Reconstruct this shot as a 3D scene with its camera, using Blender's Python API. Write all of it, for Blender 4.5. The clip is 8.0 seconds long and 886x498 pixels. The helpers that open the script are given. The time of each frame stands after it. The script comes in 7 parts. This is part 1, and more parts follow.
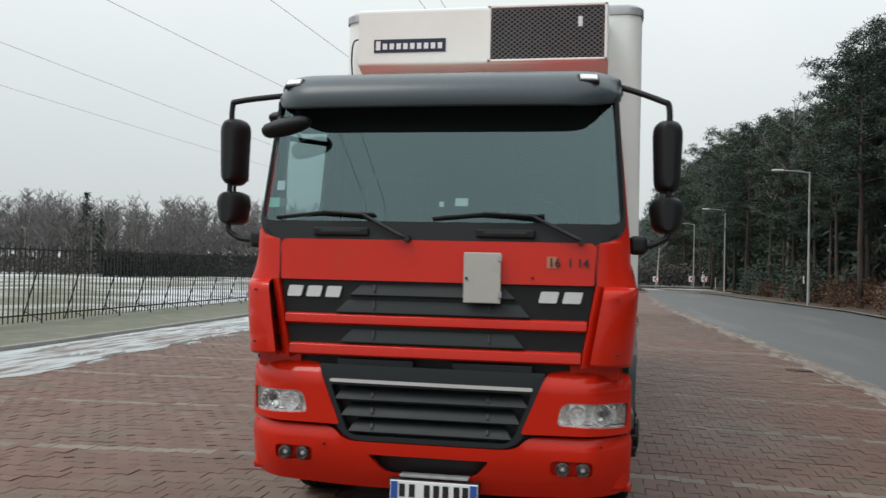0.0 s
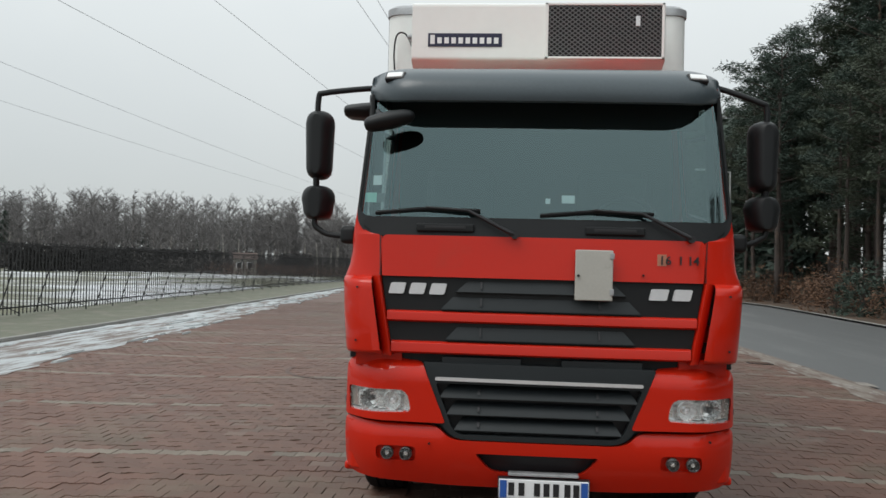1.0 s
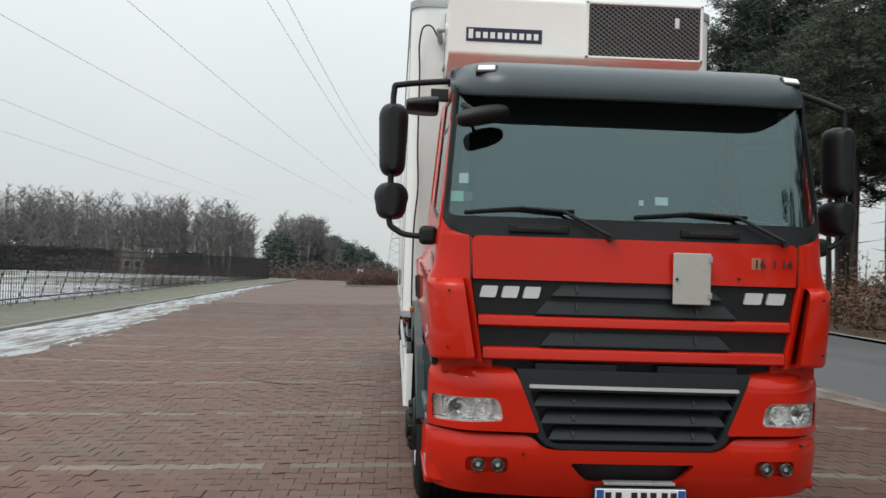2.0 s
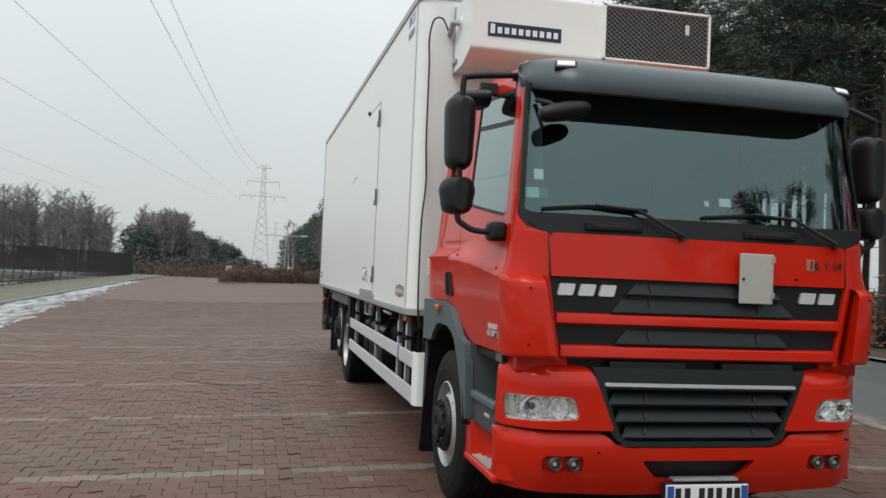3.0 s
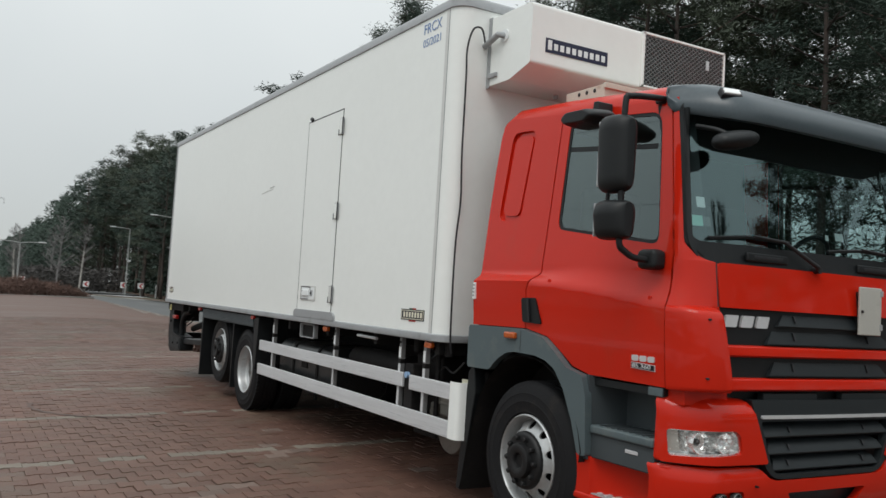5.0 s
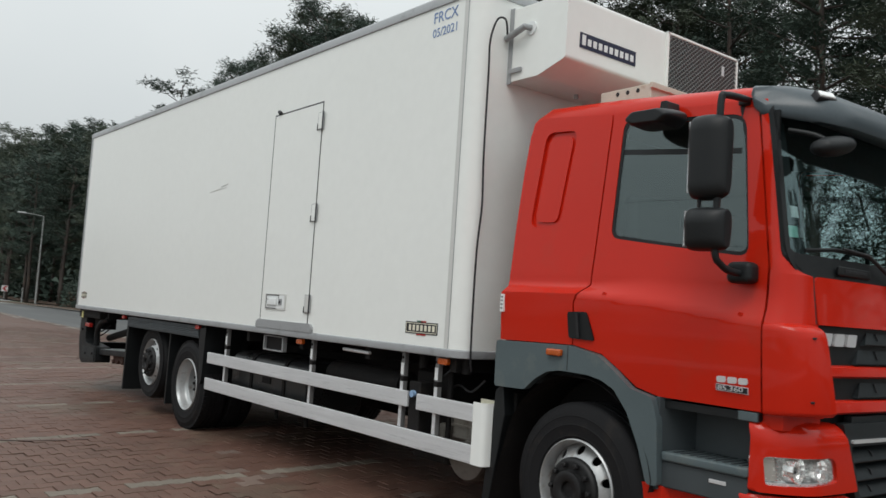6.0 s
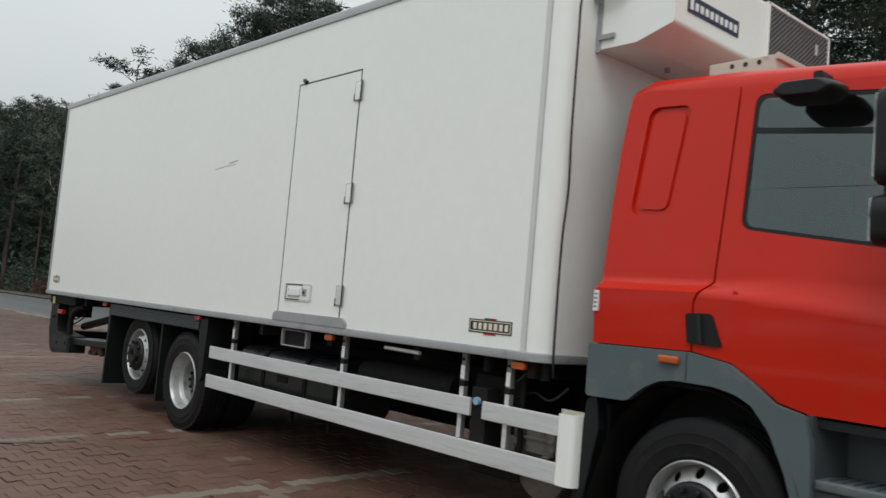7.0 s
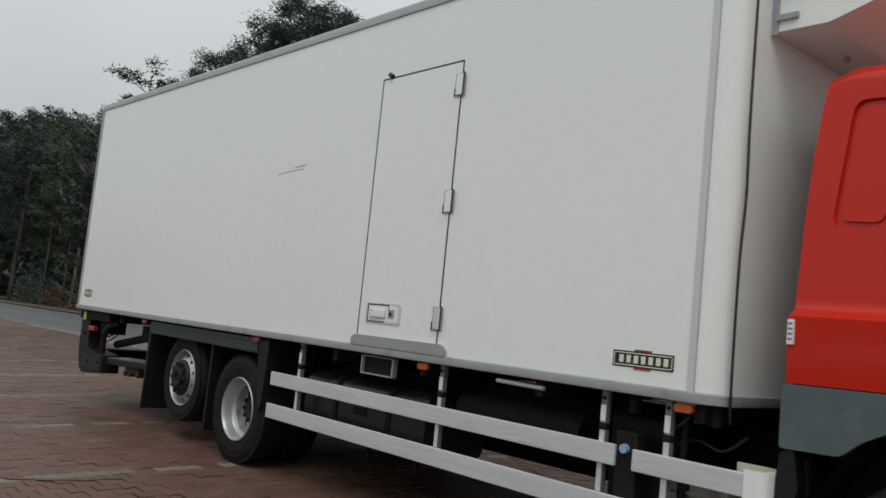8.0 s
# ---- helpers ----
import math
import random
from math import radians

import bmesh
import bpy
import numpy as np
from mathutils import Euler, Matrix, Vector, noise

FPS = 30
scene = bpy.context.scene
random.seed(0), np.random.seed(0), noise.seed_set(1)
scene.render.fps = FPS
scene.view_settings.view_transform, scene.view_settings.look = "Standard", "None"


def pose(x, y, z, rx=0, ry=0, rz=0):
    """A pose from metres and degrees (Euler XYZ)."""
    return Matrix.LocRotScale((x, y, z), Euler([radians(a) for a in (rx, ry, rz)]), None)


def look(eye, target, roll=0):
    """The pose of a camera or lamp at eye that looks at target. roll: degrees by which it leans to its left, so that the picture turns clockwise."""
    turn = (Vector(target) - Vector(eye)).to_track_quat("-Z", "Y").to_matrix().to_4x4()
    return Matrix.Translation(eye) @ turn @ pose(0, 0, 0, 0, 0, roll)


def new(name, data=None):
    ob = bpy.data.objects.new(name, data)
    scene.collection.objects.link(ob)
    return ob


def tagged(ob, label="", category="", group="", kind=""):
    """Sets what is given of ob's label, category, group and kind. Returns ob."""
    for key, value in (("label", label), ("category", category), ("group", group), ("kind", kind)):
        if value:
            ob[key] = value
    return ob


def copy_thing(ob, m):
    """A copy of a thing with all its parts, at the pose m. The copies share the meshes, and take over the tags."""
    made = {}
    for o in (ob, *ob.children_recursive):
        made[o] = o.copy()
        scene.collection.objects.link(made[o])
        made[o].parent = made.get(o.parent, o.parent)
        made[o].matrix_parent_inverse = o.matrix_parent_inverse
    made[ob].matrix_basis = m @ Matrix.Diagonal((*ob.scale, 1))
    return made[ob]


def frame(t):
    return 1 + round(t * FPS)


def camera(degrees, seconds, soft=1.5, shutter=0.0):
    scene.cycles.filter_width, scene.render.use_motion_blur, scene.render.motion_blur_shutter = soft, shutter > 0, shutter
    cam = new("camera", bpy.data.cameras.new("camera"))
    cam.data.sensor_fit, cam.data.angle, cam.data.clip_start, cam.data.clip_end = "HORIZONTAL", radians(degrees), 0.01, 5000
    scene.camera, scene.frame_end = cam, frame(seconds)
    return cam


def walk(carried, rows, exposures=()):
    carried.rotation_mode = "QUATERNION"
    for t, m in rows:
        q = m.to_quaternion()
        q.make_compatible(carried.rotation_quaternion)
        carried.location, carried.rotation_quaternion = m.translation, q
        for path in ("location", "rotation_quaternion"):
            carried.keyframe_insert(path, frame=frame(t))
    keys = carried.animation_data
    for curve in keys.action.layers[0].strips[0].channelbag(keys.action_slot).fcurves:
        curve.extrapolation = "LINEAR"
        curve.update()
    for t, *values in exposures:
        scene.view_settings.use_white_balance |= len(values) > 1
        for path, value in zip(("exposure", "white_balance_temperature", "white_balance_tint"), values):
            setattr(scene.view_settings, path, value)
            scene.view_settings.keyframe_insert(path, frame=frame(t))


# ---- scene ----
cam = camera(55.4, 8.0, shutter=0.3)
PATH = [
    (0, (0.895, -4.795, 1.621), (0.5398, -2.8278, 1.6644), 1.29),
    (0.5, (0.278, -4.828, 1.603), (0.0067, -2.8469, 1.6476), 1.47),
    (1, (-0.228, -4.887, 1.607), (-0.3803, -2.8935, 1.6435), 1.45),
    (1.5, (-0.809, -4.824, 1.593), (-0.8370, -2.8250, 1.6286), 1.55),
    (1.7, (-1.051, -4.774, 1.593), (-1.0291, -2.7743, 1.6314), 1.69),
    (2.8, (-2.302, -4.406, 1.548), (-1.9239, -2.4425, 1.6033), 2.07),
    (3, (-2.553, -4.383, 1.533), (-2.1190, -2.4309, 1.5857), 2.47),
    (3.5, (-3.085, -4.174, 1.496), (-2.4945, -2.2637, 1.5458), 3.23),
    (4, (-3.637, -3.930, 1.520), (-2.9019, -2.0722, 1.6152), 3.11),
    (4.5, (-4.123, -3.625, 1.499), (-3.2579, -1.8253, 1.6084), 3.06),
    (4.7, (-4.291, -3.428, 1.493), (-3.3717, -1.6549, 1.6057), 3.24),
    (5.8, (-4.983, -2.396, 1.483), (-3.7979, -0.7911, 1.6259), 3.58),
    (6, (-5.056, -2.137, 1.480), (-3.8258, -0.5665, 1.6276), 3.71),
    (6.5, (-5.168, -1.578, 1.480), (-3.8545, -0.0752, 1.6047), 4.19),
    (7, (-5.187, -1.026, 1.443), (-3.8657, 0.4691, 1.5820), 4.98),
    (7.5, (-5.238, -0.460, 1.415), (-3.9547, 1.0644, 1.5922), 5.53),
    (8, (-5.178, 0.124, 1.439), (-3.8692, 1.6253, 1.6142), 5.69),
]
walk(cam, [(t, look(eye, target, roll)) for t, eye, target, roll in PATH], [(0, 0.18), (0.5, 0.09), (1, 0.07), (1.5, 0.21), (2.5, 0.15), (3.5, 0.05), (4, 0.13), (4.7, -0.02), (6, -0.05), (6.5, -0.12), (7, -0.13), (7.5, -0.27), (8, -0.36)])

# ---- world and light ----
world = bpy.data.worlds.new("overcast")
scene.world = world
world.use_nodes = True
wn = world.node_tree.nodes
wl = world.node_tree.links
sky = wn.new("ShaderNodeTexSky")
sky.sky_type = "NISHITA"
sky.sun_disc = False
sky.sun_elevation = radians(55)
sky.sun_rotation = radians(241)
wcoord = wn.new("ShaderNodeTexCoord")
cloud = wn.new("ShaderNodeTexNoise")
cloud.inputs["Scale"].default_value = 1.6
cloud.inputs["Detail"].default_value = 5
cloud_ramp = wn.new("ShaderNodeValToRGB")
cloud_ramp.color_ramp.elements[0].position = 0.3
cloud_ramp.color_ramp.elements[0].color = (6.4, 6.86, 6.95, 1)
cloud_ramp.color_ramp.elements[1].position = 0.7
cloud_ramp.color_ramp.elements[1].color = (7.35, 7.72, 7.70, 1)
veil = wn.new("ShaderNodeMix")
veil.data_type = "RGBA"
veil.inputs["Factor"].default_value = 0.93
wl.new(wcoord.outputs["Generated"], cloud.inputs["Vector"])
wl.new(cloud.outputs["Fac"], cloud_ramp.inputs["Fac"])
wl.new(sky.outputs["Color"], veil.inputs["A"])
wl.new(cloud_ramp.outputs["Color"], veil.inputs["B"])
# an overcast vault is about three times as bright overhead as at the horizon
height = wn.new("ShaderNodeSeparateXYZ")
rise = wn.new("ShaderNodeMapRange")
rise.inputs["To Min"].default_value = 0.77
rise.inputs["To Max"].default_value = 2.0
vault = wn.new("ShaderNodeMix")
vault.data_type = "RGBA"
vault.blend_type = "MULTIPLY"
vault.inputs["Factor"].default_value = 1.0
wl.new(wcoord.outputs["Generated"], height.inputs["Vector"])
wl.new(height.outputs["Z"], rise.inputs["Value"])
wl.new(veil.outputs["Result"], vault.inputs["A"])
wl.new(rise.outputs["Result"], vault.inputs["B"])
wl.new(vault.outputs["Result"], wn["Background"].inputs["Color"])
wn["Background"].inputs["Strength"].default_value = 0.10

sun_data = bpy.data.lights.new("sun", "SUN")
sun_data.energy = 1.1
sun_data.angle = radians(30)
sun_data.color = (1.0, 0.97, 0.93)
sun = new("sun", sun_data)
sun.matrix_world = look((-13.5, -10.0, 26), (0, 0, 0))

# ---- materials ----


def mat(name, col, rough=0.5, metal=0.0, var=0.12, scale=3.0, fine=60.0, bump=0.0, coat=0.0, second=None, amount=0.5, stretch=(1, 1, 1), spec=0.5, rvar=0.1, random_tint=0.0, island=0.0):
    """Procedural surface: base colour varied at two scales, an optional second colour in patches, fine relief."""
    m = bpy.data.materials.new(name)
    m.use_nodes = True
    n, l = m.node_tree.nodes, m.node_tree.links
    b = n["Principled BSDF"]
    co = n.new("ShaderNodeTexCoord")
    mp = n.new("ShaderNodeMapping")
    mp.inputs["Scale"].default_value = stretch
    l.new(co.outputs["Object"], mp.inputs["Vector"])
    big = n.new("ShaderNodeTexNoise")
    big.inputs["Scale"].default_value = scale
    big.inputs["Detail"].default_value = 6
    small = n.new("ShaderNodeTexNoise")
    small.inputs["Scale"].default_value = fine
    small.inputs["Detail"].default_value = 3
    l.new(mp.outputs["Vector"], big.inputs["Vector"])
    l.new(mp.outputs["Vector"], small.inputs["Vector"])
    add = n.new("ShaderNodeMath")
    add.operation = "ADD"
    l.new(big.outputs["Fac"], add.inputs[0])
    l.new(small.outputs["Fac"], add.inputs[1])
    fac = n.new("ShaderNodeMapRange")
    fac.inputs["From Min"].default_value = 0.6
    fac.inputs["From Max"].default_value = 1.4
    l.new(add.outputs[0], fac.inputs["Value"])
    mix = n.new("ShaderNodeMix")
    mix.data_type = "RGBA"
    mix.inputs["A"].default_value = (*[c * (1 - var) for c in col], 1)
    mix.inputs["B"].default_value = (*[min(1, c * (1 + var)) for c in col], 1)
    l.new(fac.outputs["Result"], mix.inputs["Factor"])
    out = mix.outputs["Result"]
    if second:
        patch = n.new("ShaderNodeTexNoise")
        patch.inputs["Scale"].default_value = scale * 1.7
        patch.inputs["Detail"].default_value = 8
        patch.inputs["Roughness"].default_value = 0.65
        l.new(mp.outputs["Vector"], patch.inputs["Vector"])
        ramp = n.new("ShaderNodeMapRange")
        ramp.inputs["From Min"].default_value = 0.68 - 0.36 * amount
        ramp.inputs["From Max"].default_value = 0.80 - 0.36 * amount
        l.new(patch.outputs["Fac"], ramp.inputs["Value"])
        m2 = n.new("ShaderNodeMix")
        m2.data_type = "RGBA"
        m2.inputs["B"].default_value = (*second, 1)
        l.new(ramp.outputs["Result"], m2.inputs["Factor"])
        l.new(out, m2.inputs["A"])
        out = m2.outputs["Result"]
    if random_tint or island:
        if island:
            src = n.new("ShaderNodeNewGeometry").outputs["Random Per Island"]
        else:
            src = n.new("ShaderNodeObjectInfo").outputs["Random"]
        amt = island or random_tint
        rr = n.new("ShaderNodeMapRange")
        rr.inputs["To Min"].default_value = 1 - amt
        rr.inputs["To Max"].default_value = 1 + amt
        l.new(src, rr.inputs["Value"])
        hsv = n.new("ShaderNodeHueSaturation")
        l.new(rr.outputs["Result"], hsv.inputs["Value"])
        l.new(out, hsv.inputs["Color"])
        out = hsv.outputs["Color"]
    l.new(out, b.inputs["Base Color"])
    rg = n.new("ShaderNodeMapRange")
    rg.inputs["To Min"].default_value = max(0.02, rough - rvar)
    rg.inputs["To Max"].default_value = min(1, rough + rvar)
    l.new(fac.outputs["Result"], rg.inputs["Value"])
    l.new(rg.outputs["Result"], b.inputs["Roughness"])
    b.inputs["Metallic"].default_value = metal
    b.inputs["Coat Weight"].default_value = coat
    b.inputs["Coat Roughness"].default_value = 0.06
    b.inputs["Specular IOR Level"].default_value = spec
    if bump:
        bp = n.new("ShaderNodeBump")
        bp.inputs["Strength"].default_value = bump
        bp.inputs["Distance"].default_value = 0.02
        l.new(add.outputs[0], bp.inputs["Height"])
        l.new(bp.outputs["Normal"], b.inputs["Normal"])
    return m


def glass_mat(name, tint, rough=0.0, gloss=0.5, glow=(0.92, 0.96, 0.96), rise=5.0):
    """Thin window glass: a tinted see-through layer with a mirror-like coat that grows at grazing angles (Schlick)."""
    m = bpy.data.materials.new(name)
    m.use_nodes = True
    n, l = m.node_tree.nodes, m.node_tree.links
    n.remove(n["Principled BSDF"])
    tr = n.new("ShaderNodeBsdfTransparent")
    tr.inputs["Color"].default_value = (*tint, 1)
    gl = n.new("ShaderNodeBsdfGlossy")
    gl.inputs["Roughness"].default_value = rough
    gl.inputs["Color"].default_value = (*glow, 1)
    lw = n.new("ShaderNodeLayerWeight")
    lw.inputs["Blend"].default_value = 0.5
    power = n.new("ShaderNodeMath")
    power.operation = "POWER"
    power.inputs[1].default_value = rise
    l.new(lw.outputs["Facing"], power.inputs[0])
    schlick = n.new("ShaderNodeMapRange")
    schlick.inputs["To Min"].default_value = gloss
    l.new(power.outputs[0], schlick.inputs["Value"])
    mx = n.new("ShaderNodeMixShader")
    l.new(schlick.outputs["Result"], mx.inputs["Fac"])
    l.new(tr.outputs["BSDF"], mx.inputs[1])
    l.new(gl.outputs["BSDF"], mx.inputs[2])
    l.new(mx.outputs["Shader"], n["Material Output"].inputs["Surface"])
    return m


RED = mat("red_paint", (0.535, 0.0165, 0.0045), 0.45, var=0.05, scale=1.5, fine=220, coat=0.60, second=(0.495, 0.022, 0.008), amount=0.35, spec=0.05, rvar=0.05)
# darker copy of the red: the shade between cab and box, put into colour
SHADERED = mat("shaded_red_paint", (0.16, 0.028, 0.020), 0.7, var=0.25, scale=2, fine=40, second=(0.07, 0.045, 0.038), amount=0.5)
VISOR = mat("dark_grey_plastic", (0.053, 0.070, 0.080), 0.36, var=0.12, scale=2, fine=60, coat=0.08, spec=0.45, rvar=0.06)
BLACK = mat("black_plastic", (0.007, 0.0085, 0.0095), 0.5, var=0.25, scale=6, fine=160, bump=0.05, spec=0.35)
GRILLE = mat("anthracite_plastic", (0.0135, 0.0175, 0.0195), 0.5, var=0.15, scale=5, fine=160, bump=0.04, spec=0.35)
SKIRT = mat("grey_blue_plastic", (0.080, 0.108, 0.116), 0.5, var=0.12, scale=2.5, fine=120, bump=0.03, second=(0.11, 0.132, 0.132), amount=0.4)
STEPM = mat("step_grey_plastic", (0.045, 0.055, 0.060), 0.55, var=0.15, scale=5, fine=140, bump=0.05)
WHITE = mat("white_gelcoat", (0.83, 0.845, 0.818), 0.36, var=0.025, scale=0.5, fine=12, coat=0.06, spec=0.35, rvar=0.04)
CREAM = mat("cream_steel", (0.54, 0.52, 0.44), 0.45, var=0.08, scale=4, fine=70, second=(0.42, 0.36, 0.28), amount=0.25)
ALU = mat("brushed_aluminium", (0.66, 0.67, 0.68), 0.48, metal=0.35, var=0.12, scale=3, fine=50, stretch=(8, 0.6, 12), bump=0.03, second=(0.52, 0.53, 0.54), amount=0.35)
ALUDULL = mat("dull_aluminium", (0.36, 0.37, 0.38), 0.5, metal=0.3, var=0.1, scale=3, fine=60, bump=0.02, second=(0.28, 0.29, 0.29), amount=0.4)
RUBBER = mat("tyre_rubber", (0.010, 0.010, 0.011), 0.72, var=0.25, scale=4, fine=70, bump=0.08, second=(0.018, 0.016, 0.015), amount=0.35, spec=0.2)
RIM = mat("silver_wheel_paint", (0.43, 0.44, 0.44), 0.40, metal=0.55, var=0.1, scale=6, fine=60, second=(0.30, 0.28, 0.26), amount=0.35)
HUBM = mat("dark_hub_steel", (0.009, 0.009, 0.0095), 0.55, metal=0.2, var=0.3, scale=8, fine=60, bump=0.06)
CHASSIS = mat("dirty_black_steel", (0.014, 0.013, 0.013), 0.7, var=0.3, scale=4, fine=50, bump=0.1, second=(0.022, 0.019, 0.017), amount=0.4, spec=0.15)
CHROME = mat("chrome_strip", (0.74, 0.75, 0.76), 0.25, metal=0.5, var=0.05, scale=8, fine=80, rvar=0.02)
MESHG = mat("grey_mesh_wire", (0.21, 0.22, 0.22), 0.5, var=0.1, scale=8, fine=80)
LETTER = mat("silver_badge", (0.70, 0.71, 0.72), 0.3, metal=0.4, var=0.05, scale=20, fine=90, rvar=0.02)
GREYPLATE = mat("grey_hazard_plate", (0.44, 0.43, 0.39), 0.5, var=0.06, scale=5, fine=70, second=(0.36, 0.35, 0.31), amount=0.25)
PLATEW = mat("plate_white", (0.78, 0.79, 0.80), 0.4, var=0.03, scale=10, fine=90)
BLUE = mat("plate_blue", (0.02, 0.09, 0.36), 0.4, var=0.05, scale=10, fine=90)
INK = mat("black_ink", (0.012, 0.012, 0.014), 0.5, var=0.1, scale=30, fine=120)
NAVY = mat("navy_sign", (0.012, 0.014, 0.045), 0.4, var=0.1, scale=10, fine=90)
STICKER = mat("white_sticker", (0.78, 0.80, 0.80), 0.45, var=0.04, scale=20, fine=90)
STICKERG = mat("green_sticker", (0.32, 0.62, 0.52), 0.45, var=0.05, scale=20, fine=90)
SEAM = mat("pale_grey_seam", (0.60, 0.60, 0.58), 0.45, var=0.06, scale=4, fine=50)
IVORY = mat("ivory_print", (0.74, 0.71, 0.58), 0.45, var=0.04, scale=20, fine=90)
GREENINK = mat("dark_green_print", (0.02, 0.10, 0.06), 0.45, var=0.05, scale=20, fine=90)
PALEBLUE = mat("pale_blue_plastic", (0.26, 0.40, 0.60), 0.4, var=0.15, scale=20, fine=90)
RUST = mat("rusty_steel", (0.075, 0.035, 0.025), 0.8, var=0.3, scale=9, fine=60, bump=0.1)
TANKGREY = mat("worn_grey_tank", (0.105, 0.09, 0.078), 0.6, var=0.15, scale=4, fine=50, second=(0.08, 0.064, 0.052), amount=0.45)
IVORYP = mat("ivory_paint", (0.66, 0.64, 0.50), 0.5, var=0.06, scale=5, fine=60, second=(0.5, 0.47, 0.36), amount=0.25)
TANKBLACK = mat("tank_black", (0.011, 0.013, 0.014), 0.32, var=0.2, scale=3, fine=60, bump=0.03, second=(0.03, 0.027, 0.024), amount=0.3)
POSTGREY = mat("shaded_post_grey", (0.20, 0.20, 0.20), 0.55, metal=0.2, var=0.15, scale=6, fine=60)
BLUEINK = mat("pale_blue_ink", (0.16, 0.25, 0.46), 0.5, var=0.15, scale=30, fine=120)
ORANGE = mat("orange_lens", (0.46, 0.085, 0.008), 0.25, var=0.1, scale=40, fine=120, coat=0.5)
REDLENS = mat("red_lens", (0.38, 0.02, 0.015), 0.25, var=0.1, scale=40, fine=120, coat=0.5)
REFLECTOR = mat("lamp_reflector", (0.94, 0.94, 0.93), 0.26, metal=0.8, var=0.06, scale=25, fine=90, rvar=0.03)
MARKERW = mat("white_marker_lens", (0.88, 0.89, 0.88), 0.2, var=0.03, scale=30, fine=90, coat=0.6)
LAMPDARK = mat("lamp_housing_dark", (0.10, 0.10, 0.10), 0.3, metal=0.5, var=0.2, scale=20, fine=80)
CLOTH = mat("cab_interior_dark", (0.022, 0.025, 0.027), 0.8, var=0.2, scale=6, fine=80)
TRIMG = mat("cab_interior_grey", (0.085, 0.09, 0.09), 0.7, var=0.12, scale=5, fine=80)
WINDSCREEN = glass_mat("windscreen_glass", (0.52, 0.65, 0.65), 0.0, 0.145, (0.65, 0.885, 0.91))
SIDEGLASS = glass_mat("side_window_glass", (0.72, 0.82, 0.81), 0.0, 0.13, (0.76, 0.90, 0.90), 3.0)
LAMPGLASS = glass_mat("lamp_glass", (0.95, 0.97, 0.97), 0.02, 0.04)

# ---- mesh helpers ----


def weigh_normals(me, least):
    """Corner normals weighted by face area, so that flat faces stay flat beside their rounded edges."""
    polys = me.polygons
    nor = [p.normal.copy() for p in polys]
    wei = [n * p.area for n, p in zip(nor, polys)]
    around = [[] for _ in me.vertices]
    for p in polys:
        for v in p.vertices:
            around[v].append(p.index)
    out = []
    for p in polys:
        n = nor[p.index]
        for v in p.vertices:
            q = Vector((0, 0, 0))
            for k in around[v]:
                if n.dot(nor[k]) > least:
                    q += wei[k]
            out.append(q.normalized() if q.length > 1e-12 else n)
    me.normals_split_custom_set(out)


shaping = []


def part(name, bm, material, parent=None, label="", smooth=True, angle=27):
    """Links a bmesh as one mesh object, under a thing or a part, bent by the shaping that is in force."""
    me = bpy.data.meshes.new(name)
    for bend in shaping:
        for v in bm.verts:
            v.co = bend(v.co)
    bmesh.ops.recalc_face_normals(bm, faces=bm.faces)
    bm.to_mesh(me)
    bm.free()
    for mm in (material if isinstance(material, (list, tuple)) else [material]):
        me.materials.append(mm)
    if smooth:
        me.shade_smooth()
        weigh_normals(me, math.cos(radians(max(angle, 48))))
    ob = new(name, me)
    ob.parent = parent
    if label:
        ob["label"] = label
    return ob


def empty(name, m=None):
    e = new(name)
    e.empty_display_size = 0.2
    if m is not None:
        e.matrix_basis = m
    return e


def add_box(bm, x0, x1, y0, y1, z0, z1, bev=0.0, seg=2, mtx=None):
    r = bmesh.ops.create_cube(bm, size=1)
    vs = r["verts"]
    bmesh.ops.transform(bm, matrix=Matrix.LocRotScale(((x0 + x1) / 2, (y0 + y1) / 2, (z0 + z1) / 2), None, (abs(x1 - x0), abs(y1 - y0), abs(z1 - z0))), verts=vs)
    if bev:
        es = list({e for v in vs for e in v.link_edges})
        rr = bmesh.ops.bevel(bm, geom=es, offset=bev, segments=seg, affect="EDGES", profile=0.5)
        vs = list({v for f in rr["faces"] for v in f.verts} | {v for v in vs if v.is_valid})
    if mtx is not None:
        bmesh.ops.transform(bm, matrix=mtx, verts=vs)
    return vs


def box(x0, x1, y0, y1, z0, z1, bev=0.0, seg=2):
    bm = bmesh.new()
    add_box(bm, x0, x1, y0, y1, z0, z1, bev, seg)
    return bm


def add_prism(bm, pts, axis, a, b):
    """A polygon (in the two axes other than axis, in order) drawn out from a to b."""
    def at(p, w):
        return {"x": (w, p[0], p[1]), "y": (p[0], w, p[1]), "z": (p[0], p[1], w)}[axis]
    lo = [bm.verts.new(at(p, a)) for p in pts]
    hi = [bm.verts.new(at(p, b)) for p in pts]
    bm.faces.new(lo)
    bm.faces.new(hi[::-1])
    n = len(pts)
    for i in range(n):
        bm.faces.new((lo[i], lo[(i + 1) % n], hi[(i + 1) % n], hi[i]))
    return lo + hi


def prism(pts, axis, a, b, bev=0.0, seg=2):
    bm = bmesh.new()
    add_prism(bm, pts, axis, a, b)
    if bev:
        bmesh.ops.recalc_face_normals(bm, faces=bm.faces)
        bmesh.ops.bevel(bm, geom=list(bm.edges), offset=bev, segments=seg, affect="EDGES", profile=0.5, clamp_overlap=True)
    return bm


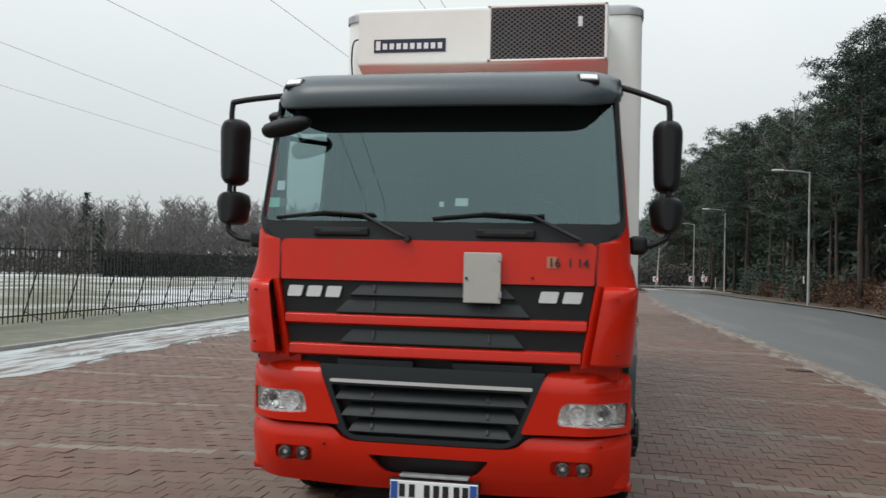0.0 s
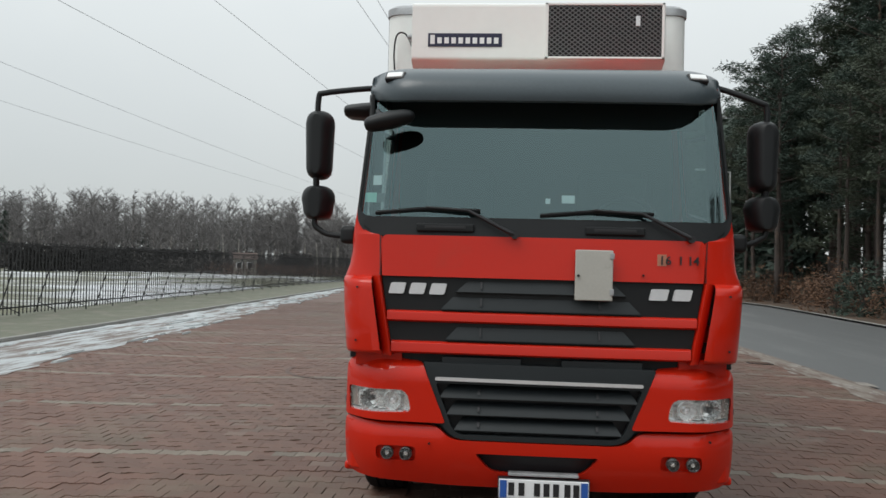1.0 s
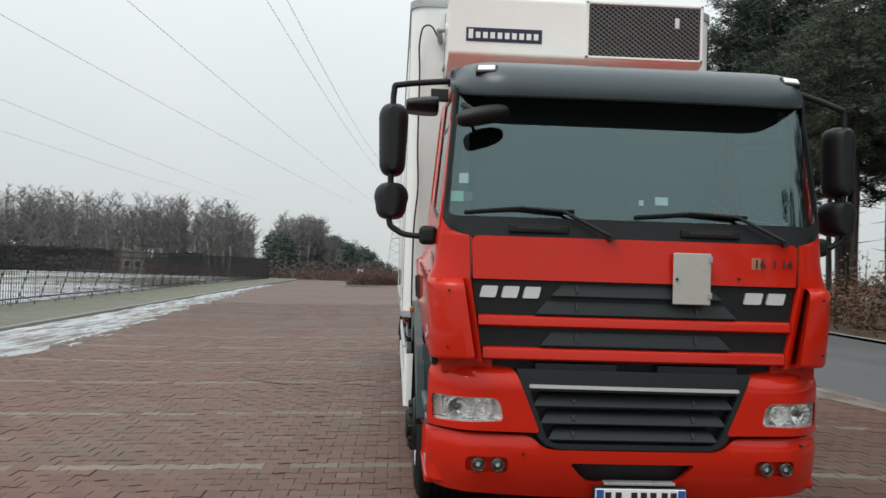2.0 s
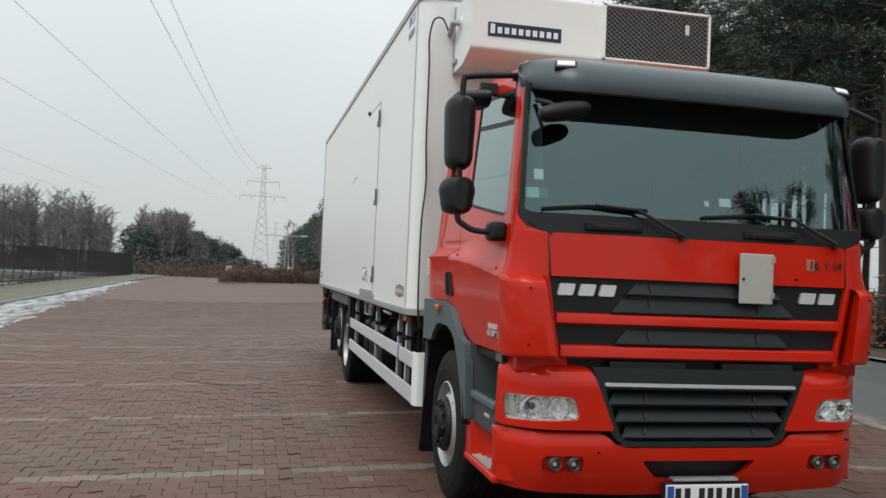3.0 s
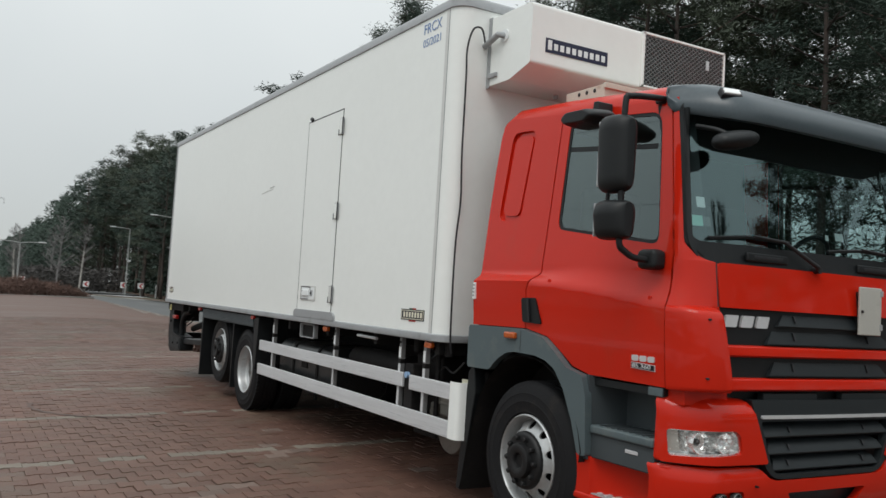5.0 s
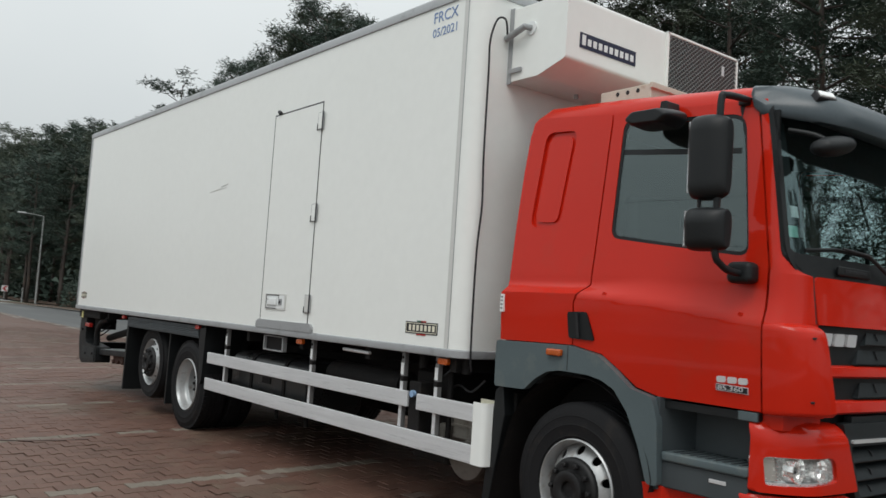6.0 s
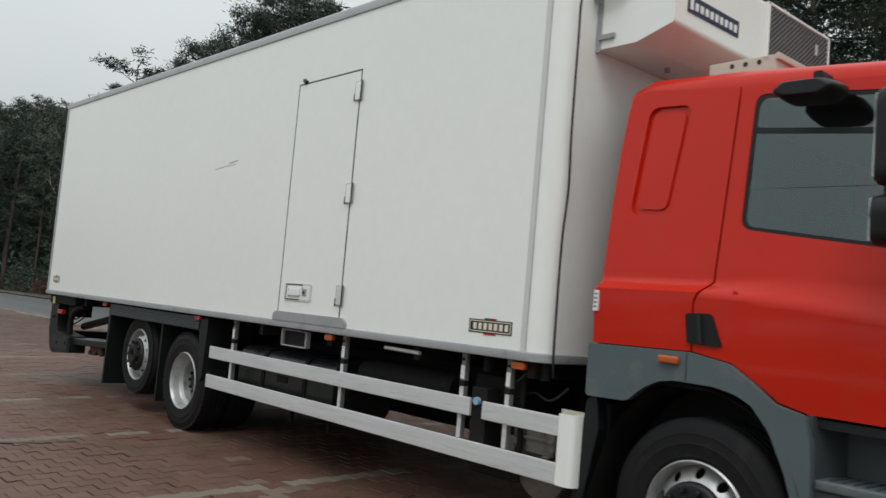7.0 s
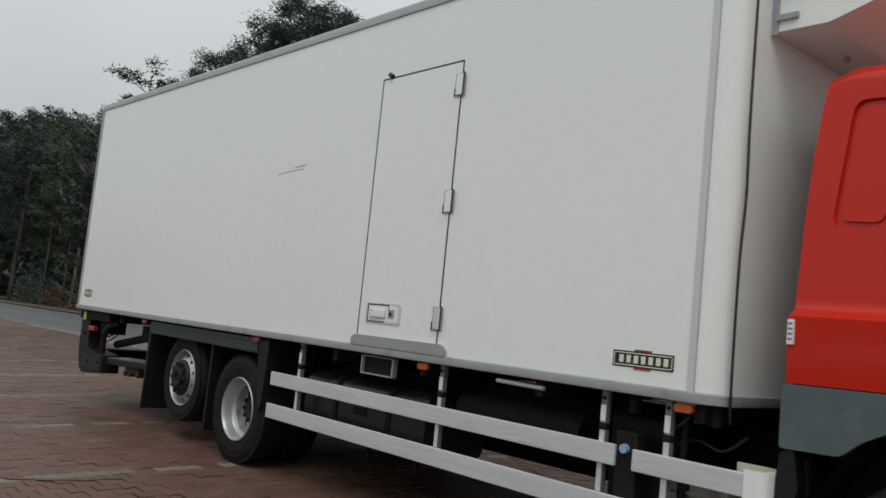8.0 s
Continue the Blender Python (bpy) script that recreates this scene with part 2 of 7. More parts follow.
def add_tube(bm, pts, radius, seg=10, cap=True):
    pts = [Vector(p) for p in pts]
    radii = radius if isinstance(radius, (list, tuple)) else [radius] * len(pts)
    rings = []
    side = None
    for i, p in enumerate(pts):
        d = (pts[min(i + 1, len(pts) - 1)] - pts[max(i - 1, 0)]).normalized()
        if side is None:
            side = d.orthogonal().normalized()
        side = (side - d * side.dot(d)).normalized()
        up = d.cross(side)
        rings.append([bm.verts.new(p + (side * math.cos(2 * math.pi * k / seg) + up * math.sin(2 * math.pi * k / seg)) * radii[i]) for k in range(seg)])
    for r0, r1 in zip(rings, rings[1:]):
        for k in range(seg):
            bm.faces.new((r0[k], r0[(k + 1) % seg], r1[(k + 1) % seg], r1[k]))
    if cap:
        bm.faces.new(rings[0][::-1])
        bm.faces.new(rings[-1])


def tube(pts, radius, seg=10):
    bm = bmesh.new()
    add_tube(bm, pts, radius, seg)
    return bm


def smooth_path(pts, n=5):
    """A Catmull-Rom path through the points."""
    p = [Vector(pts[0])] + [Vector(q) for q in pts] + [Vector(pts[-1])]
    out = []
    for i in range(1, len(p) - 2):
        for k in range(n):
            t = k / n
            a, b, c, d = p[i - 1], p[i], p[i + 1], p[i + 2]
            out.append(0.5 * (2 * b + (c - a) * t + (2 * a - 5 * b + 4 * c - d) * t * t + (3 * b - a - 3 * c + d) * t ** 3))
    out.append(p[-2])
    return out


def add_lathe(bm, profile, m, seg=32, closed=False):
    """Turns (radius, height) pairs round the local z axis of m."""
    rings = []
    for r, h in profile:
        rings.append([bm.verts.new(m @ Vector((r * math.cos(2 * math.pi * k / seg), r * math.sin(2 * math.pi * k / seg), h))) for k in range(seg)])
    pairs = list(zip(rings, rings[1:])) + ([(rings[-1], rings[0])] if closed else [])
    for r0, r1 in pairs:
        for k in range(seg):
            bm.faces.new((r0[k], r0[(k + 1) % seg], r1[(k + 1) % seg], r1[k]))
    if not closed:
        bm.faces.new(rings[0][::-1])
        bm.faces.new(rings[-1])


def rounded(poly, r, n=4):
    """The polygon with its corners rounded by r (a number, or one for each corner)."""
    out = []
    m = len(poly)
    for i, p in enumerate(poly):
        p = Vector(p)
        a, b = Vector(poly[i - 1]), Vector(poly[(i + 1) % m])
        rad = r[i] if isinstance(r, (list, tuple)) else r
        u, v = (a - p), (b - p)
        ru = min(rad, u.length * 0.45)
        rv = min(rad, v.length * 0.45)
        if rad <= 0:
            out.append(tuple(p))
            continue
        s, e = p + u.normalized() * ru, p + v.normalized() * rv
        for k in range(n + 1):
            t = k / n
            out.append(tuple(s * (1 - t) ** 2 + p * 2 * t * (1 - t) + e * t * t))
    return out


def inside(q, poly):
    c = False
    j = len(poly) - 1
    for i in range(len(poly)):
        (xi, yi), (xj, yj) = poly[i], poly[j]
        if (yi > q[1]) != (yj > q[1]) and q[0] < (xj - xi) * (q[1] - yi) / (yj - yi) + xi:
            c = not c
        j = i
    return c


def finer(poly, step):
    out = []
    for i, p in enumerate(poly):
        a, b = Vector(p), Vector(poly[(i + 1) % len(poly)])
        n = max(1, int((b - a).length / step))
        out += [tuple(a.lerp(b, k / n)) for k in range(n)]
    return out


def panel(outline, fn, offset, holes=(), step=0.12, bm=None):
    """A sheet cut to a flat outline, bent by fn(u, v) -> point, given thickness by the vector offset."""
    from mathutils.geometry import delaunay_2d_cdt
    bm = bm or bmesh.new()
    loops = [finer(outline, step)] + [finer(h, step) for h in holes]
    pts, edges = [], []
    for lp in loops:
        s = len(pts)
        pts += [Vector(p) for p in lp]
        edges += [(s + i, s + (i + 1) % len(lp)) for i in range(len(lp))]
    us, vs = [p[0] for p in loops[0]], [p[1] for p in loops[0]]
    edge_pts = list(pts)
    for i in range(1, int((max(us) - min(us)) / step) + 1):
        for j in range(1, int((max(vs) - min(vs)) / step) + 1):
            q = Vector((min(us) + i * step, min(vs) + j * step))
            if inside(q, loops[0]) and not any(inside(q, h) for h in loops[1:]) and min((q - p).length_squared for p in edge_pts) > (0.4 * step) ** 2:
                pts.append(q)
    v2, e2, f2, *_ = delaunay_2d_cdt(pts, edges, [], 0, 1e-6)
    keep = []
    for f in f2:
        c = sum((v2[i] for i in f), Vector((0, 0))) / len(f)
        if inside(c, loops[0]) and not any(inside(c, h) for h in loops[1:]):
            keep.append(f)
    off = offset if callable(offset) or offset is None else (lambda u, v: Vector(offset))
    top = [bm.verts.new(fn(p[0], p[1])) for p in v2]
    if offset is None:
        for f in keep:
            bm.faces.new([top[i] for i in f])
        bmesh.ops.delete(bm, geom=[v for v in bm.verts if not v.link_faces], context="VERTS")
        return bm
    low = [bm.verts.new(Vector(fn(p[0], p[1])) + off(p[0], p[1])) for p in v2]
    count = {}
    for f in keep:
        bm.faces.new([top[i] for i in f])
        bm.faces.new([low[i] for i in reversed(f)])
        for a, b in ((f[0], f[1]), (f[1], f[2]), (f[2], f[0])):
            if (b, a) in count:
                count.pop((b, a))
            else:
                count[(a, b)] = 1
    for a, b in count:
        bm.faces.new((top[b], top[a], low[a], low[b]))
    bmesh.ops.delete(bm, geom=[v for v in bm.verts if not v.link_faces], context="VERTS")
    return bm


def loft(rings, closed_ring=False, caps=False, bm=None):
    bm = bm or bmesh.new()
    vr = [[bm.verts.new(p) for p in r] for r in rings]
    for r0, r1 in zip(vr, vr[1:]):
        n = len(r0)
        for k in range(n if closed_ring else n - 1):
            bm.faces.new((r0[k], r0[(k + 1) % n], r1[(k + 1) % n], r1[k]))
    if caps:
        bm.faces.new(vr[0][::-1])
        bm.faces.new(vr[-1])
    return bm


def add_text(bm, body, size, m, depth=0.002, align="LEFT", bold=0.0):
    """Writing in the built-in font, as mesh, laid in by the matrix m."""
    cu = bpy.data.curves.new("writing", "FONT")
    cu.body, cu.size, cu.extrude, cu.align_x, cu.offset = body, size, depth, align, bold
    cu.resolution_u = 3
    ob = bpy.data.objects.new("writing", cu)
    me = bpy.data.meshes.new_from_object(ob)
    me.transform(m)
    bm.from_mesh(me)
    bpy.data.objects.remove(ob)
    bpy.data.meshes.remove(me)
    bpy.data.curves.remove(cu)


FACING_X = pose(0, 0, 0, 90, 0, -90)   # writing that reads from the -x side
FACING_Y = pose(0, 0, 0, 90, 0, 0)     # writing that reads from the -y side

# ---- ground ----
CROWN = 0.027


def gz(x):
    """Height of the paving: crowned under the truck, level at the sides."""
    a = abs(x)
    return -CROWN * (a if a < 4.6 else 4.6 + 0.4 * (1 - math.exp(-(a - 4.6) / 0.4)))


def kerb_x(y):
    return -10.0 - 0.024 * min(y - 12, 48)


def fence_x(y):
    return -13.25 - 0.026 * min(y - 18, 32) + 0.022 * max(0.0, y - 50)


def right_x(y):
    """Right-hand edge of the paving, along the road."""
    return 5.35 - 0.030 * min(max(y - 8, 0.0), 26) + 0.022 * max(0.0, y - 42)


FIELD = mat("winter_field", (0.13, 0.13, 0.085), 0.9, var=0.3, scale=0.05, fine=3.0, bump=0.15, second=(0.55, 0.57, 0.60), amount=0.62)
VERGE = mat("grey_green_verge", (0.118, 0.124, 0.090), 0.9, var=0.25, scale=0.8, fine=30, bump=0.25, second=(0.165, 0.155, 0.125), amount=0.5)
LITTER = mat("forest_litter", (0.085, 0.052, 0.032), 0.95, var=0.3, scale=0.5, fine=20, bump=0.3, second=(0.05, 0.04, 0.028), amount=0.5)
ASPHALT = mat("grey_asphalt", (0.088, 0.091, 0.091), 0.7, var=0.18, scale=0.25, fine=40, bump=0.1, second=(0.115, 0.117, 0.115), amount=0.45, stretch=(1, 0.12, 1))
JOINT = mat("sandy_joint", (0.104, 0.074, 0.058), 0.95, var=0.25, scale=0.7, fine=40, bump=0.1)
PAVER = mat("red_concrete_paver", (0.120, 0.063, 0.046), 0.58, var=0.2, scale=0.35, fine=45, bump=0.12, second=(0.117, 0.081, 0.058), amount=0.5, island=0.13, spec=0.3)
PAVERDRY = mat("dry_concrete_paver", (0.150, 0.106, 0.086), 0.7, var=0.18, scale=0.8, fine=45, bump=0.12, island=0.16, spec=0.3)
PAVERFAR = mat("red_paving_far", (0.112, 0.063, 0.047), 0.58, var=0.25, scale=0.35, fine=6, bump=0.1, second=(0.118, 0.078, 0.061), amount=0.5, stretch=(0.6, 1.6, 1), spec=0.3)
PAVERPALE = mat("pale_concrete_paver", (0.172, 0.146, 0.118), 0.65, var=0.15, scale=0.8, fine=45, bump=0.12, island=0.15, spec=0.3)
PAVERONE = mat("red_single_paver", (0.120, 0.063, 0.046), 0.58, var=0.2, scale=0.35, fine=45, bump=0.12, second=(0.117, 0.081, 0.058), amount=0.5, random_tint=0.13, spec=0.3)
SNOW = mat("old_snow", (0.43, 0.455, 0.465), 0.8, var=0.08, scale=1.5, fine=14, bump=0.3, second=(0.30, 0.31, 0.30), amount=0.42)
SAND = mat("sandy_edge", (0.15, 0.125, 0.105), 0.9, var=0.25, scale=1.2, fine=20, bump=0.2, second=(0.11, 0.08, 0.068), amount=0.5)
KERB = mat("kerb_concrete", (0.24, 0.235, 0.22), 0.85, var=0.15, scale=2, fine=40, bump=0.15)


def sheet(name, xs, ys, zf, material, label, category="ground"):
    me = bpy.data.meshes.new(name)
    vs = [(x(y) if callable(x) else x, y, 0) for y in ys for x in xs]
    vs = [(x, y, zf(x, y)) for x, y, _ in vs]
    n = len(xs)
    fs = [(j * n + i, j * n + i + 1, (j + 1) * n + i + 1, (j + 1) * n + i) for j in range(len(ys) - 1) for i in range(n - 1)]
    me.from_pydata(vs, [], fs)
    me.materials.append(material)
    me.shade_smooth()
    return tagged(new(name, me), label, category, kind="structure")


def frange(a, b, s):
    n = max(1, round((b - a) / s))
    return [a + (b - a) * k / n for k in range(n + 1)]


sheet("ground", [-3000, -600, -150, -60, -25, 0, 25, 60, 150, 600, 3000], [-3000, -500, -100, -40, 0, 40, 80, 140, 300, 800, 3000], lambda x, y: -0.30, FIELD, "patchy snow-covered winter field reaching the horizon")
paving = sheet("paving", [lambda y: kerb_x(y) + 0.06, -8, -6.5, -5.2, -4.6, -3, -1.5, 0, 1.5, 3, lambda y: right_x(y) - 0.4, lambda y: right_x(y) + 0.02], frange(-40, 84, 2.0), lambda x, y: gz(x) - 0.012, JOINT, "sandy bed of the red block paving", "paving")
sheet("paving_far", [lambda y: kerb_x(y) + 0.08, -8, -6.5, -5.2, -4.6, -3, -1.5, 0, 1.5, 3, lambda y: right_x(y) - 0.4, right_x], frange(31.0, 83, 2.0), lambda x, y: gz(x) - 0.004, PAVERFAR, "red block paving in the distance", "paving")
sheet("paving_near", [-9.3, -5.2, -4.6, -3, -1.5, 0, 1.5, 3, 4.6, 5.33], frange(-38, -9.1, 3.0), lambda x, y: gz(x) - 0.004, PAVERFAR, "red block paving behind the viewpoint", "paving")
sheet("verge", [lambda y: kerb_x(y) - 0.10, lambda y: kerb_x(y) - 0.6, lambda y: fence_x(y) + 0.3, lambda y: fence_x(y) - 0.8], frange(-40, 84, 2.0), lambda x, y: -0.06 + 0.02 * noise.noise(Vector((x, y * 0.5, 0))), VERGE, "grey-green grass strip between kerb and fence", "grass strip")
sheet("field", [lambda y: fence_x(y) - 26, lambda y: fence_x(y) - 12, lambda y: fence_x(y) - 4, lambda y: fence_x(y) - 0.8], frange(-40, 84, 4.0), lambda x, y: -0.08 + 0.05 * noise.noise(Vector((x * 0.3, y * 0.3, 0))), FIELD, "patchy snow and grass behind the fence", "field")


def road_near(y):
    return right_x(y) + 0.1 - 0.02 * max(0.0, y - 72) ** 2


def road_far(y):
    return 11.6 + 0.055 * min(max(y - 8, 0.0), 30) - 0.085 * min(max(y - 40, 0.0), 21) - 0.0085 * max(0.0, y - 61) ** 2 - 0.02 * max(0.0, y - 61)


def road_side(w):
    """A line along the road: w runs from 0 at its near edge to 6.3 at its far edge, and in metres beyond that."""
    def f(y):
        return road_near(y) + (road_far(y) - road_near(y)) * min(w, 6.3) / 6.3 + max(0.0, w - 6.3)
    return f


sheet("road", [road_side(w) for w in (0, 0.3, 3.1, 6.0, 6.3)], frange(-60, 60, 4) + frange(61.5, 112, 2), lambda x, y: -0.165, ASPHALT, "worn grey asphalt road curving away", "road")
sheet("road_verge", [road_side(w) for w in (6.3, 6.5, 8.5, 9.5)], frange(-60, 60, 4) + frange(61.5, 112, 2), lambda x, y: -0.11 + 0.04 * noise.noise(Vector((x, y * 0.4, 3))), LITTER, "brown leaf-strewn road verge", "verge")
sheet("forest_floor", [lambda y: road_side(9.3)(min(y, 62)), 22, 40, 90, 200], frange(-90, 480, 10), lambda x, y: -0.12 + 0.1 * noise.noise(Vector((x * 0.1, y * 0.1, 7))), LITTER, "brown forest floor", "forest floor")
sheet("cross_road", [-60, -30, -10, 10, 30, 60], [100, 105, 110], lambda x, y: -0.15, ASPHALT, "asphalt road crossing beyond the mound", "road")

# kerb stones between paving and verge
stone_me = None
for k in range(98):
    y = -18 + k * 1.0
    bm = box(-0.06, 0.06, 0.008, 0.992, -0.2, 0.0, 0.012, 1)
    if stone_me is None:
        kb = part("kerb_stone", bm, KERB)
        stone_me = kb.data
    else:
        bm.free()
        kb = new("kerb_stone", stone_me)
    kb.matrix_basis = pose(kerb_x(y), y, -0.035 + 0.004 * math.sin(k * 1.7), 0, 0, 1.37 if y < 60 else 0)
    tagged(kb, "weathered grey concrete kerb stone", "kerb", group="kerb along the paving")

# flat road edge strip on the other side
sheet("road_edge", [lambda y: right_x(y) - 0.01, lambda y: road_side(0.04)(y)], frange(-60, 70, 2), lambda x, y: -0.135, SAND, "sandy broken edge between paving and road", "kerb")

# pale kerb on the forest side of the road, and crumbs of sand and ice along its near edge
sheet("road_kerb", [road_side(w) for w in (6.26, 6.27, 6.42, 6.5)], frange(-60, 60, 4) + frange(61.5, 100, 2), lambda x, y: -0.085, KERB, "low pale kerb along the forest side of the road", "kerb")
edge_rng = random.Random(15)
CRUMBS = mat("pale_sand_and_ice", (0.22, 0.20, 0.18), 0.9, var=0.25, scale=3, fine=20, bump=0.2, second=(0.15, 0.125, 0.11), amount=0.5)
bm = bmesh.new()
for k in range(110):
    y = edge_rng.uniform(-2, 46)
    x = edge_rng.gauss(right_x(y) - 0.2, 0.18)
    rx, ry = edge_rng.uniform(0.04, 0.13), edge_rng.uniform(0.12, 0.55)
    ring = [(x + rx * edge_rng.uniform(0.5, 1.2) * math.cos(i * 0.698), y + ry * edge_rng.uniform(0.5, 1.2) * math.sin(i * 0.698)) for i in range(9)]
    lo = [bm.verts.new((px, py, gz(min(px, right_x(py))) - 0.004)) for px, py in ring]
    top_v = bm.verts.new((x, y, gz(x) + 0.018))
    for i in range(9):
        bm.faces.new((lo[i], lo[(i + 1) % 9], top_v))
tagged(part("edge_crumbs", bm, CRUMBS), "crumbs of pale sand and ice along the road edge", "sand", kind="stuff")

# snow remains along the kerb: a slushy strip with streaks melted along the traffic, and thicker patches
snow_rng = random.Random(5)
SLUSH = mat("slush", (0.37, 0.395, 0.405), 0.75, var=0.15, scale=1.2, fine=10, bump=0.3, second=(0.14, 0.11, 0.095), amount=0.66, stretch=(2.6, 0.33, 1))


def slush_reach(y):
    base = 2.15 if y < 14 else 2.15 - 0.05 * (y - 14)
    return max(0.5, base + 0.7 * noise.noise(Vector((y * 0.35, 1.0, 0))) + 0.35 * noise.noise(Vector((y * 1.3, 4.0, 0))))


def strip(name, x_of, ys, n, zf, material, label):
    V, F = [], []
    for y in ys:
        for i in range(n + 1):
            x = x_of(y, i / n)
            V.append((x, y, zf(x, y, i / n)))
    for j in range(len(ys) - 1):
        for i in range(n):
            a = j * (n + 1) + i
            F.append((a, a + 1, a + n + 2, a + n + 1))
    me = bpy.data.meshes.new(name)
    me.from_pydata(V, [], F)
    me.materials.append(material)
    me.shade_smooth()
    return tagged(new(name, me), label, "snow", kind="stuff")


strip("slush", lambda y, t: kerb_x(y) + 0.07 + t * slush_reach(y), frange(-18, 57, 0.25), 16, lambda x, y, t: gz(x) + 0.006 + 0.026 * (1 - t) * (0.4 + 0.6 * abs(noise.noise(Vector((x * 2.5, y * 0.5, 9))))), SLUSH, "thin melting slush along the kerb")
SANDY = mat("sandy_road_edge", (0.19, 0.165, 0.14), 0.9, var=0.2, scale=1.5, fine=25, bump=0.2, second=(0.115, 0.08, 0.065), amount=0.6, stretch=(1.6, 0.5, 1))
strip("sand_edge", lambda y, t: right_x(y) - t * max(0.12, 0.42 + 0.3 * noise.noise(Vector((y * 0.6, 8.0, 0))) + 0.16 * noise.noise(Vector((y * 2.1, 3.0, 0)))), frange(-12, 57, 0.3), 5, lambda x, y, t: gz(x) + 0.0065, SANDY, "thin sand washed onto the paving by the road")
bm = bmesh.new()
for k in range(145):
    y = snow_rng.uniform(-16, 58)
    t = snow_rng.random() ** 1.3
    x = kerb_x(y) + 0.12 + t * (slush_reach(y) + 0.25)
    ln = snow_rng.uniform(0.3, 1.5) * (1.25 - t)
    wd = snow_rng.uniform(0.03, 0.16) * (1.4 - t)
    ang = snow_rng.uniform(-0.06, 0.10)
    n = 14
    ring = []
    for i in range(n):
        a = 2 * math.pi * i / n
        rr = 1 + 0.5 * snow_rng.uniform(-1, 1)
        px, py = wd * rr * math.cos(a), ln * rr * math.sin(a)
        ring.append((x + px * math.cos(ang) + py * math.sin(ang), y - px * math.sin(ang) + py * math.cos(ang)))
    ring = [(max(px, kerb_x(py) + 0.07), py) for px, py in ring]
    c = bm.verts.new((x, y, gz(x) + 0.05))
    vs = [bm.verts.new((px, py, gz(px) + 0.001)) for px, py in ring]
    vi = [bm.verts.new((x + (px - x) * 0.8, y + (py - y) * 0.8, gz(px) + 0.038)) for px, py in ring]
    for i in range(n):
        j = (i + 1) % n
        bm.faces.new((vs[i], vs[j], vi[j], vi[i]))
        bm.faces.new((vi[i], vi[j], c))
tagged(part("snow_remains", bm, SNOW), "thin old snow lying along the kerb", "snow", kind="stuff")

# blocks: dog-bone pavers in rows
PW, PH = 0.20, 0.165


def bone(inset):
    """Outline of a dog-bone block: broad ends, narrow waist, so that rows set half a block apart interlock."""
    w, h, n = PW / 2 - inset, PH / 2 - inset, 0.011
    xs = (-w, -w * 0.62, -w * 0.38, w * 0.38, w * 0.62, w)
    hs = (h + n, h + n, h - n, h - n, h + n, h + n)
    return [(x, -q) for x, q in zip(xs, hs)] + [(x, q) for x, q in zip(xs[::-1], hs[::-1])]


top_r, low_r = bone(0.0034), bone(0.0015)
LINES = [-7.8 + 2.5 * k for k in range(16)]


def line_row(y):
    return any(abs(y - q) < PH * 0.51 for q in LINES)


pave_rng = random.Random(9)
verts, faces, mats = [], [], []
single = []
row = 0
y = -9.105
while y < 31.0:
    x0 = -10.4
    x = x0 + (PW / 2 if row % 2 else 0)
    reach = right_x(y) - 0.1
    while x < reach:
        if x - PW / 2 > kerb_x(y) + 0.1:
            pale = line_row(y) and pave_rng.random() > 0.13
            patchy = noise.noise(Vector((x * 0.9, y * 1.4, 2.0))) + 0.5 * noise.noise(Vector((x * 0.25, y * 0.35, 5.0)))
            odd = not pale and pave_rng.random() < max(0.004, 1.1 * (patchy - 0.28))
            dz = pave_rng.uniform(-0.004, 0.004)
            near = -3.55 < x < -2.05 and 1.6 < y < 7.2
            if near and not pale and not odd and len(single) < 300:
                single.append((x, y, gz(x) + dz))
            else:
                b = len(verts)
                n = len(top_r)
                tx, ty = pave_rng.uniform(-0.012, 0.012), pave_rng.uniform(-0.012, 0.012)
                for px, py in low_r:
                    verts.append((x + px, y + py, gz(x + px) + dz - 0.005))
                for px, py in top_r:
                    verts.append((x + px, y + py, gz(x + px) + dz + tx * px + ty * py))
                for i in range(n if y < 16 else 0):
                    j = (i + 1) % n
                    faces.append((b + i, b + j, b + n + j, b + n + i))
                    mats.append(1 if pale else 2 if odd else 0)
                faces.append(tuple(b + n + i for i in range(n)))
                mats.append(1 if pale else 2 if odd else 0)
        x += PW
    y += PH
    row += 1
me = bpy.data.meshes.new("paver_field")
me.from_pydata(verts, [], faces)
me.materials.append(PAVER)
me.materials.append(PAVERPALE)
me.materials.append(PAVERDRY)
me.polygons.foreach_set("material_index", mats)
pf = new("paver_field", me)
pf.parent = paving
tagged(pf, "interlocking red concrete pavers with pale bay lines", kind="stuff")
me1 = bpy.data.meshes.new("paver")
n = len(top_r)
me1.from_pydata([(px, py, -0.006) for px, py in low_r] + [(px, py, 0) for px, py in top_r], [], [(i, (i + 1) % n, n + (i + 1) % n, n + i) for i in range(n)] + [tuple(n + i for i in range(n))])
me1.materials.append(PAVERONE)
SINGLE_PAVERS = single

# ---- the truck ----
truck = tagged(empty("refrigerated_truck", pose(-0.033, 0, 0)), "red cab-over lorry with white refrigerated box body parked on paving", "truck")


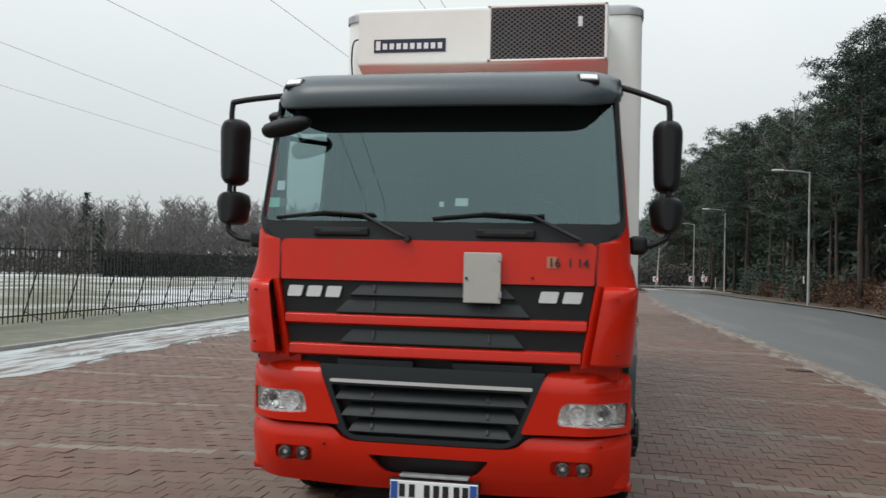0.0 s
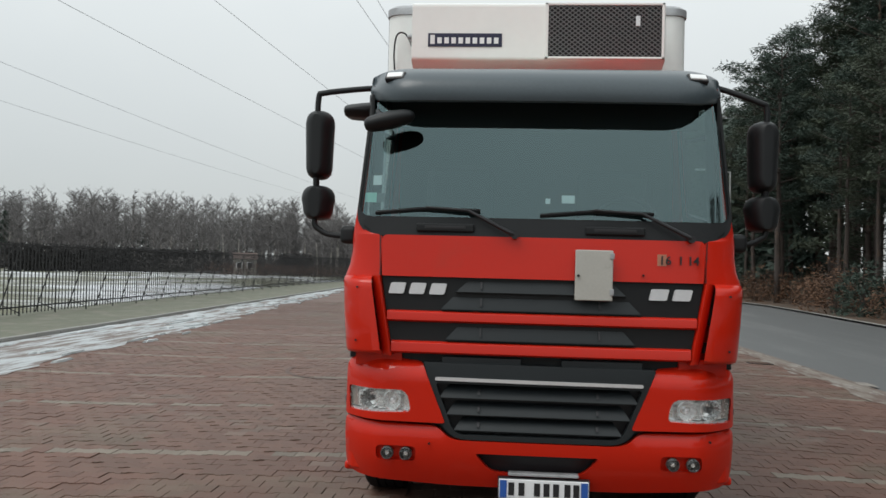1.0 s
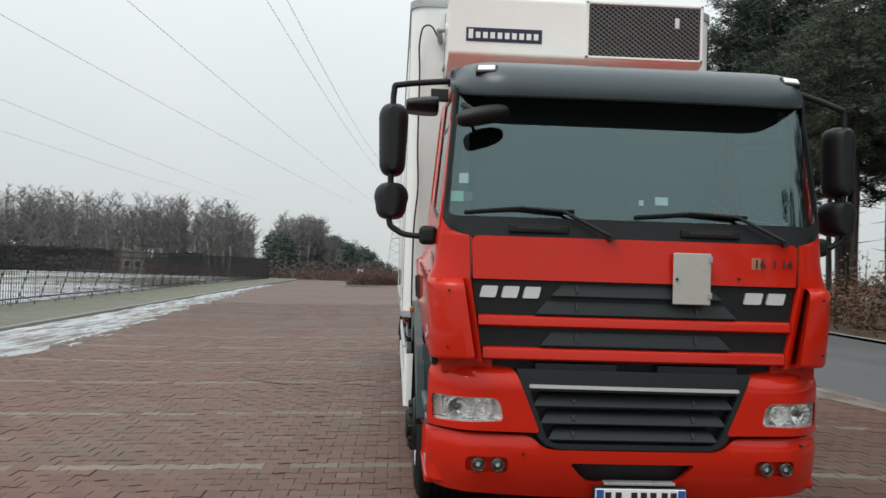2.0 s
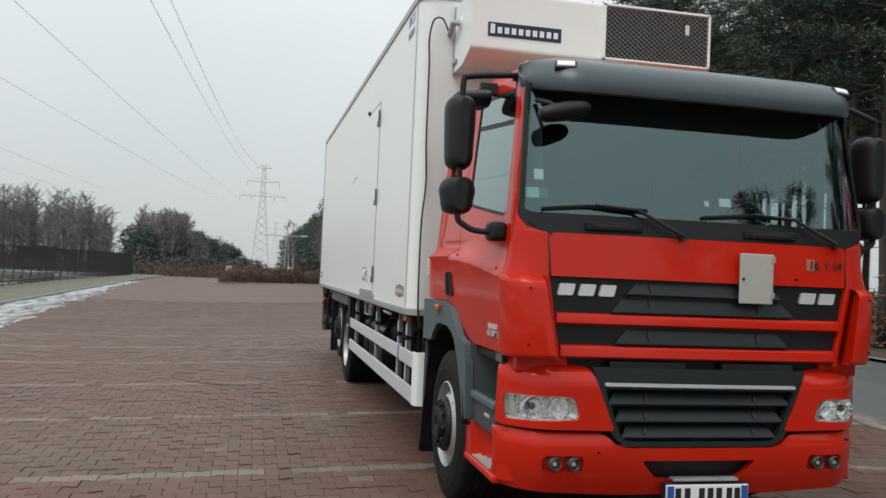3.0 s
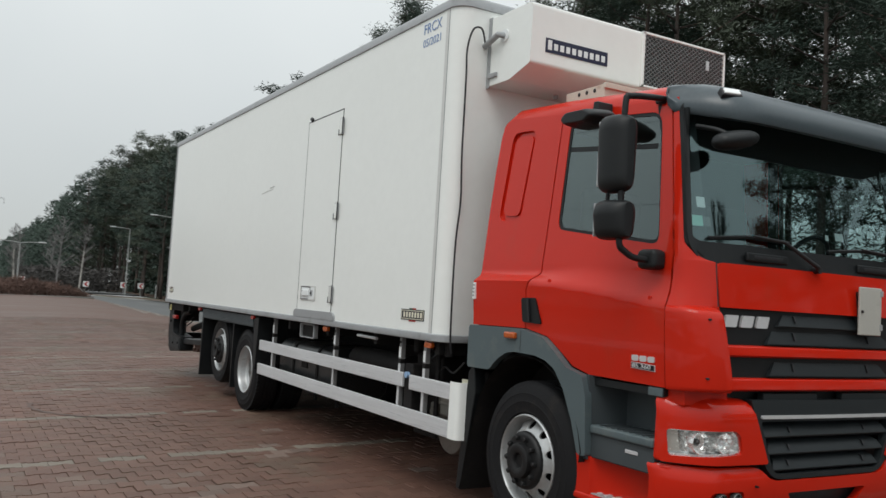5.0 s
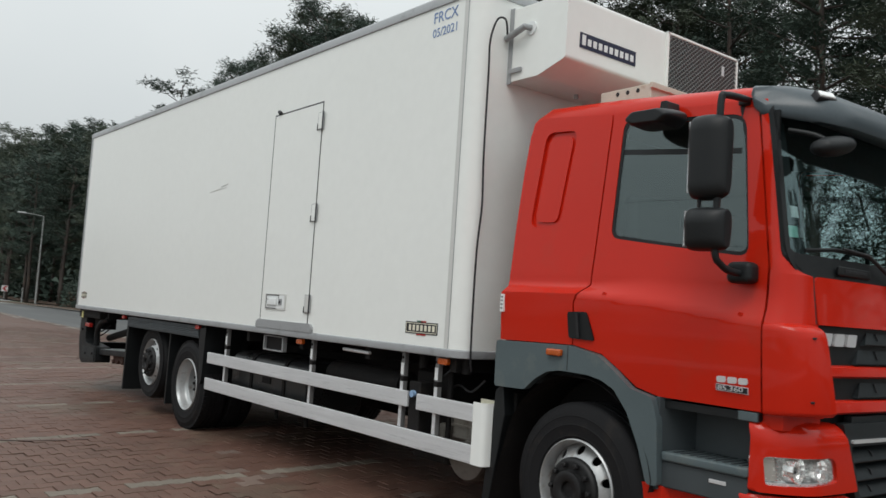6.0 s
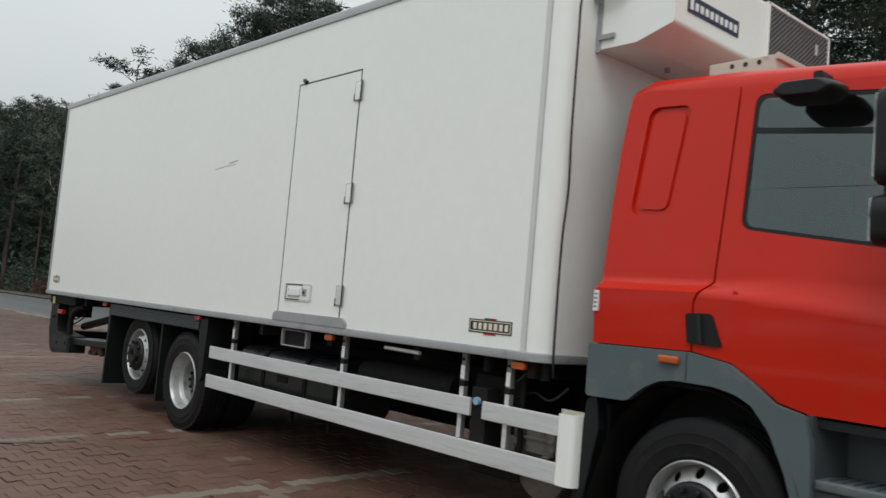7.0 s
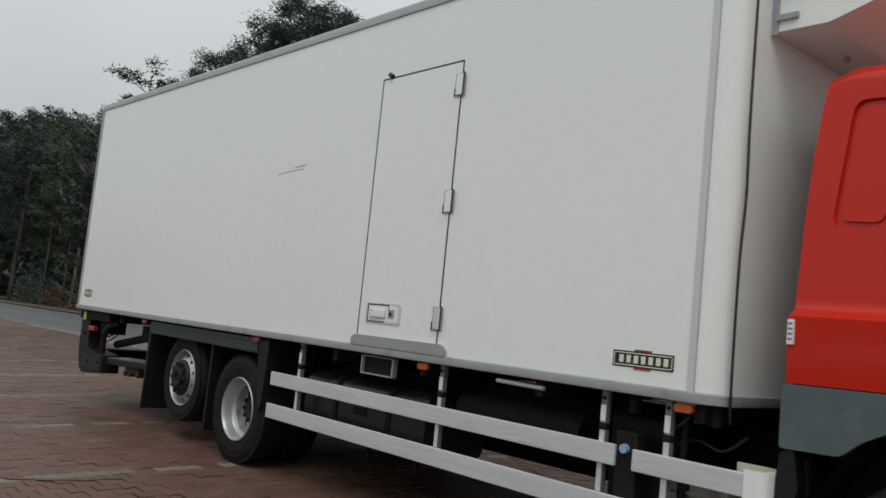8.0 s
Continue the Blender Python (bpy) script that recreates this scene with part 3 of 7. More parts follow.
def fy(x, z):
    """The cab's front skin: bowed, rounded at the corners, raked at the windscreen."""
    a = abs(x)
    tight = 2.4 - 1.8 * min(1.0, max(0.0, (z - 1.62) / 0.2))
    y = 0.02 * (a / 0.87) ** 2 + (tight * (a - 0.87) ** 2 if a > 0.87 else 0)
    y += 0.10 * max(0.0, min(z, 1.8) - 1.52) + 2.6 * max(0.0, z - 1.0) ** 2 * (1.0 if z < 1.09 else 0.0)
    return y + (0.2 * (z - 1.8) if z > 1.8 else 0.0)


def sx(y, z):
    """Half width of the cab's side skin: wide below the ridge, drawn in above it."""
    crease = 1.648 - 0.085 * max(0.0, 1.38 - y) - 0.04 * max(0.0, 0.75 - y)
    wide = 0.062 + 0.085 * min(1.0, max(0.0, (1.36 - y) / 0.45))
    lower = 1.165 + 0.03 * min(1.0, y / 1.4) - 0.03 * max(0.0, 1.3 - z)
    upper = 1.128 - 0.095 * max(0.0, z - 1.75)
    lower -= 0.055 * max(0.0, crease - z)
    t = min(1.0, max(0.0, (z - crease) / wide))
    t = 1 - (1 - t) ** 1.7
    return lower * (1 - t) + upper * t


def front(dy):
    return lambda u, v: Vector((u, fy(u, v) + dy, v))


def side(s, dx=0.0):
    return lambda u, v: Vector((s * (sx(u, v) + dx), u, v))


def circle(cx, cy, r, n=16, ry=None):
    return [(cx + r * math.cos(2 * math.pi * k / n), cy + (ry or r) * math.sin(2 * math.pi * k / n)) for k in range(n)]


def cab_height(v):
    """The cab's true heights: the lower front sits a little deeper, the upper cab rises towards its back."""
    low = 0.03 * min(1.0, max(0.0, 1 - (v.z - 0.55) / 1.1))
    high = max(0.0, v.z - 1.95) * (0.045 + 0.05 * min(1.0, max(0.0, v.y / 1.3)))
    return Vector((v.x, v.y, v.z - low + high))


shaping.append(cab_height)

# front skin
part("bonnet_panel", panel(rounded([(-0.925, 1.537), (0.925, 1.537), (0.935, 1.775), (-0.935, 1.775)], [0.01, 0.01, 0.04, 0.04]), front(-0.012), (0, 0.04, 0)), RED, truck)
upper_grille = part("upper_grille", panel([(-0.896, 1.343), (0.896, 1.343), (0.927, 1.535), (-0.927, 1.535)], front(0.015), (0, 0.03, 0)), BLACK, truck, "black ribbed upper grille panel")


def grille_slat(z0, z1, half, parent):
    """A raked slat: proud at its lower edge, drawn back at the top, with slanted ends."""
    bm = bmesh.new()
    rings = []
    for k in range(13):
        t = -1 + k / 6
        rings.append([(t * half, fy(t * half, 1.2) - 0.010, z0 + 0.004), (t * half, fy(t * half, 1.2) - 0.013, z0 + 0.010), (t * (half - 0.065), fy(t * half, 1.2) + 0.012, z1), (t * (half - 0.065), fy(t * half, 1.2) + 0.03, z1), (t * half, fy(t * half, 1.2) + 0.03, z0)])
    s_ = part("slat", loft(rings, True, True, bm), GRILLE, parent)
    for xr in (-0.34, 0.34):
        rib = prism([(fy(xr, 1.2) - 0.016, z0 + 0.03), (fy(xr, 1.2) + 0.0, z1 - 0.004), (fy(xr, 1.2) + 0.03, z1), (fy(xr, 1.2) + 0.03, z0 + 0.03)], "x", xr - 0.006, xr + 0.006)
        part("slat_rib", rib, INK, s_)


grille_slat(1.446, 1.516, 0.485, upper_grille)
grille_slat(1.348, 1.424, 0.57, upper_grille)
lower_slot = part("lower_slot", panel([(-0.866, 1.168), (0.866, 1.168), (0.886, 1.28), (-0.886, 1.28)], front(0.02), (0, 0.03, 0)), BLACK, truck, "black slot between red bars")
grille_slat(1.178, 1.256, 0.54, lower_slot)
for z0, z1, half in ((1.277, 1.345, 0.888), (1.098, 1.172, 0.858)):
    bm = bmesh.new()
    zc, h = (z0 + z1) / 2, (z1 - z0) / 2
    rings = []
    for k in range(25):
        x = -half + 2 * half * k / 24
        y = fy(x, 1.2)
        rings.append([(x, y + 0.03, z0), (x, y - 0.006, z0 + 0.004), (x, y - 0.016, z0 + 0.014), (x, y - 0.012, z1 - 0.014), (x, y - 0.004, z1 - 0.004), (x, y + 0.03, z1)])
    part("front_bar", loft(rings, True, True, bm), RED, truck)
part("gap_panel", panel([(-0.87, 1.03), (0.87, 1.03), (0.87, 1.105), (-0.87, 1.105)], front(0.07), (0, 0.03, 0)), BLACK, truck)
for xx in (-0.33, 0.36):
    part("hinge_plate", box(xx - 0.23, xx + 0.23, 0.012, 0.06, 1.035, 1.088, 0.006), GRILLE, truck)

# corner air deflectors and screen pillars


def pillar_edge(z):
    """Where the red pillar ends beside the screen: a round lower corner, then drawn in upwards."""
    low = min(1.0, max(0.0, (z - 1.775) / 0.11))
    return 0.933 + 0.165 * math.sqrt(1 - (1 - low) ** 2) - 0.075 * max(0.0, z - 1.9)


for s in (-1, 1):
    rings = []
    for z, out in ((1.095, 0.015), (1.10, 0.028), (1.12, 0.036), (1.30, 0.038), (1.46, 0.038), (1.495, 0.036), (1.515, 0.030), (1.53, 0.018), (1.537, 0.0)):
        hw = sx(0.17, z) + 0.25 * out
        x0 = 0.915 + 0.172 * (z - 1.146)
        y0 = (fy(x0, z) - 0.004) * (1 - out / 0.038) + (-0.083 + 0.09 * (z - 1.146)) * out / 0.038
        p0, p1, p2 = Vector((x0, y0)), Vector((hw - 0.03 + out * 0.35, y0 + 0.012)), Vector((hw, 0.172))
        ring = [(s * (x0 + 0.07), fy(x0, z) + 0.14, z), (s * (x0 + 0.02), y0 + 0.045, z), (s * (x0 + 0.002), y0 + 0.008, z)]
        for k in range(11):
            t = k / 10
            q = p0 * (1 - t) ** 2 + p1 * 2 * t * (1 - t) + p2 * t * t
            ring.append((s * q.x, q.y, z))
        rings.append(ring)
    part("corner_deflector", loft(rings), RED, truck)
    part("deflector_duct", panel([(s * 0.875, 1.10), (s * 1.06, 1.10), (s * 1.07, 1.535), (s * 0.915, 1.535)], front(0.13), (0, 0.02, 0), step=0.06), RED, truck)
    band = []
    for z in (1.085, 1.10, 1.20, 1.30, 1.40, 1.50, 1.537):
        xg = 0.850 + 0.178 * (z - 1.085)
        band.append([(s * (xg + u), fy(0.88, 1.2) + v, z) for u, v in ((0.003, 0.05), (0.003, 0.0), (0.009, -0.008), (0.022, -0.009), (0.040, 0.0), (0.056, 0.018), (0.067, 0.045), (0.073, 0.085), (0.075, 0.135))])
    part("bonnet_side_band", loft(band), RED, truck)
    rings = []
    for z in (1.53, 1.60, 1.68, 1.74, 1.765, 1.776, 1.780, 1.787, 1.80, 1.82, 1.845, 1.87, 1.89, 1.95, 2.05, 2.15, 2.25, 2.35, 2.45, 2.55, 2.61, 2.665):
        seam = 0.172 if z < 1.8 else 0.172 + 0.162 * (z - 1.8)
        hw = sx(0.2, z)
        x0 = pillar_edge(z)
        y0 = fy(x0, z) - 0.012 + 0.034 * min(1.0, max(0.0, (z - 1.776) / 0.1))
        p0, p1, p2 = Vector((x0, y0)), Vector((hw, y0 + 0.03)), Vector((hw, seam))
        ring = []
        for j in range(9):
            t = j / 8
            q = p0 * (1 - t) ** 2 + p1 * 2 * t * (1 - t) + p2 * t * t
            ring.append((s * q.x, q.y, z))
        rings.append(ring)
    part("screen_pillar", loft(rings), RED, truck)
    seal = []
    for z in (1.80, 1.82, 1.845, 1.87, 1.90, 2.0, 2.2, 2.4, 2.60):
        x0 = pillar_edge(z)
        seal.append([(s * (x0 - 0.03), fy(x0 - 0.03, z) - 0.0025, z), (s * (x0 - 0.004), fy(x0, z) + 0.002, z), (s * (x0 + 0.001), fy(x0, z) + 0.02, z), (s * (x0 - 0.002), fy(x0, z) + 0.045, z)])
    part("screen_seal", loft(seal), BLACK, truck, "black rubber screen seal")
    part("pillar_trim", loft([[(s * q, fy(q, z) + 0.02 + dy, z) for q, dy in ((0.955, 0.0), (0.985, 0.035), (1.035, 0.10), (1.05, 0.16))] for z in (1.84, 2.1, 2.4, 2.64)]), CLOTH, truck, "dark pillar lining")
    part("pillar_core", box(*sorted((s * 1.025, s * 1.04)), 0.20, 0.34, 1.6, 2.6), BLACK, truck)
    part("neck", prism([(s * 0.80, 0.06), (s * 1.08, 0.10), (s * 1.10, 0.22), (s * 0.80, 0.2)], "z", 1.02, 1.11), RED, truck)

# dark gaps beside the bonnet
for s in (-1, 1):
    part("bonnet_gap", panel([(s * 0.934, 1.54), (s * 0.941, 1.54), (s * 0.947, 1.77), (s * 0.94, 1.77)], front(-0.0135), (0, 0.01, 0), step=0.05), INK, truck)

# windscreen surround and glass
opening = rounded([(-1.087, 1.885), (1.087, 1.885), (1.03, 2.60), (-1.03, 2.60)], [0.08, 0.08, 0.05, 0.05], 5)
part("windscreen_surround", panel(rounded([(-1.108, 1.77), (1.108, 1.77), (1.045, 2.64), (-1.045, 2.64)], [0.17, 0.17, 0.04, 0.04], 7), front(-0.004), (0, 0.02, 0), [opening], 0.1), BLACK, truck, "black windscreen surround and cowl")
rings = []
for k in range(17):
    z = 1.87 + k * (2.615 - 1.87) / 16
    hw = 1.092 - 0.08 * (z - 1.885)
    rings.append([front(0.004)(-hw + 2 * hw * j / 48, z) for j in range(49)])
windscreen = part("windscreen", loft(rings), WINDSCREEN, truck, "dark reflecting windscreen")
windscreen.visible_shadow = False
for xx in (-0.56, 0.42):
    grip = part("wipe_grip", box(xx - 0.17, xx + 0.17, fy(xx, 1.8) - 0.022, fy(xx, 1.8), 1.797, 1.846, 0.010, 3), BLACK, truck, "black cowl grip")
    part("grip_slot", box(xx - 0.12, xx + 0.12, fy(xx, 1.8) - 0.024, fy(xx, 1.8) - 0.018, 1.813, 1.832, 0.003), INK, grip)
for xa, xt, xl in ((-0.155, -0.43, -0.98), (0.85, 0.57, -0.01)):
    wiper = part("wiper_arm", tube([(xa, fy(xa, 1.79) - 0.03, 1.785), (xa - 0.03, fy(xa, 1.8) - 0.055, 1.80), (xt, fy(xt, 1.93) - 0.045, 1.925), (xl + 0.3, fy(xl + 0.3, 1.935) - 0.04, 1.94)], [0.018, 0.013, 0.01, 0.007], 8), INK, truck, "black wiper")
    part("wiper_blade", tube([(xt + 0.07, fy(xt, 1.93) - 0.02, 1.925), ((xt + xl) / 2, fy((xt + xl) / 2, 1.94) - 0.015, 1.932), (xl, fy(xl, 1.92) - 0.012, 1.905)], 0.011, 6), BLACK, wiper)
    part("wiper_pivot", tube([(xa, fy(xa, 1.79) - 0.05, 1.785), (xa, fy(xa, 1.79), 1.785)], 0.022, 10), INK, wiper)

# stickers on the inside of the screen
for (xs, zs, w, h, mm) in ((-1.009, 2.068, 0.052, 0.056, STICKER), (-1.055, 1.968, 0.072, 0.056, STICKERG), (-0.982, 1.970, 0.05, 0.05, TRIMG), (0.02, 1.975, 0.028, 0.03, STICKER), (0.115, 1.98, 0.075, 0.045, STICKER)):
    part("screen_sticker", panel([(xs, zs), (xs + w, zs), (xs + w, zs + h), (xs, zs + h)], front(0.012), (0, 0.002, 0), step=0.03), mm, truck, "small pale screen sticker")

# sun visor with two marker lamps


def visor_bow(x):
    return 0.29 * max(0.0, (abs(x) - 0.70) / 0.35) ** 3.2 + 0.03 * x * x


rings = []
for k in range(37):
    x = -1.052 + 2.104 * k / 36
    c = visor_bow(x)
    e = max(0.0, (abs(x) - 0.80) / 0.252)
    lift = 0.062 * e ** 2.2
    drop = 0.028 * e ** 2.5
    back = 0.40 - 0.05 * e ** 2
    rings.append([(x, 0.19 + c * 0.45, 2.590 + 0.5 * lift), (x, -0.035 + c, 2.522 + lift), (x, -0.058 + c, 2.528 + lift), (x, -0.068 + c, 2.56 + 0.8 * lift), (x, -0.063 + c, 2.60 + 0.5 * lift), (x, -0.042 + c, 2.645 + 0.2 * lift - 0.4 * drop), (x, 0.005 + c * 0.98, 2.690 - 0.7 * drop), (x, 0.08 + c * 0.8, 2.724 - drop), (x, 0.19 + c * 0.45, 2.752 - drop), (x, back, 2.775 - drop * 1.6), (x, back + 0.01, 2.70)])
for end, out in ((0, -1), (-1, 1)):
    ring = rings[end]
    mid = [sum(p[i] for p in ring) / len(ring) for i in range(3)]
    for grow, step in ((0.86, 0.008), (0.55, 0.013)):
        cap = [(x + out * step, mid[1] + (y - mid[1]) * grow + 0.02 * (1 - grow), mid[2] + (z - mid[2]) * grow) for x, y, z in ring]
        rings.insert(0, cap) if end == 0 else rings.append(cap)
visor = part("sun_visor", loft(rings, True, True), VISOR, truck, "dark grey moulded sun visor", angle=48)


def lamp_box(xm, c, half, y0, y1, high):
    """A marker lamp's block, turned with the visor's curve."""
    bm = bmesh.new()
    add_box(bm, -half, half, y0, y1, -high, high, 0.006, 2, pose(xm, c, 2.676, -38, 0, 16 if xm > 0 else -16))
    return bm


for xm in (-0.878, 0.872):
    c = visor_bow(xm) - 0.010
    lamp = part("marker_lamp", lamp_box(xm, c, 0.062, -0.012, 0.05, 0.028), INK, visor)
    part("marker_lens", lamp_box(xm, c, 0.050, -0.020, 0.03, 0.019), MARKERW, lamp, "white marker lens")
for xs in (-0.36, -0.22, 0.19, 0.33):
    part("visor_screw", tube([(xs, 0.03, 2.668), (xs, -0.002, 2.664)], 0.007, 8), INK, visor)

# roof, back and inside of the cab
rings = []
for k in range(14):
    y = 0.325 + k * (2.04 - 0.325) / 13
    dz = -0.02 + 0.047 * (y - 0.3) - 0.05 * max(0, (y - 1.95) / 0.09) ** 2
    prof = [(-1.030, 2.60), (-1.030, 2.675), (-1.014, 2.728), (-0.975, 2.766), (-0.9, 2.783), (-0.5, 2.793), (0, 2.797), (0.5, 2.793), (0.9, 2.783), (0.975, 2.766), (1.014, 2.728), (1.030, 2.675), (1.030, 2.60)]
    rings.append([(x * (1 - 0.008 * max(0, (y - 1.9))), y, z + dz - (0.03 * (1 - (abs(x) / 1.03) ** 6) if k == 0 else 0)) for x, z in prof])
part("roof", loft(rings), RED, truck, angle=50)
part("back_wall", panel(rounded([(-1.14, 1.30), (1.14, 1.30), (1.115, 1.72), (0.99, 2.78), (-0.99, 2.78), (-1.115, 1.72)], [0.02, 0.02, 0.02, 0.1, 0.1, 0.02]), lambda u, v: Vector((u, 2.075 - 0.03 * (v - 1.3), v)), (0, -0.03, 0), step=0.3), SHADERED, truck, "rear wall of the cab, its red darkened for the shaded gap")
part("cab_floor", box(-1.1, 1.1, 0.15, 2.05, 1.14, 1.2), CLOTH, truck)
part("dashboard", prism([(0.12, 1.3), (0.12, 1.84), (0.20, 1.875), (0.50, 1.85), (0.62, 1.72), (0.58, 1.3)], "x", -1.03, 1.03, 0.012), CLOTH, truck, "dark grey dashboard")
part("roof_lining", box(-1.0, 1.0, 0.34, 2.0, 2.66, 2.69), TRIMG, truck)
part("rear_lining", box(-1.03, 1.03, 1.55, 1.58, 1.2, 2.68), CLOTH, truck)
# added dark band in place of the sun visor mirrored in the screen
part("visor_reflection_band", box(-0.95, 0.95, 0.345, 0.38, 2.43, 2.68, 0.01), INK, truck, "dark band for the visor's reflection in the screen")
for xs in (-0.55, 0.55):
    seat = part("seat", box(xs - 0.26, xs + 0.26, 0.85, 1.40, 1.45, 1.62, 0.05), CLOTH, truck)
    part("seat_back", box(xs - 0.25, xs + 0.25, 1.30, 1.42, 1.58, 2.28, 0.05), CLOTH, seat)
bm = bmesh.new()
mw = pose(0.55, 0.62, 1.86, -62, 0, 0)
add_lathe(bm, [(0.215 + 0.016 * math.cos(2 * math.pi * k / 8), 0.016 * math.sin(2 * math.pi * k / 8)) for k in range(8)], mw, 28, True)
wheel_s = part("steering_wheel", bm, INK, truck)
bm = bmesh.new()
add_box(bm, -0.21, 0.21, -0.03, 0.03, -0.02, 0.02, 0.008, 1, mw)
add_lathe(bm, [(0.06, -0.03), (0.07, 0.0), (0.05, 0.03)], mw, 16)
part("wheel_spokes", bm, CLOTH, wheel_s)

# doors and rear side panels
door_line = [(0.185, 1.10), (0.80, 1.105), (0.95, 1.14), (1.06, 1.215), (1.2, 1.30), (1.425, 1.338), (1.425, 1.585), (1.40, 1.635), (1.345, 1.70), (1.335, 2.0), (1.31, 2.70), (0.325, 2.665), (0.296, 2.5), (0.186, 1.82)]
window_hole = rounded([(0.297, 1.862), (1.235, 1.985), (1.225, 2.655), (0.385, 2.60)], [0.07, 0.06, 0.07, 0.09], 5)
window_frame = rounded([(0.310, 1.884), (1.215, 2.0), (1.205, 2.635), (0.397, 2.58)], [0.06, 0.05, 0.06, 0.08], 5)
rear_line = [(1.435, 1.338), (2.082, 1.33), (2.085, 1.635), (2.072, 1.68), (2.080, 1.725), (2.078, 2.08), (2.064, 2.41), (2.042, 2.645), (2.018, 2.715), (1.985, 2.742), (1.92, 2.755), (1.322, 2.70), (1.347, 2.0), (1.357, 1.705), (1.412, 1.64), (1.436, 1.59)]
recess = rounded([(1.672, 2.055), (1.945, 2.068), (1.887, 2.657), (1.603, 2.643)], 0.07, 5)
skirt_line = [(2.083, 1.325), (1.43, 1.333), (1.2, 1.295), (1.06, 1.21), (0.95, 1.133), (0.80, 1.10), (0.765, 0.98), (0.755, 0.64), (0.825, 0.64), (0.884, 0.827), (0.965, 1.0), (1.062, 1.112), (1.16, 1.155), (1.27, 1.175), (1.5, 1.18), (1.6, 1.165), (1.70, 1.115), (1.80, 1.035), (2.083, 1.03)]
for s in (-1, 1):
    inw = (-s * 0.035, 0, 0)
    door = part("cab_door", panel(door_line, side(s), inw, [window_hole], 0.024), RED, truck, "red cab door with side window")
    part("door_trim", panel(door_line, side(s, -0.037), (-s * 0.006, 0, 0), [window_hole], 0.08), CLOTH, door, "dark door lining")
    part("window_frame", panel(window_hole, side(s, -0.004), (-s * 0.03, 0, 0), [window_frame], 0.08), BLACK, door)
    pane = part("window_pane", panel(window_frame, lambda u, v, s=s: Vector((s * (1.105 - 0.095 * (v - 1.9)), u, v)), None, step=0.3), SIDEGLASS, door, "tinted side window")
    pane.visible_shadow = False
    part("window_rail", panel([(0.40, 2.395), (1.222, 2.455), (1.22, 2.485), (0.40, 2.425)], side(s, -0.008), (-s * 0.01, 0, 0)), BLACK, door)
    part("rear_side_panel", panel(rear_line, side(s), inw, [recess], 0.026), RED, truck)
    part("panel_recess", panel(recess, side(s, -0.022), inw, step=0.08), RED, truck)
    inner = rounded([(1.707, 2.09), (1.910, 2.102), (1.857, 2.622), (1.640, 2.610)], 0.05, 4)
    part("recess_centre", panel(inner, side(s, -0.008), (-s * 0.012, 0, 0), step=0.1), RED, truck)
    part("door_handle", panel(rounded([(1.252, 1.372), (1.455, 1.377), (1.468, 1.532), (1.318, 1.537)], 0.02), side(s, 0.012), (-s * 0.03, 0, 0), step=0.05), BLACK, door, "black door handle")
    part("handle_bar", panel([(1.358, 1.382), (1.378, 1.382), (1.391, 1.527), (1.371, 1.527)], side(s, 0.026), (-s * 0.02, 0, 0), step=0.05), INK, door)
    skirt = part("side_skirt", panel(rounded(skirt_line, 0.02, 2), lambda u, v, s=s: Vector((s * (1.213 - 0.05 * max(0, 0.95 - u) - 0.03 * max(0, 1.1 - v)), u, v)), (-s * 0.05, 0, 0), step=0.1), SKIRT, truck, "grey-blue plastic wheel arch skirt")
    part("side_indicator", box(*sorted((s * 1.21, s * 1.243)), 1.472, 1.595, 1.264, 1.305, 0.01), ORANGE, skirt, "orange side indicator")
    part("skirt_joint", panel([(1.430, 1.185), (1.436, 1.185), (1.436, 1.328), (1.430, 1.328)], lambda u, v, s=s: Vector((s * 1.2138, u, v)), (-s * 0.004, 0, 0), step=0.1), INK, skirt)
    for yp, zp in ((0.307, 1.565), (1.20, 1.645)):
        part("door_plug", tube([(s * (sx(yp, zp) - 0.004), yp, zp), (s * (sx(yp, zp) + 0.004), yp, zp)], 0.013, 10), RED, door)
    # arch lining
    bm = bmesh.new()
    arch = [(0.80, 0.60)] + [(1.38 + 0.60 * math.cos(radians(a)), 0.56 + 0.60 * math.sin(radians(a))) for a in range(170, 9, -10)] + [(2.05, 0.45), (2.09, 0.25), (2.12, 0.16)]
    loft([[(s * 1.20, p[0], p[1]) for p in arch], [(s * 0.82, p[0], p[1]) for p in arch]], bm=bm)
    part("arch_lining", bm, CHASSIS, truck)
    part("arch_back", box(*sorted((s * 0.80, s * 0.82)), 0.75, 2.2, 0.45, 1.2), CHASSIS, truck)
    part("front_mud_flap", prism([(2.02, 1.05), (2.09, 1.0), (2.185, 0.15), (2.125, 0.145), (1.99, 0.85)], "x", *sorted((s * 0.80, s * 1.19)), 0.008), BLACK, truck, "black rubber mud flap")
    # entry steps
    well = part("step_well", box(*sorted((s * 0.86, s * 0.92)), 0.20, 0.80, 0.62, 1.12, 0.01), STEPM, truck, "dark grey entry step recess")
    part("well_end", prism([(s * 0.9, 0.70), (s * 1.165, 0.775), (s * 1.165, 0.80), (s * 0.9, 0.80)], "z", 0.62, 1.105), STEPM, well)
    part("well_top", prism([(s * 0.9, 0.2), (s * 1.13, 0.2), (s * 1.13, 0.79), (s * 0.9, 0.79)], "z", 1.05, 1.09), BLACK, well)
    part("sill_cap", box(*sorted((s * 1.095, s * 1.137)), 0.205, 0.315, 1.046, 1.094, 0.006), SKIRT, well)
    part("well_front", box(*sorted((s * 0.9, s * 1.10)), 0.20, 0.24, 0.64, 1.08), STEPM, well)
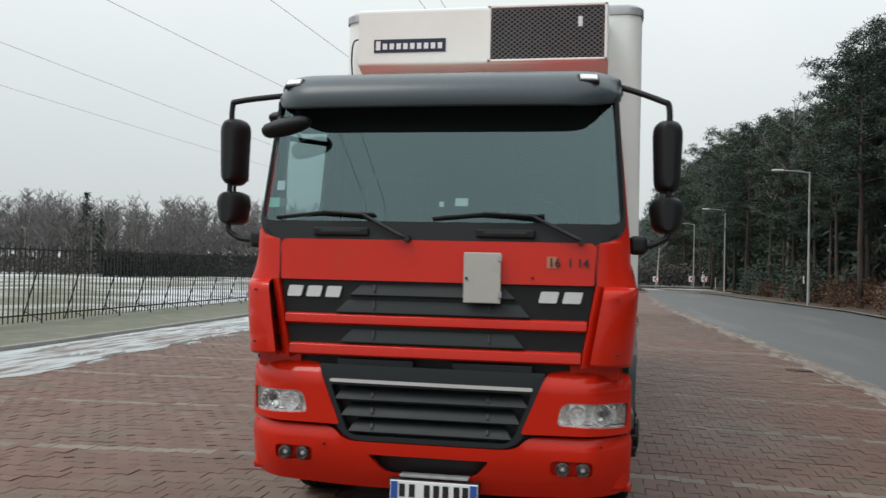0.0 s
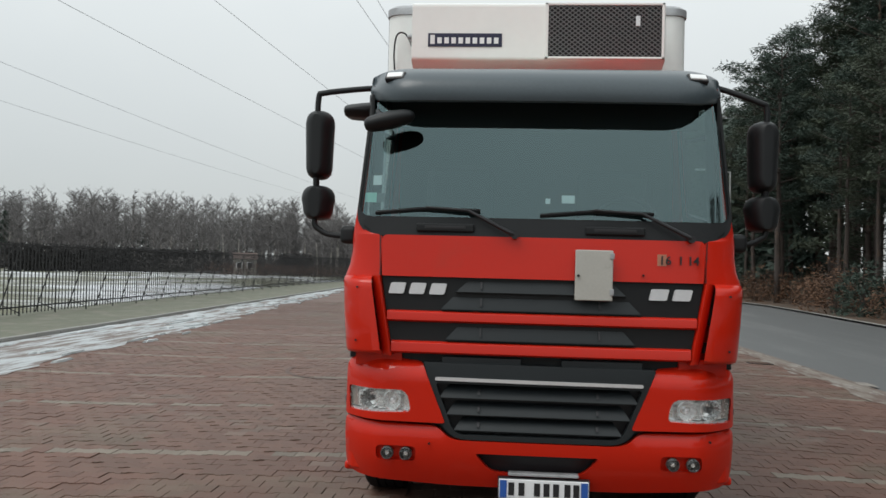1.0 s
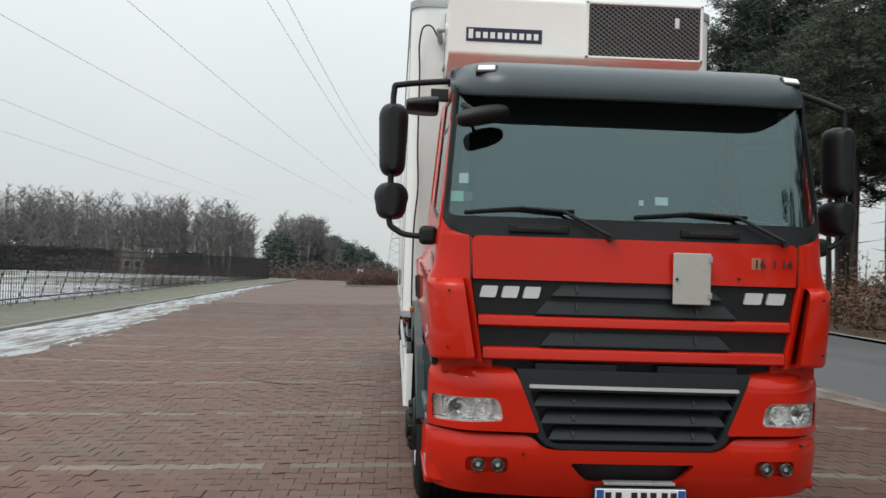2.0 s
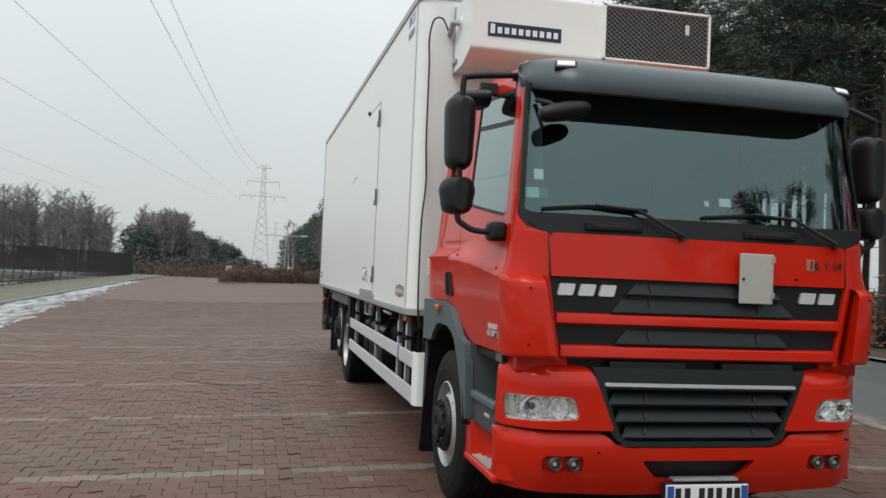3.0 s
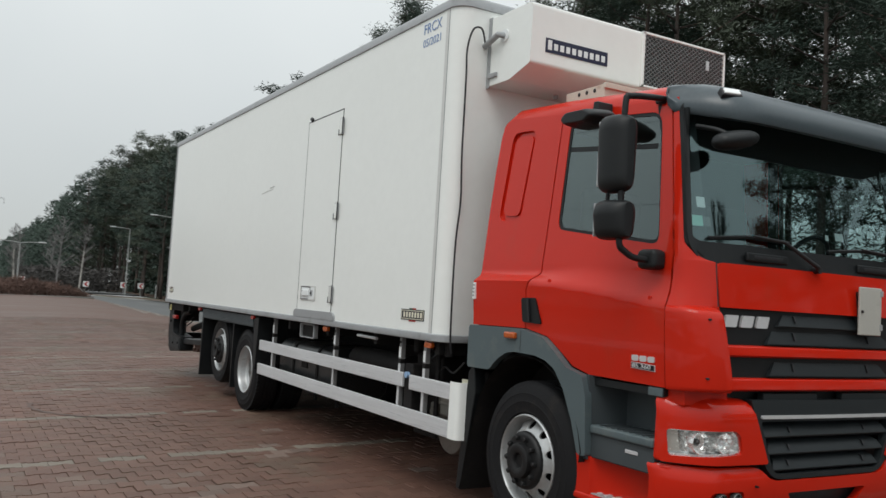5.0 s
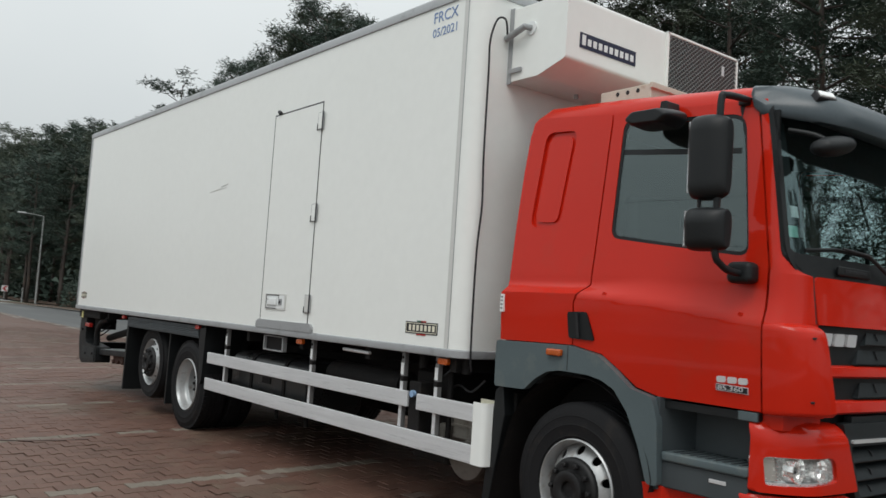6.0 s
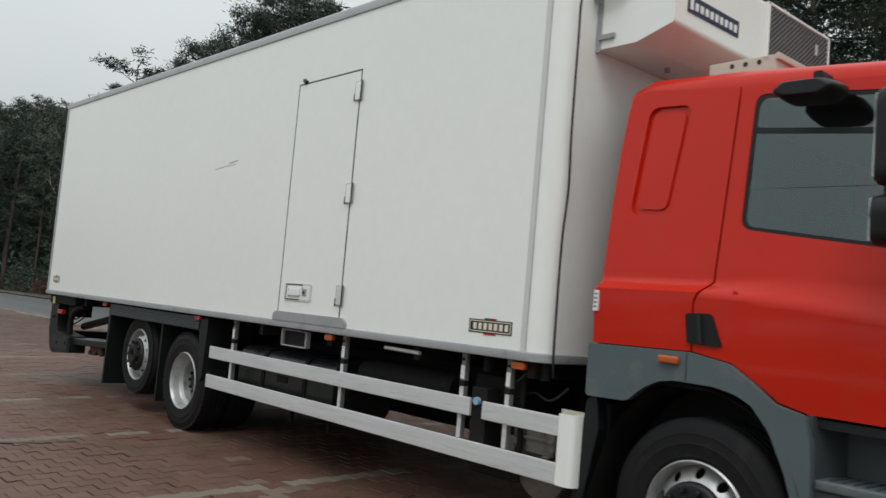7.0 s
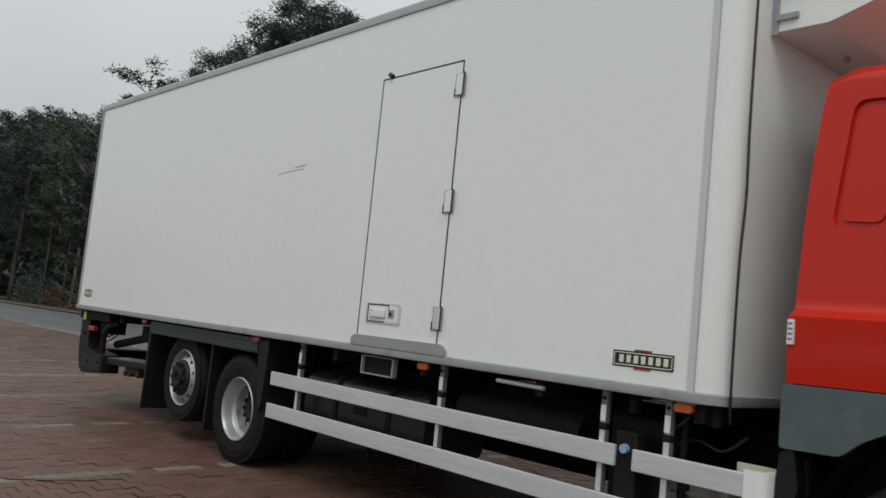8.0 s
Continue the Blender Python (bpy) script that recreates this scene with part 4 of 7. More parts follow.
    tread = part("step_tread", box(*sorted((s * 0.9, s * 1.165)), 0.235, 0.755, 0.775, 0.825, 0.012), SKIRT, well, "grey step tread")
    for k in range(9):
        part("tread_rib", box(*sorted((s * 0.94, s * 1.14)), 0.28 + k * 0.05, 0.295 + k * 0.05, 0.825, 0.831), STEPM, tread)
    part("step_riser", box(*sorted((s * 0.9, s * 1.145)), 0.24, 0.78, 0.635, 0.775, 0.01), STEPM, well)
    part("riser_plate", box(*sorted((s * 1.145, s * 1.150)), 0.36, 0.46, 0.715, 0.735, 0.002), LETTER, well)
    low = part("lower_step", box(*sorted((s * 0.95, s * 1.155)), 0.22, 0.90, 0.375, 0.425, 0.015), RED, truck, "red bumper end with metal step")
    part("step_plate", box(*sorted((s * 1.0, s * 1.14)), 0.36, 0.80, 0.425, 0.433, 0.003), ALUDULL, low)
    for k in range(7):
        part("step_tooth", box(*sorted((s * 1.02, s * 1.12)), 0.39 + k * 0.06, 0.41 + k * 0.06, 0.433, 0.44), ALU, low)
    part("step_back", prism([(s * 0.92, 0.2), (s * 1.0, 0.2), (s * 1.03, 0.5), (s * 1.10, 0.72), (s * 1.15, 0.75), (s * 1.15, 0.90), (s * 0.92, 0.90)], "z", 0.42, 0.64), RED, low)
    # badge: letter blocks without lettering
    if s < 0:
        for k in range(3):
            part("badge_block", panel(rounded([(0.255 + 0.062 * k, 1.222), (0.308 + 0.062 * k, 1.220), (0.308 + 0.062 * k, 1.252), (0.255 + 0.062 * k, 1.254)], 0.012, 3), side(s, 0.004), (-s * 0.01, 0, 0), step=0.05), LETTER, door, "silver badge block")
        part("badge_plate", panel([(0.252, 1.175), (0.435, 1.18), (0.435, 1.214), (0.252, 1.209)], side(s, 0.004), (-s * 0.008, 0, 0), step=0.05), LETTER, door)
        part("badge_bar", panel([(0.256, 1.178), (0.431, 1.183), (0.431, 1.211), (0.256, 1.206)], side(s, 0.006), (-s * 0.004, 0, 0), step=0.05), INK, door)
        bm = bmesh.new()
        add_text(bm, "85.360", 0.034, pose(-1.1625, 0.422, 1.1845) @ FACING_X @ Matrix.Diagonal((1.6, 1, 1, 1)), 0.002)
        part("badge_number", bm, LETTER, door, "silver model number", smooth=False)

# mirrors, each side
for s in (-1, 1):
    mx, dz = (1.40, -0.012) if s < 0 else (1.345, -0.045)
    arm = part("mirror_arm", tube(smooth_path([(s * 1.0, 0.395, 2.66 - dz), (s * 1.15, 0.355, 2.655), (s * (mx - 0.04), 0.31, 2.635 + dz), (s * (mx - 0.004), 0.31, 2.605 + dz), (s * mx, 0.31, 2.40), (s * mx, 0.31, 1.95), (s * mx, 0.305, 1.84), (s * (mx - 0.035), 0.30, 1.805), (s * (mx - 0.1), 0.29, 1.775), (s * 1.15, 0.28, 1.765)], 4), 0.018, 10), BLACK, truck, "black mirror arm")
    part("arm_bracket", box(*sorted((s * 1.0, s * 1.075)), 0.365, 0.425, 2.640, 2.682, 0.008), BLACK, arm)
    part("arm_base", box(*sorted((s * 1.12, s * 1.225)), 0.225, 0.365, 1.72, 1.83, 0.03, 3), BLACK, arm)
    for nm, z0, z1, y0, y1, w in (("main_mirror", 2.125 + dz, 2.535 + dz, 0.25, 0.445, 0.176), ("wide_angle_mirror", 1.872 + 0.5 * dz, 2.082 + 0.5 * dz, 0.245, 0.445, 0.205)):
        zc, h = (z0 + z1) / 2, (z1 - z0) / 2
        rings = []
        for f, g in ((0.0, 0.25), (0.03, 0.42), (0.1, 0.62), (0.22, 0.81), (0.4, 0.95), (0.62, 1.0), (0.85, 0.97), (0.96, 0.86), (1.0, 0.78)):
            y = y0 + (y1 - y0) * f
            poly = rounded([(-w / 2, -h), (w / 2, -h), (w / 2, h), (-w / 2, h)], 0.085, 6)
            rings.append([(s * (mx - 0.005) + p[0] * g * (1 - 0.10 * (p[1] < 0)), y, zc + p[1] * (0.78 + 0.22 * g)) for p in poly])
        house = part(nm, loft(rings, True, True), BLACK, truck, "black mirror housing", angle=50)
        part("mirror_glass", box(s * (mx - 0.005) - w * 0.36, s * (mx - 0.005) + w * 0.36, y1, y1 + 0.004, zc - h * 0.84, zc + h * 0.84, 0.001), CHROME, house)
    part("mirror_strut", tube([(s * (mx + 0.01), 0.405, 2.06), (s * (mx + 0.01), 0.405, 2.15 + dz)], 0.011, 8), BLACK, arm)
# kerb mirror over the near door
rings = []
for x, grow, sink in ((-1.322, 0.72, 0.0), (-1.318, 0.84, 0.0), (-1.305, 0.94, 0.002), (-1.275, 1.0, 0.006), (-1.20, 1.02, 0.018), (-1.135, 0.98, 0.026), (-1.115, 0.90, 0.028), (-1.11, 0.80, 0.028)):
    shell = rounded([(-0.155, -0.012), (-0.15, 0.014), (-0.095, 0.047), (0.11, 0.044), (0.152, 0.006), (0.155, -0.012), (0.115, -0.047), (-0.10, -0.052)], 0.022, 3)
    rings.append([(x, 0.853 + u * grow, 2.590 + 0.78 * v * grow - (sink if v < 0 else 0) * (0.6 + v * -8) + 0.10 * (x + 1.32)) for u, v in shell])
kerb = part("kerb_mirror", loft(rings, True, True), BLACK, truck, "black kerb mirror over door", angle=50)
part("kerb_bracket", prism(rounded([(0.815, 2.625), (0.875, 2.625), (0.868, 2.70), (0.822, 2.70)], 0.008, 2), "x", -1.16, -1.045, 0.006), BLACK, kerb)
bm = bmesh.new()
add_lathe(bm, [(0.001, -0.15), (0.05, -0.143), (0.075, -0.12), (0.09, -0.06), (0.092, 0.02), (0.08, 0.09), (0.06, 0.13), (0.03, 0.148), (0.001, 0.152)], Matrix.Translation((-0.90, -0.02, 2.418)) @ Matrix.Rotation(radians(-12), 4, "Y") @ Matrix.Diagonal((1, 0.85, 0.55, 1)) @ Matrix.Rotation(radians(90), 4, "Y"), 20)
fm = part("front_mirror", bm, BLACK, truck, "black front mirror")
part("front_mirror_arm", tube(smooth_path([(-0.93, -0.02, 2.43), (-0.97, 0.05, 2.47), (-1.0, 0.17, 2.50)]), 0.014, 8), BLACK, fm)

# headlamps, lower grille, bumper
frame_hole = rounded([(-0.592, 0.94), (0.592, 0.935), (0.478, 0.655), (-0.478, 0.655)], [0.02, 0.02, 0.06, 0.06], 4)
grille_line = rounded([(-0.665, 1.055), (0.665, 1.05), (0.530, 0.628), (-0.530, 0.628)], [0.01, 0.01, 0.13, 0.13], 6)
lower_grille = part("lower_grille", panel(grille_line, front(-0.012), (0, 0.05, 0), [frame_hole]), GRILLE, truck, "anthracite lower grille with slats")
part("grille_backing", box(-0.62, 0.62, 0.09, 0.1, 0.62, 1.0), INK, lower_grille)
for z0, half in ((0.886, 0.567), (0.793, 0.525), (0.706, 0.480)):
    rings = [[(t * half, 0.004, z0 - 0.034), (t * half, 0.0, z0 - 0.027), (t * (half - 0.03), 0.026, z0 + 0.018), (t * (half - 0.05), 0.07, z0 + 0.04), (t * (half - 0.05), 0.07, z0 + 0.025), (t * half, 0.03, z0 - 0.034)] for t in (-1, -0.5, 0, 0.5, 1)]
    slat = part("slat", loft(rings, True, True), GRILLE, lower_grille)
    for xr in (-0.34, 0.34):
        part("slat_rib", prism([(0.001, z0 - 0.008), (0.012, z0 + 0.016), (0.035, z0 + 0.026), (0.03, z0 - 0.01)], "x", xr - 0.007, xr + 0.007), INK, slat)
part("chrome_strip", panel(rounded([(-0.595, 0.955), (0.595, 0.950), (0.593, 0.969), (-0.593, 0.974)], 0.008, 2), front(-0.022), (0, 0.02, 0)), CHROME, lower_grille, "chrome grille strip")
for s in (-1, 1):
    def flip(pl, s=s):
        return [(s * p[0], p[1]) for p in pl]
    lamp_hole = flip(rounded([(0.732, 0.770), (1.118, 0.755), (1.128, 0.892), (0.755, 0.895)], [0.03, 0.015, 0.02, 0.06], 4))
    cheek = part("headlamp_panel", panel(flip(rounded([(0.53, 0.715), (1.15, 0.72), (1.145, 1.02), (1.11, 1.065), (0.90, 1.075), (0.672, 1.05)], [0.02, 0.02, 0.04, 0.04, 0.03, 0.03])), lambda u, v: Vector((u, fy(u, v) - 0.02 + 0.07 * max(0.0, (v - 0.965) / 0.1) ** 2, v)), (0, 0.035, 0), [lamp_hole], 0.04), RED, truck, "red panel round the headlamp")
    part("cheek_top", panel(flip([(0.70, 0.06), (1.09, 0.16), (1.11, 0.22), (0.70, 0.2)]), lambda u, v: Vector((u, v, 1.055)), (0, 0, -0.015)), RED, cheek)
    lampg = part("headlamp", panel(lamp_hole, front(0.05), (0, 0.01, 0), step=0.05), REFLECTOR, truck, "clear glass double headlamp")
    part("headlamp_bezel", panel(lamp_hole, front(0.0), (0, 0.05, 0), [[(s * 0.94 + (p[0] - s * 0.94) * 0.96, 0.838 + (p[1] - 0.838) * 0.9) for p in lamp_hole]], 0.05), REFLECTOR, lampg)
    for cx, rr in ((0.845, 0.056), (0.985, 0.060)):
        bm = bmesh.new()
        mm = pose(s * cx, fy(cx, 0.84) + 0.05, 0.829, 90, 0, 0)
        add_lathe(bm, [(rr, -0.01), (rr, 0.045), (rr * 0.95, 0.046), (rr * 0.86, 0.024), (rr * 0.66, 0.006), (rr * 0.40, -0.004), (rr * 0.30, -0.006)], mm, 14)
        part("reflector_bowl", bm, REFLECTOR, lampg, smooth=False)
        bm = bmesh.new()
        add_lathe(bm, [(rr * 0.30, -0.006), (rr * 0.32, 0.022), (rr * 0.2, 0.032), (0.001, 0.034)], mm, 16)
        part("bulb_cap", bm, LAMPDARK if cx > 0.9 else CHROME, lampg)
    bm = bmesh.new()
    for k in range(7):
        for xa, xb in ((0.775, 0.80), (0.893, 0.93), (1.04, 1.062)):
            z0 = 0.775 + k * 0.0162
            add_prism(bm, [(fy(xa, 0.84) + 0.05, z0), (fy(xa, 0.84) + 0.022 + 0.008 * (k % 2), z0 + 0.004), (fy(xa, 0.84) + 0.05, z0 + 0.0165)], "x", *sorted((s * xa, s * xb)))
    part("reflector_facets", bm, REFLECTOR, lampg, smooth=False)
    part("lamp_trim", panel(flip(rounded([(0.75, 0.762), (1.115, 0.752), (1.115, 0.768), (0.75, 0.778)], 0.005, 2)), front(0.0), (0, 0.05, 0), step=0.05), CHROME, lampg)
    cover = part("headlamp_glass", panel(lamp_hole, front(-0.012), None, step=0.05), LAMPGLASS, lampg)
    cover.visible_shadow = False
    part("indicator_lens", panel(flip([(1.06, 0.776), (1.112, 0.774), (1.12, 0.882), (1.07, 0.887)]), front(0.02), (0, 0.01, 0), step=0.05), mat("clear_lens", (0.62, 0.60, 0.56), 0.25, metal=0.6), lampg)

bumper_line = rounded([(-1.155, 0.705), (-0.575, 0.695), (-0.50, 0.622), (0.50, 0.622), (0.575, 0.695), (1.155, 0.705), (1.145, 0.42), (1.10, 0.375), (0.5, 0.345), (-0.5, 0.345), (-1.10, 0.375), (-1.145, 0.42)], [0.03, 0.05, 0.08, 0.08, 0.05, 0.03, 0.04, 0.06, 0.1, 0.1, 0.06, 0.04], 4)
intake = rounded([(-0.355, 0.552), (0.355, 0.552), (0.26, 0.44), (-0.26, 0.44)], [0.02, 0.02, 0.06, 0.06], 4)
fogs = [(-0.866, 0.535), (-0.757, 0.535), (0.769, 0.533), (0.882, 0.533)]
fog_pockets = [rounded([(s * 0.70, 0.577), (s * 0.935, 0.577), (s * 0.935, 0.492), (s * 0.70, 0.492)], 0.03) for s in (-1, 1)]


def bumper_skin(dy):
    return lambda u, v: Vector((u, fy(u, v) - 0.014 + dy + 1.1 * max(0, 0.62 - v) ** 2 + 0.035 * max(0, (v - 0.635) / 0.07) ** 2, v))


bumper = part("bumper", panel(bumper_line, bumper_skin(0), (0, 0.05, 0), [intake] + fog_pockets, 0.04), RED, truck, "red moulded front bumper")
part("intake_back", panel([(-0.4, 0.42), (0.4, 0.42), (0.4, 0.56), (-0.4, 0.56)], bumper_skin(0.07), (0, 0.02, 0)), INK, bumper, "black bumper intake")
part("intake_ledge", box(-0.16, 0.24, -0.016, 0.05, 0.437, 0.452, 0.003), ALUDULL, bumper)
for pk in fog_pockets:
    part("fog_pocket", panel(pk, bumper_skin(0.03), (0, 0.02, 0), step=0.05), RED, bumper)
for fx, fz in fogs:
    bm = bmesh.new()
    add_lathe(bm, [(0.037, -0.02), (0.037, 0.006), (0.033, 0.01), (0.030, -0.004), (0.022, -0.024), (0.012, -0.03), (0.001, -0.031)], pose(fx, fy(fx, 0.5) - 0.012, fz, 90, 0, 0), 20)
    fog = part("fog_lamp", bm, LAMPDARK, bumper, "small round fog lamp")
    bm = bmesh.new()
    add_lathe(bm, [(0.037, 0.004), (0.037, 0.009), (0.034, 0.012), (0.031, 0.006)], pose(fx, fy(fx, 0.5) - 0.012, fz, 90, 0, 0), 20, True)
    part("fog_ring", bm, LAMPDARK, fog)
    bm = bmesh.new()
    add_lathe(bm, [(0.033, 0.009), (0.024, 0.013), (0.001, 0.016)], pose(fx, fy(fx, 0.5) - 0.012, fz, 90, 0, 0), 20)
    part("fog_bulb", tube([(fx, fy(fx, 0.5) - 0.012, fz), (fx, fy(fx, 0.5) + 0.010, fz)], 0.012, 10), REFLECTOR, fog)
    part("fog_glass", bm, LAMPGLASS, fog).visible_shadow = False
for s in (-1, 1):
    part("bumper_side", prism([(s * 1.00, 0.12), (s * 1.10, 0.16), (s * 1.14, 0.215), (s * 1.12, 0.25), (s * 1.0, 0.25)], "z", 0.40, 0.70, 0.015), RED, bumper)

# small screws and a plugged hole in the front skin
for s in (-1, 1):
    for z_ in (1.17, 1.47):
        part("skin_screw", tube([(s * 1.06, -0.045, z_), (s * 1.06, 0.03, z_)], 0.006, 8), INK, truck)
for x_, z_ in ((0.58, 1.575), (-0.62, 0.60), (0.98, 0.66)):
    part("skin_screw", tube([(x_, fy(x_, z_) - 0.034, z_), (x_, fy(x_, z_), z_)], 0.006, 8), CHASSIS, truck)

# number plate, with plain bars
plate = part("number_plate", box(-0.212, 0.298, -0.028, -0.013, 0.312, 0.420, 0.004), PLATEW, truck, "white number plate with blue ends")
part("plate_holder", box(-0.218, 0.304, -0.018, 0.03, 0.307, 0.426, 0.004), INK, plate)
for xs in (-0.207, 0.253):
    part("plate_end", box(xs, xs + 0.04, -0.0305, -0.028, 0.317, 0.415), BLUE, plate)
for xs in (-0.158, -0.100, -0.012, 0.042, 0.096, 0.160, 0.210):
    part("plate_bar", box(xs, xs + 0.034, -0.031, -0.028, 0.330, 0.403), INK, plate)

# things on the bonnet
hp = part("hazard_plate", box(0.192, 0.405, -0.045, -0.028, 1.428, 1.710, 0.006), GREYPLATE, truck, "blank grey folding hazard plate")
for z in (1.46, 1.66):
    part("plate_clip", box(0.388, 0.411, -0.052, -0.04, z, z + 0.035, 0.003), ALUDULL, hp)
part("plate_knob", tube([(0.21, -0.055, 1.565), (0.21, -0.04, 1.565)], 0.008, 8), INK, hp)
part("plate_bracket", box(0.22, 0.36, -0.03, 0.02, 1.45, 1.68), BLACK, hp)
for digit, xs in (("1", 0.668), ("6", 0.704), ("1", 0.774), ("1", 0.828), ("4", 0.862)):
    bm = bmesh.new()
    add_text(bm, digit, 0.068, pose(xs, fy(xs, 1.6) - 0.018, 1.638) @ FACING_Y, 0.001, bold=0.0015)
    part("numeral", bm, INK, truck, "black numeral on the bonnet", smooth=False)
part("number_patch", panel([(0.660, 1.63), (0.712, 1.63), (0.712, 1.695), (0.660, 1.695)], front(-0.015), (0, 0.004, 0), step=0.05), mat("faded_patch", (0.42, 0.17, 0.10), 0.5), truck)
# badges: plain slanted silver blocks
for xs, w in ((-0.885, 0.105), (-0.765, 0.105), (-0.645, 0.105), (0.615, 0.118), (0.748, 0.118)):
    part("badge_block", panel(rounded([(xs, 1.437), (xs + w - 0.016, 1.437), (xs + w, 1.50), (xs + 0.016, 1.50)], 0.010, 3), front(0.0), (0, 0.018, 0), step=0.06), LETTER, upper_grille, "silver badge block")

# beige box and hatch on the roof
rb = part("roof_box", box(-0.715, 0.35, 1.295, 1.72, 2.76, 2.945, 0.006), CREAM, truck, "beige steel box on cab roof")
for k in range(3):
    part("box_hole", tube([(-0.7175, 1.40 + 0.085 * k, 2.915), (-0.70, 1.40 + 0.085 * k, 2.915)], 0.014, 12), INK, rb)
part("roof_box_lip", box(-0.725, 0.36, 1.275, 1.30, 2.915, 2.950, 0.004), CREAM, rb)

shaping.clear()

# wheels


def wheel(y, z, s, xo, r, kind):
    """One wheel: tyre, rim with hand holes, hub with nuts. kind: convex, or dished with a twin behind it."""
    m = pose(s * xo, y, z, 0, 90 * s, 0)
    w = new("wheel")
    w.empty_display_size = 0.1
    w.parent = truck
    prof = [(0.285, -0.02), (0.30, 0.0), (0.312, 0.008), (0.318, 0.006), (0.37, 0.014), (0.378, 0.017), (0.384, 0.013), (0.425, 0.010), (0.431, 0.0125), (0.437, 0.008), (r - 0.03, -0.004), (r - 0.006, -0.025), (r, -0.05), (r, -0.09), (r - 0.014, -0.093), (r - 0.014, -0.103), (r, -0.106), (r, -0.144), (r - 0.014, -0.147), (r - 0.014, -0.157), (r, -0.16), (r, -0.205), (r - 0.014, -0.208), (r - 0.014, -0.218), (r, -0.222), (r, -0.25), (r - 0.01, -0.275), (0.43, -0.30), (0.30, -0.295), (0.285, -0.28)]
    for twin in (0, 1) if kind == "dished" else (0,):
        bm = bmesh.new()
        add_lathe(bm, prof, m @ pose(0, 0, -0.33 * twin), 56, True)
        ty = part("tyre", bm, RUBBER, w)
        if kind == "convex":
            continue
        bm = bmesh.new()
        for k in range(64):
            a = 2 * math.pi * k / 64
            add_box(bm, r - 0.034, r + 0.003, -0.016, 0.016, -0.05, -0.006, 0.0, 1, m @ pose(0, 0, -0.33 * twin, 0, 0, math.degrees(a)))
        part("tread", bm, RUBBER, ty, smooth=False)
    depth = 0.0 if kind == "convex" else -0.155

    def disc(u, v):
        q = math.hypot(u, v)
        if kind == "convex":
            h = -0.075 + 0.10 * min(1, max(0, (0.262 - q) / 0.10)) ** 0.8
        else:
            h = -0.172 + 0.02 * min(1, max(0, (0.222 - q) / 0.08)) ** 1.3
        return m @ Vector((u, v, h))
    hr, hs = (0.226, 0.027) if kind == "convex" else (0.180, 0.030)
    holes = [circle(0, 0, 0.09, 20)] + [circle(hr * math.cos(2 * math.pi * k / 10), hr * math.sin(2 * math.pi * k / 10), hs, 12) for k in range(10)]
    rim = part("rim", panel(circle(0, 0, 0.266 if kind == "convex" else 0.226, 48), disc, m.to_3x3() @ Vector((0, 0, -0.012)), holes, 0.035), RIM, w, "silver painted steel rim")
    bm = bmesh.new()
    lip = [(0.295, 0.004), (0.287, 0.012), (0.278, 0.004)]
    if kind == "convex":
        add_lathe(bm, lip + [(0.268, -0.03), (0.262, -0.08), (0.246, -0.13), (0.246, -0.22), (0.27, -0.27), (0.29, -0.28), (0.285, -0.15)], m, 48, True)
    else:
        add_lathe(bm, lip + [(0.268, -0.025), (0.262, -0.075), (0.252, -0.095), (0.232, -0.104), (0.226, -0.112), (0.223, -0.182), (0.27, -0.27), (0.29, -0.28), (0.285, -0.15)], m, 48, True)
    part("rim_barrel", bm, RIM, rim)
    # dark disc added behind the hand holes in place of the shade inside
    bm = bmesh.new()
    back = -0.095 if kind == "convex" else -0.20
    add_lathe(bm, [(0.252 if kind == "convex" else 0.218, back), (0.12, back - 0.01), (0.001, back - 0.01)], m, 32)
    part("hole_shade_disc", bm, CHASSIS, rim)
    bm = bmesh.new()
    if kind == "convex":
        add_lathe(bm, [(0.188, -0.02), (0.187, 0.018), (0.178, 0.034), (0.162, 0.04), (0.115, 0.04), (0.11, 0.075), (0.085, 0.085), (0.05, 0.07), (0.045, 0.05), (0.001, 0.05)], m, 32)
        top = 0.04
    else:
        add_lathe(bm, [(0.135, -0.165), (0.133, -0.148), (0.085, -0.144), (0.08, -0.13), (0.065, -0.122), (0.001, -0.122)], m, 32)
        top = -0.148
    nr = 0.147 if kind == "convex" else 0.118
    hub = part("hub", bm, HUBM, w, "black greasy hub")
    for k in range(10):
        a = 2 * math.pi * (k + 0.5) / 10
        bm = bmesh.new()
        add_lathe(bm, [(0.018, top - 0.012), (0.018, top + 0.022), (0.012, top + 0.028)], m @ pose(nr * math.cos(a), nr * math.sin(a), 0), 6)
        part("wheel_nut", bm, HUBM, hub)
    bm = bmesh.new()
    add_lathe(bm, [(0.21, -0.30), (0.21, -0.25), (0.001, -0.25)], m, 24)
    part("brake_drum", bm, CHASSIS, w)
    return w


for s in (-1, 1):
    wheel(1.36, 0.476, s, 1.165, 0.513, "convex")
    wheel(7.30, 0.462, s, 1.225, 0.50, "dished")
    wheel(8.61, 0.605, s, 1.19, 0.455, "convex")

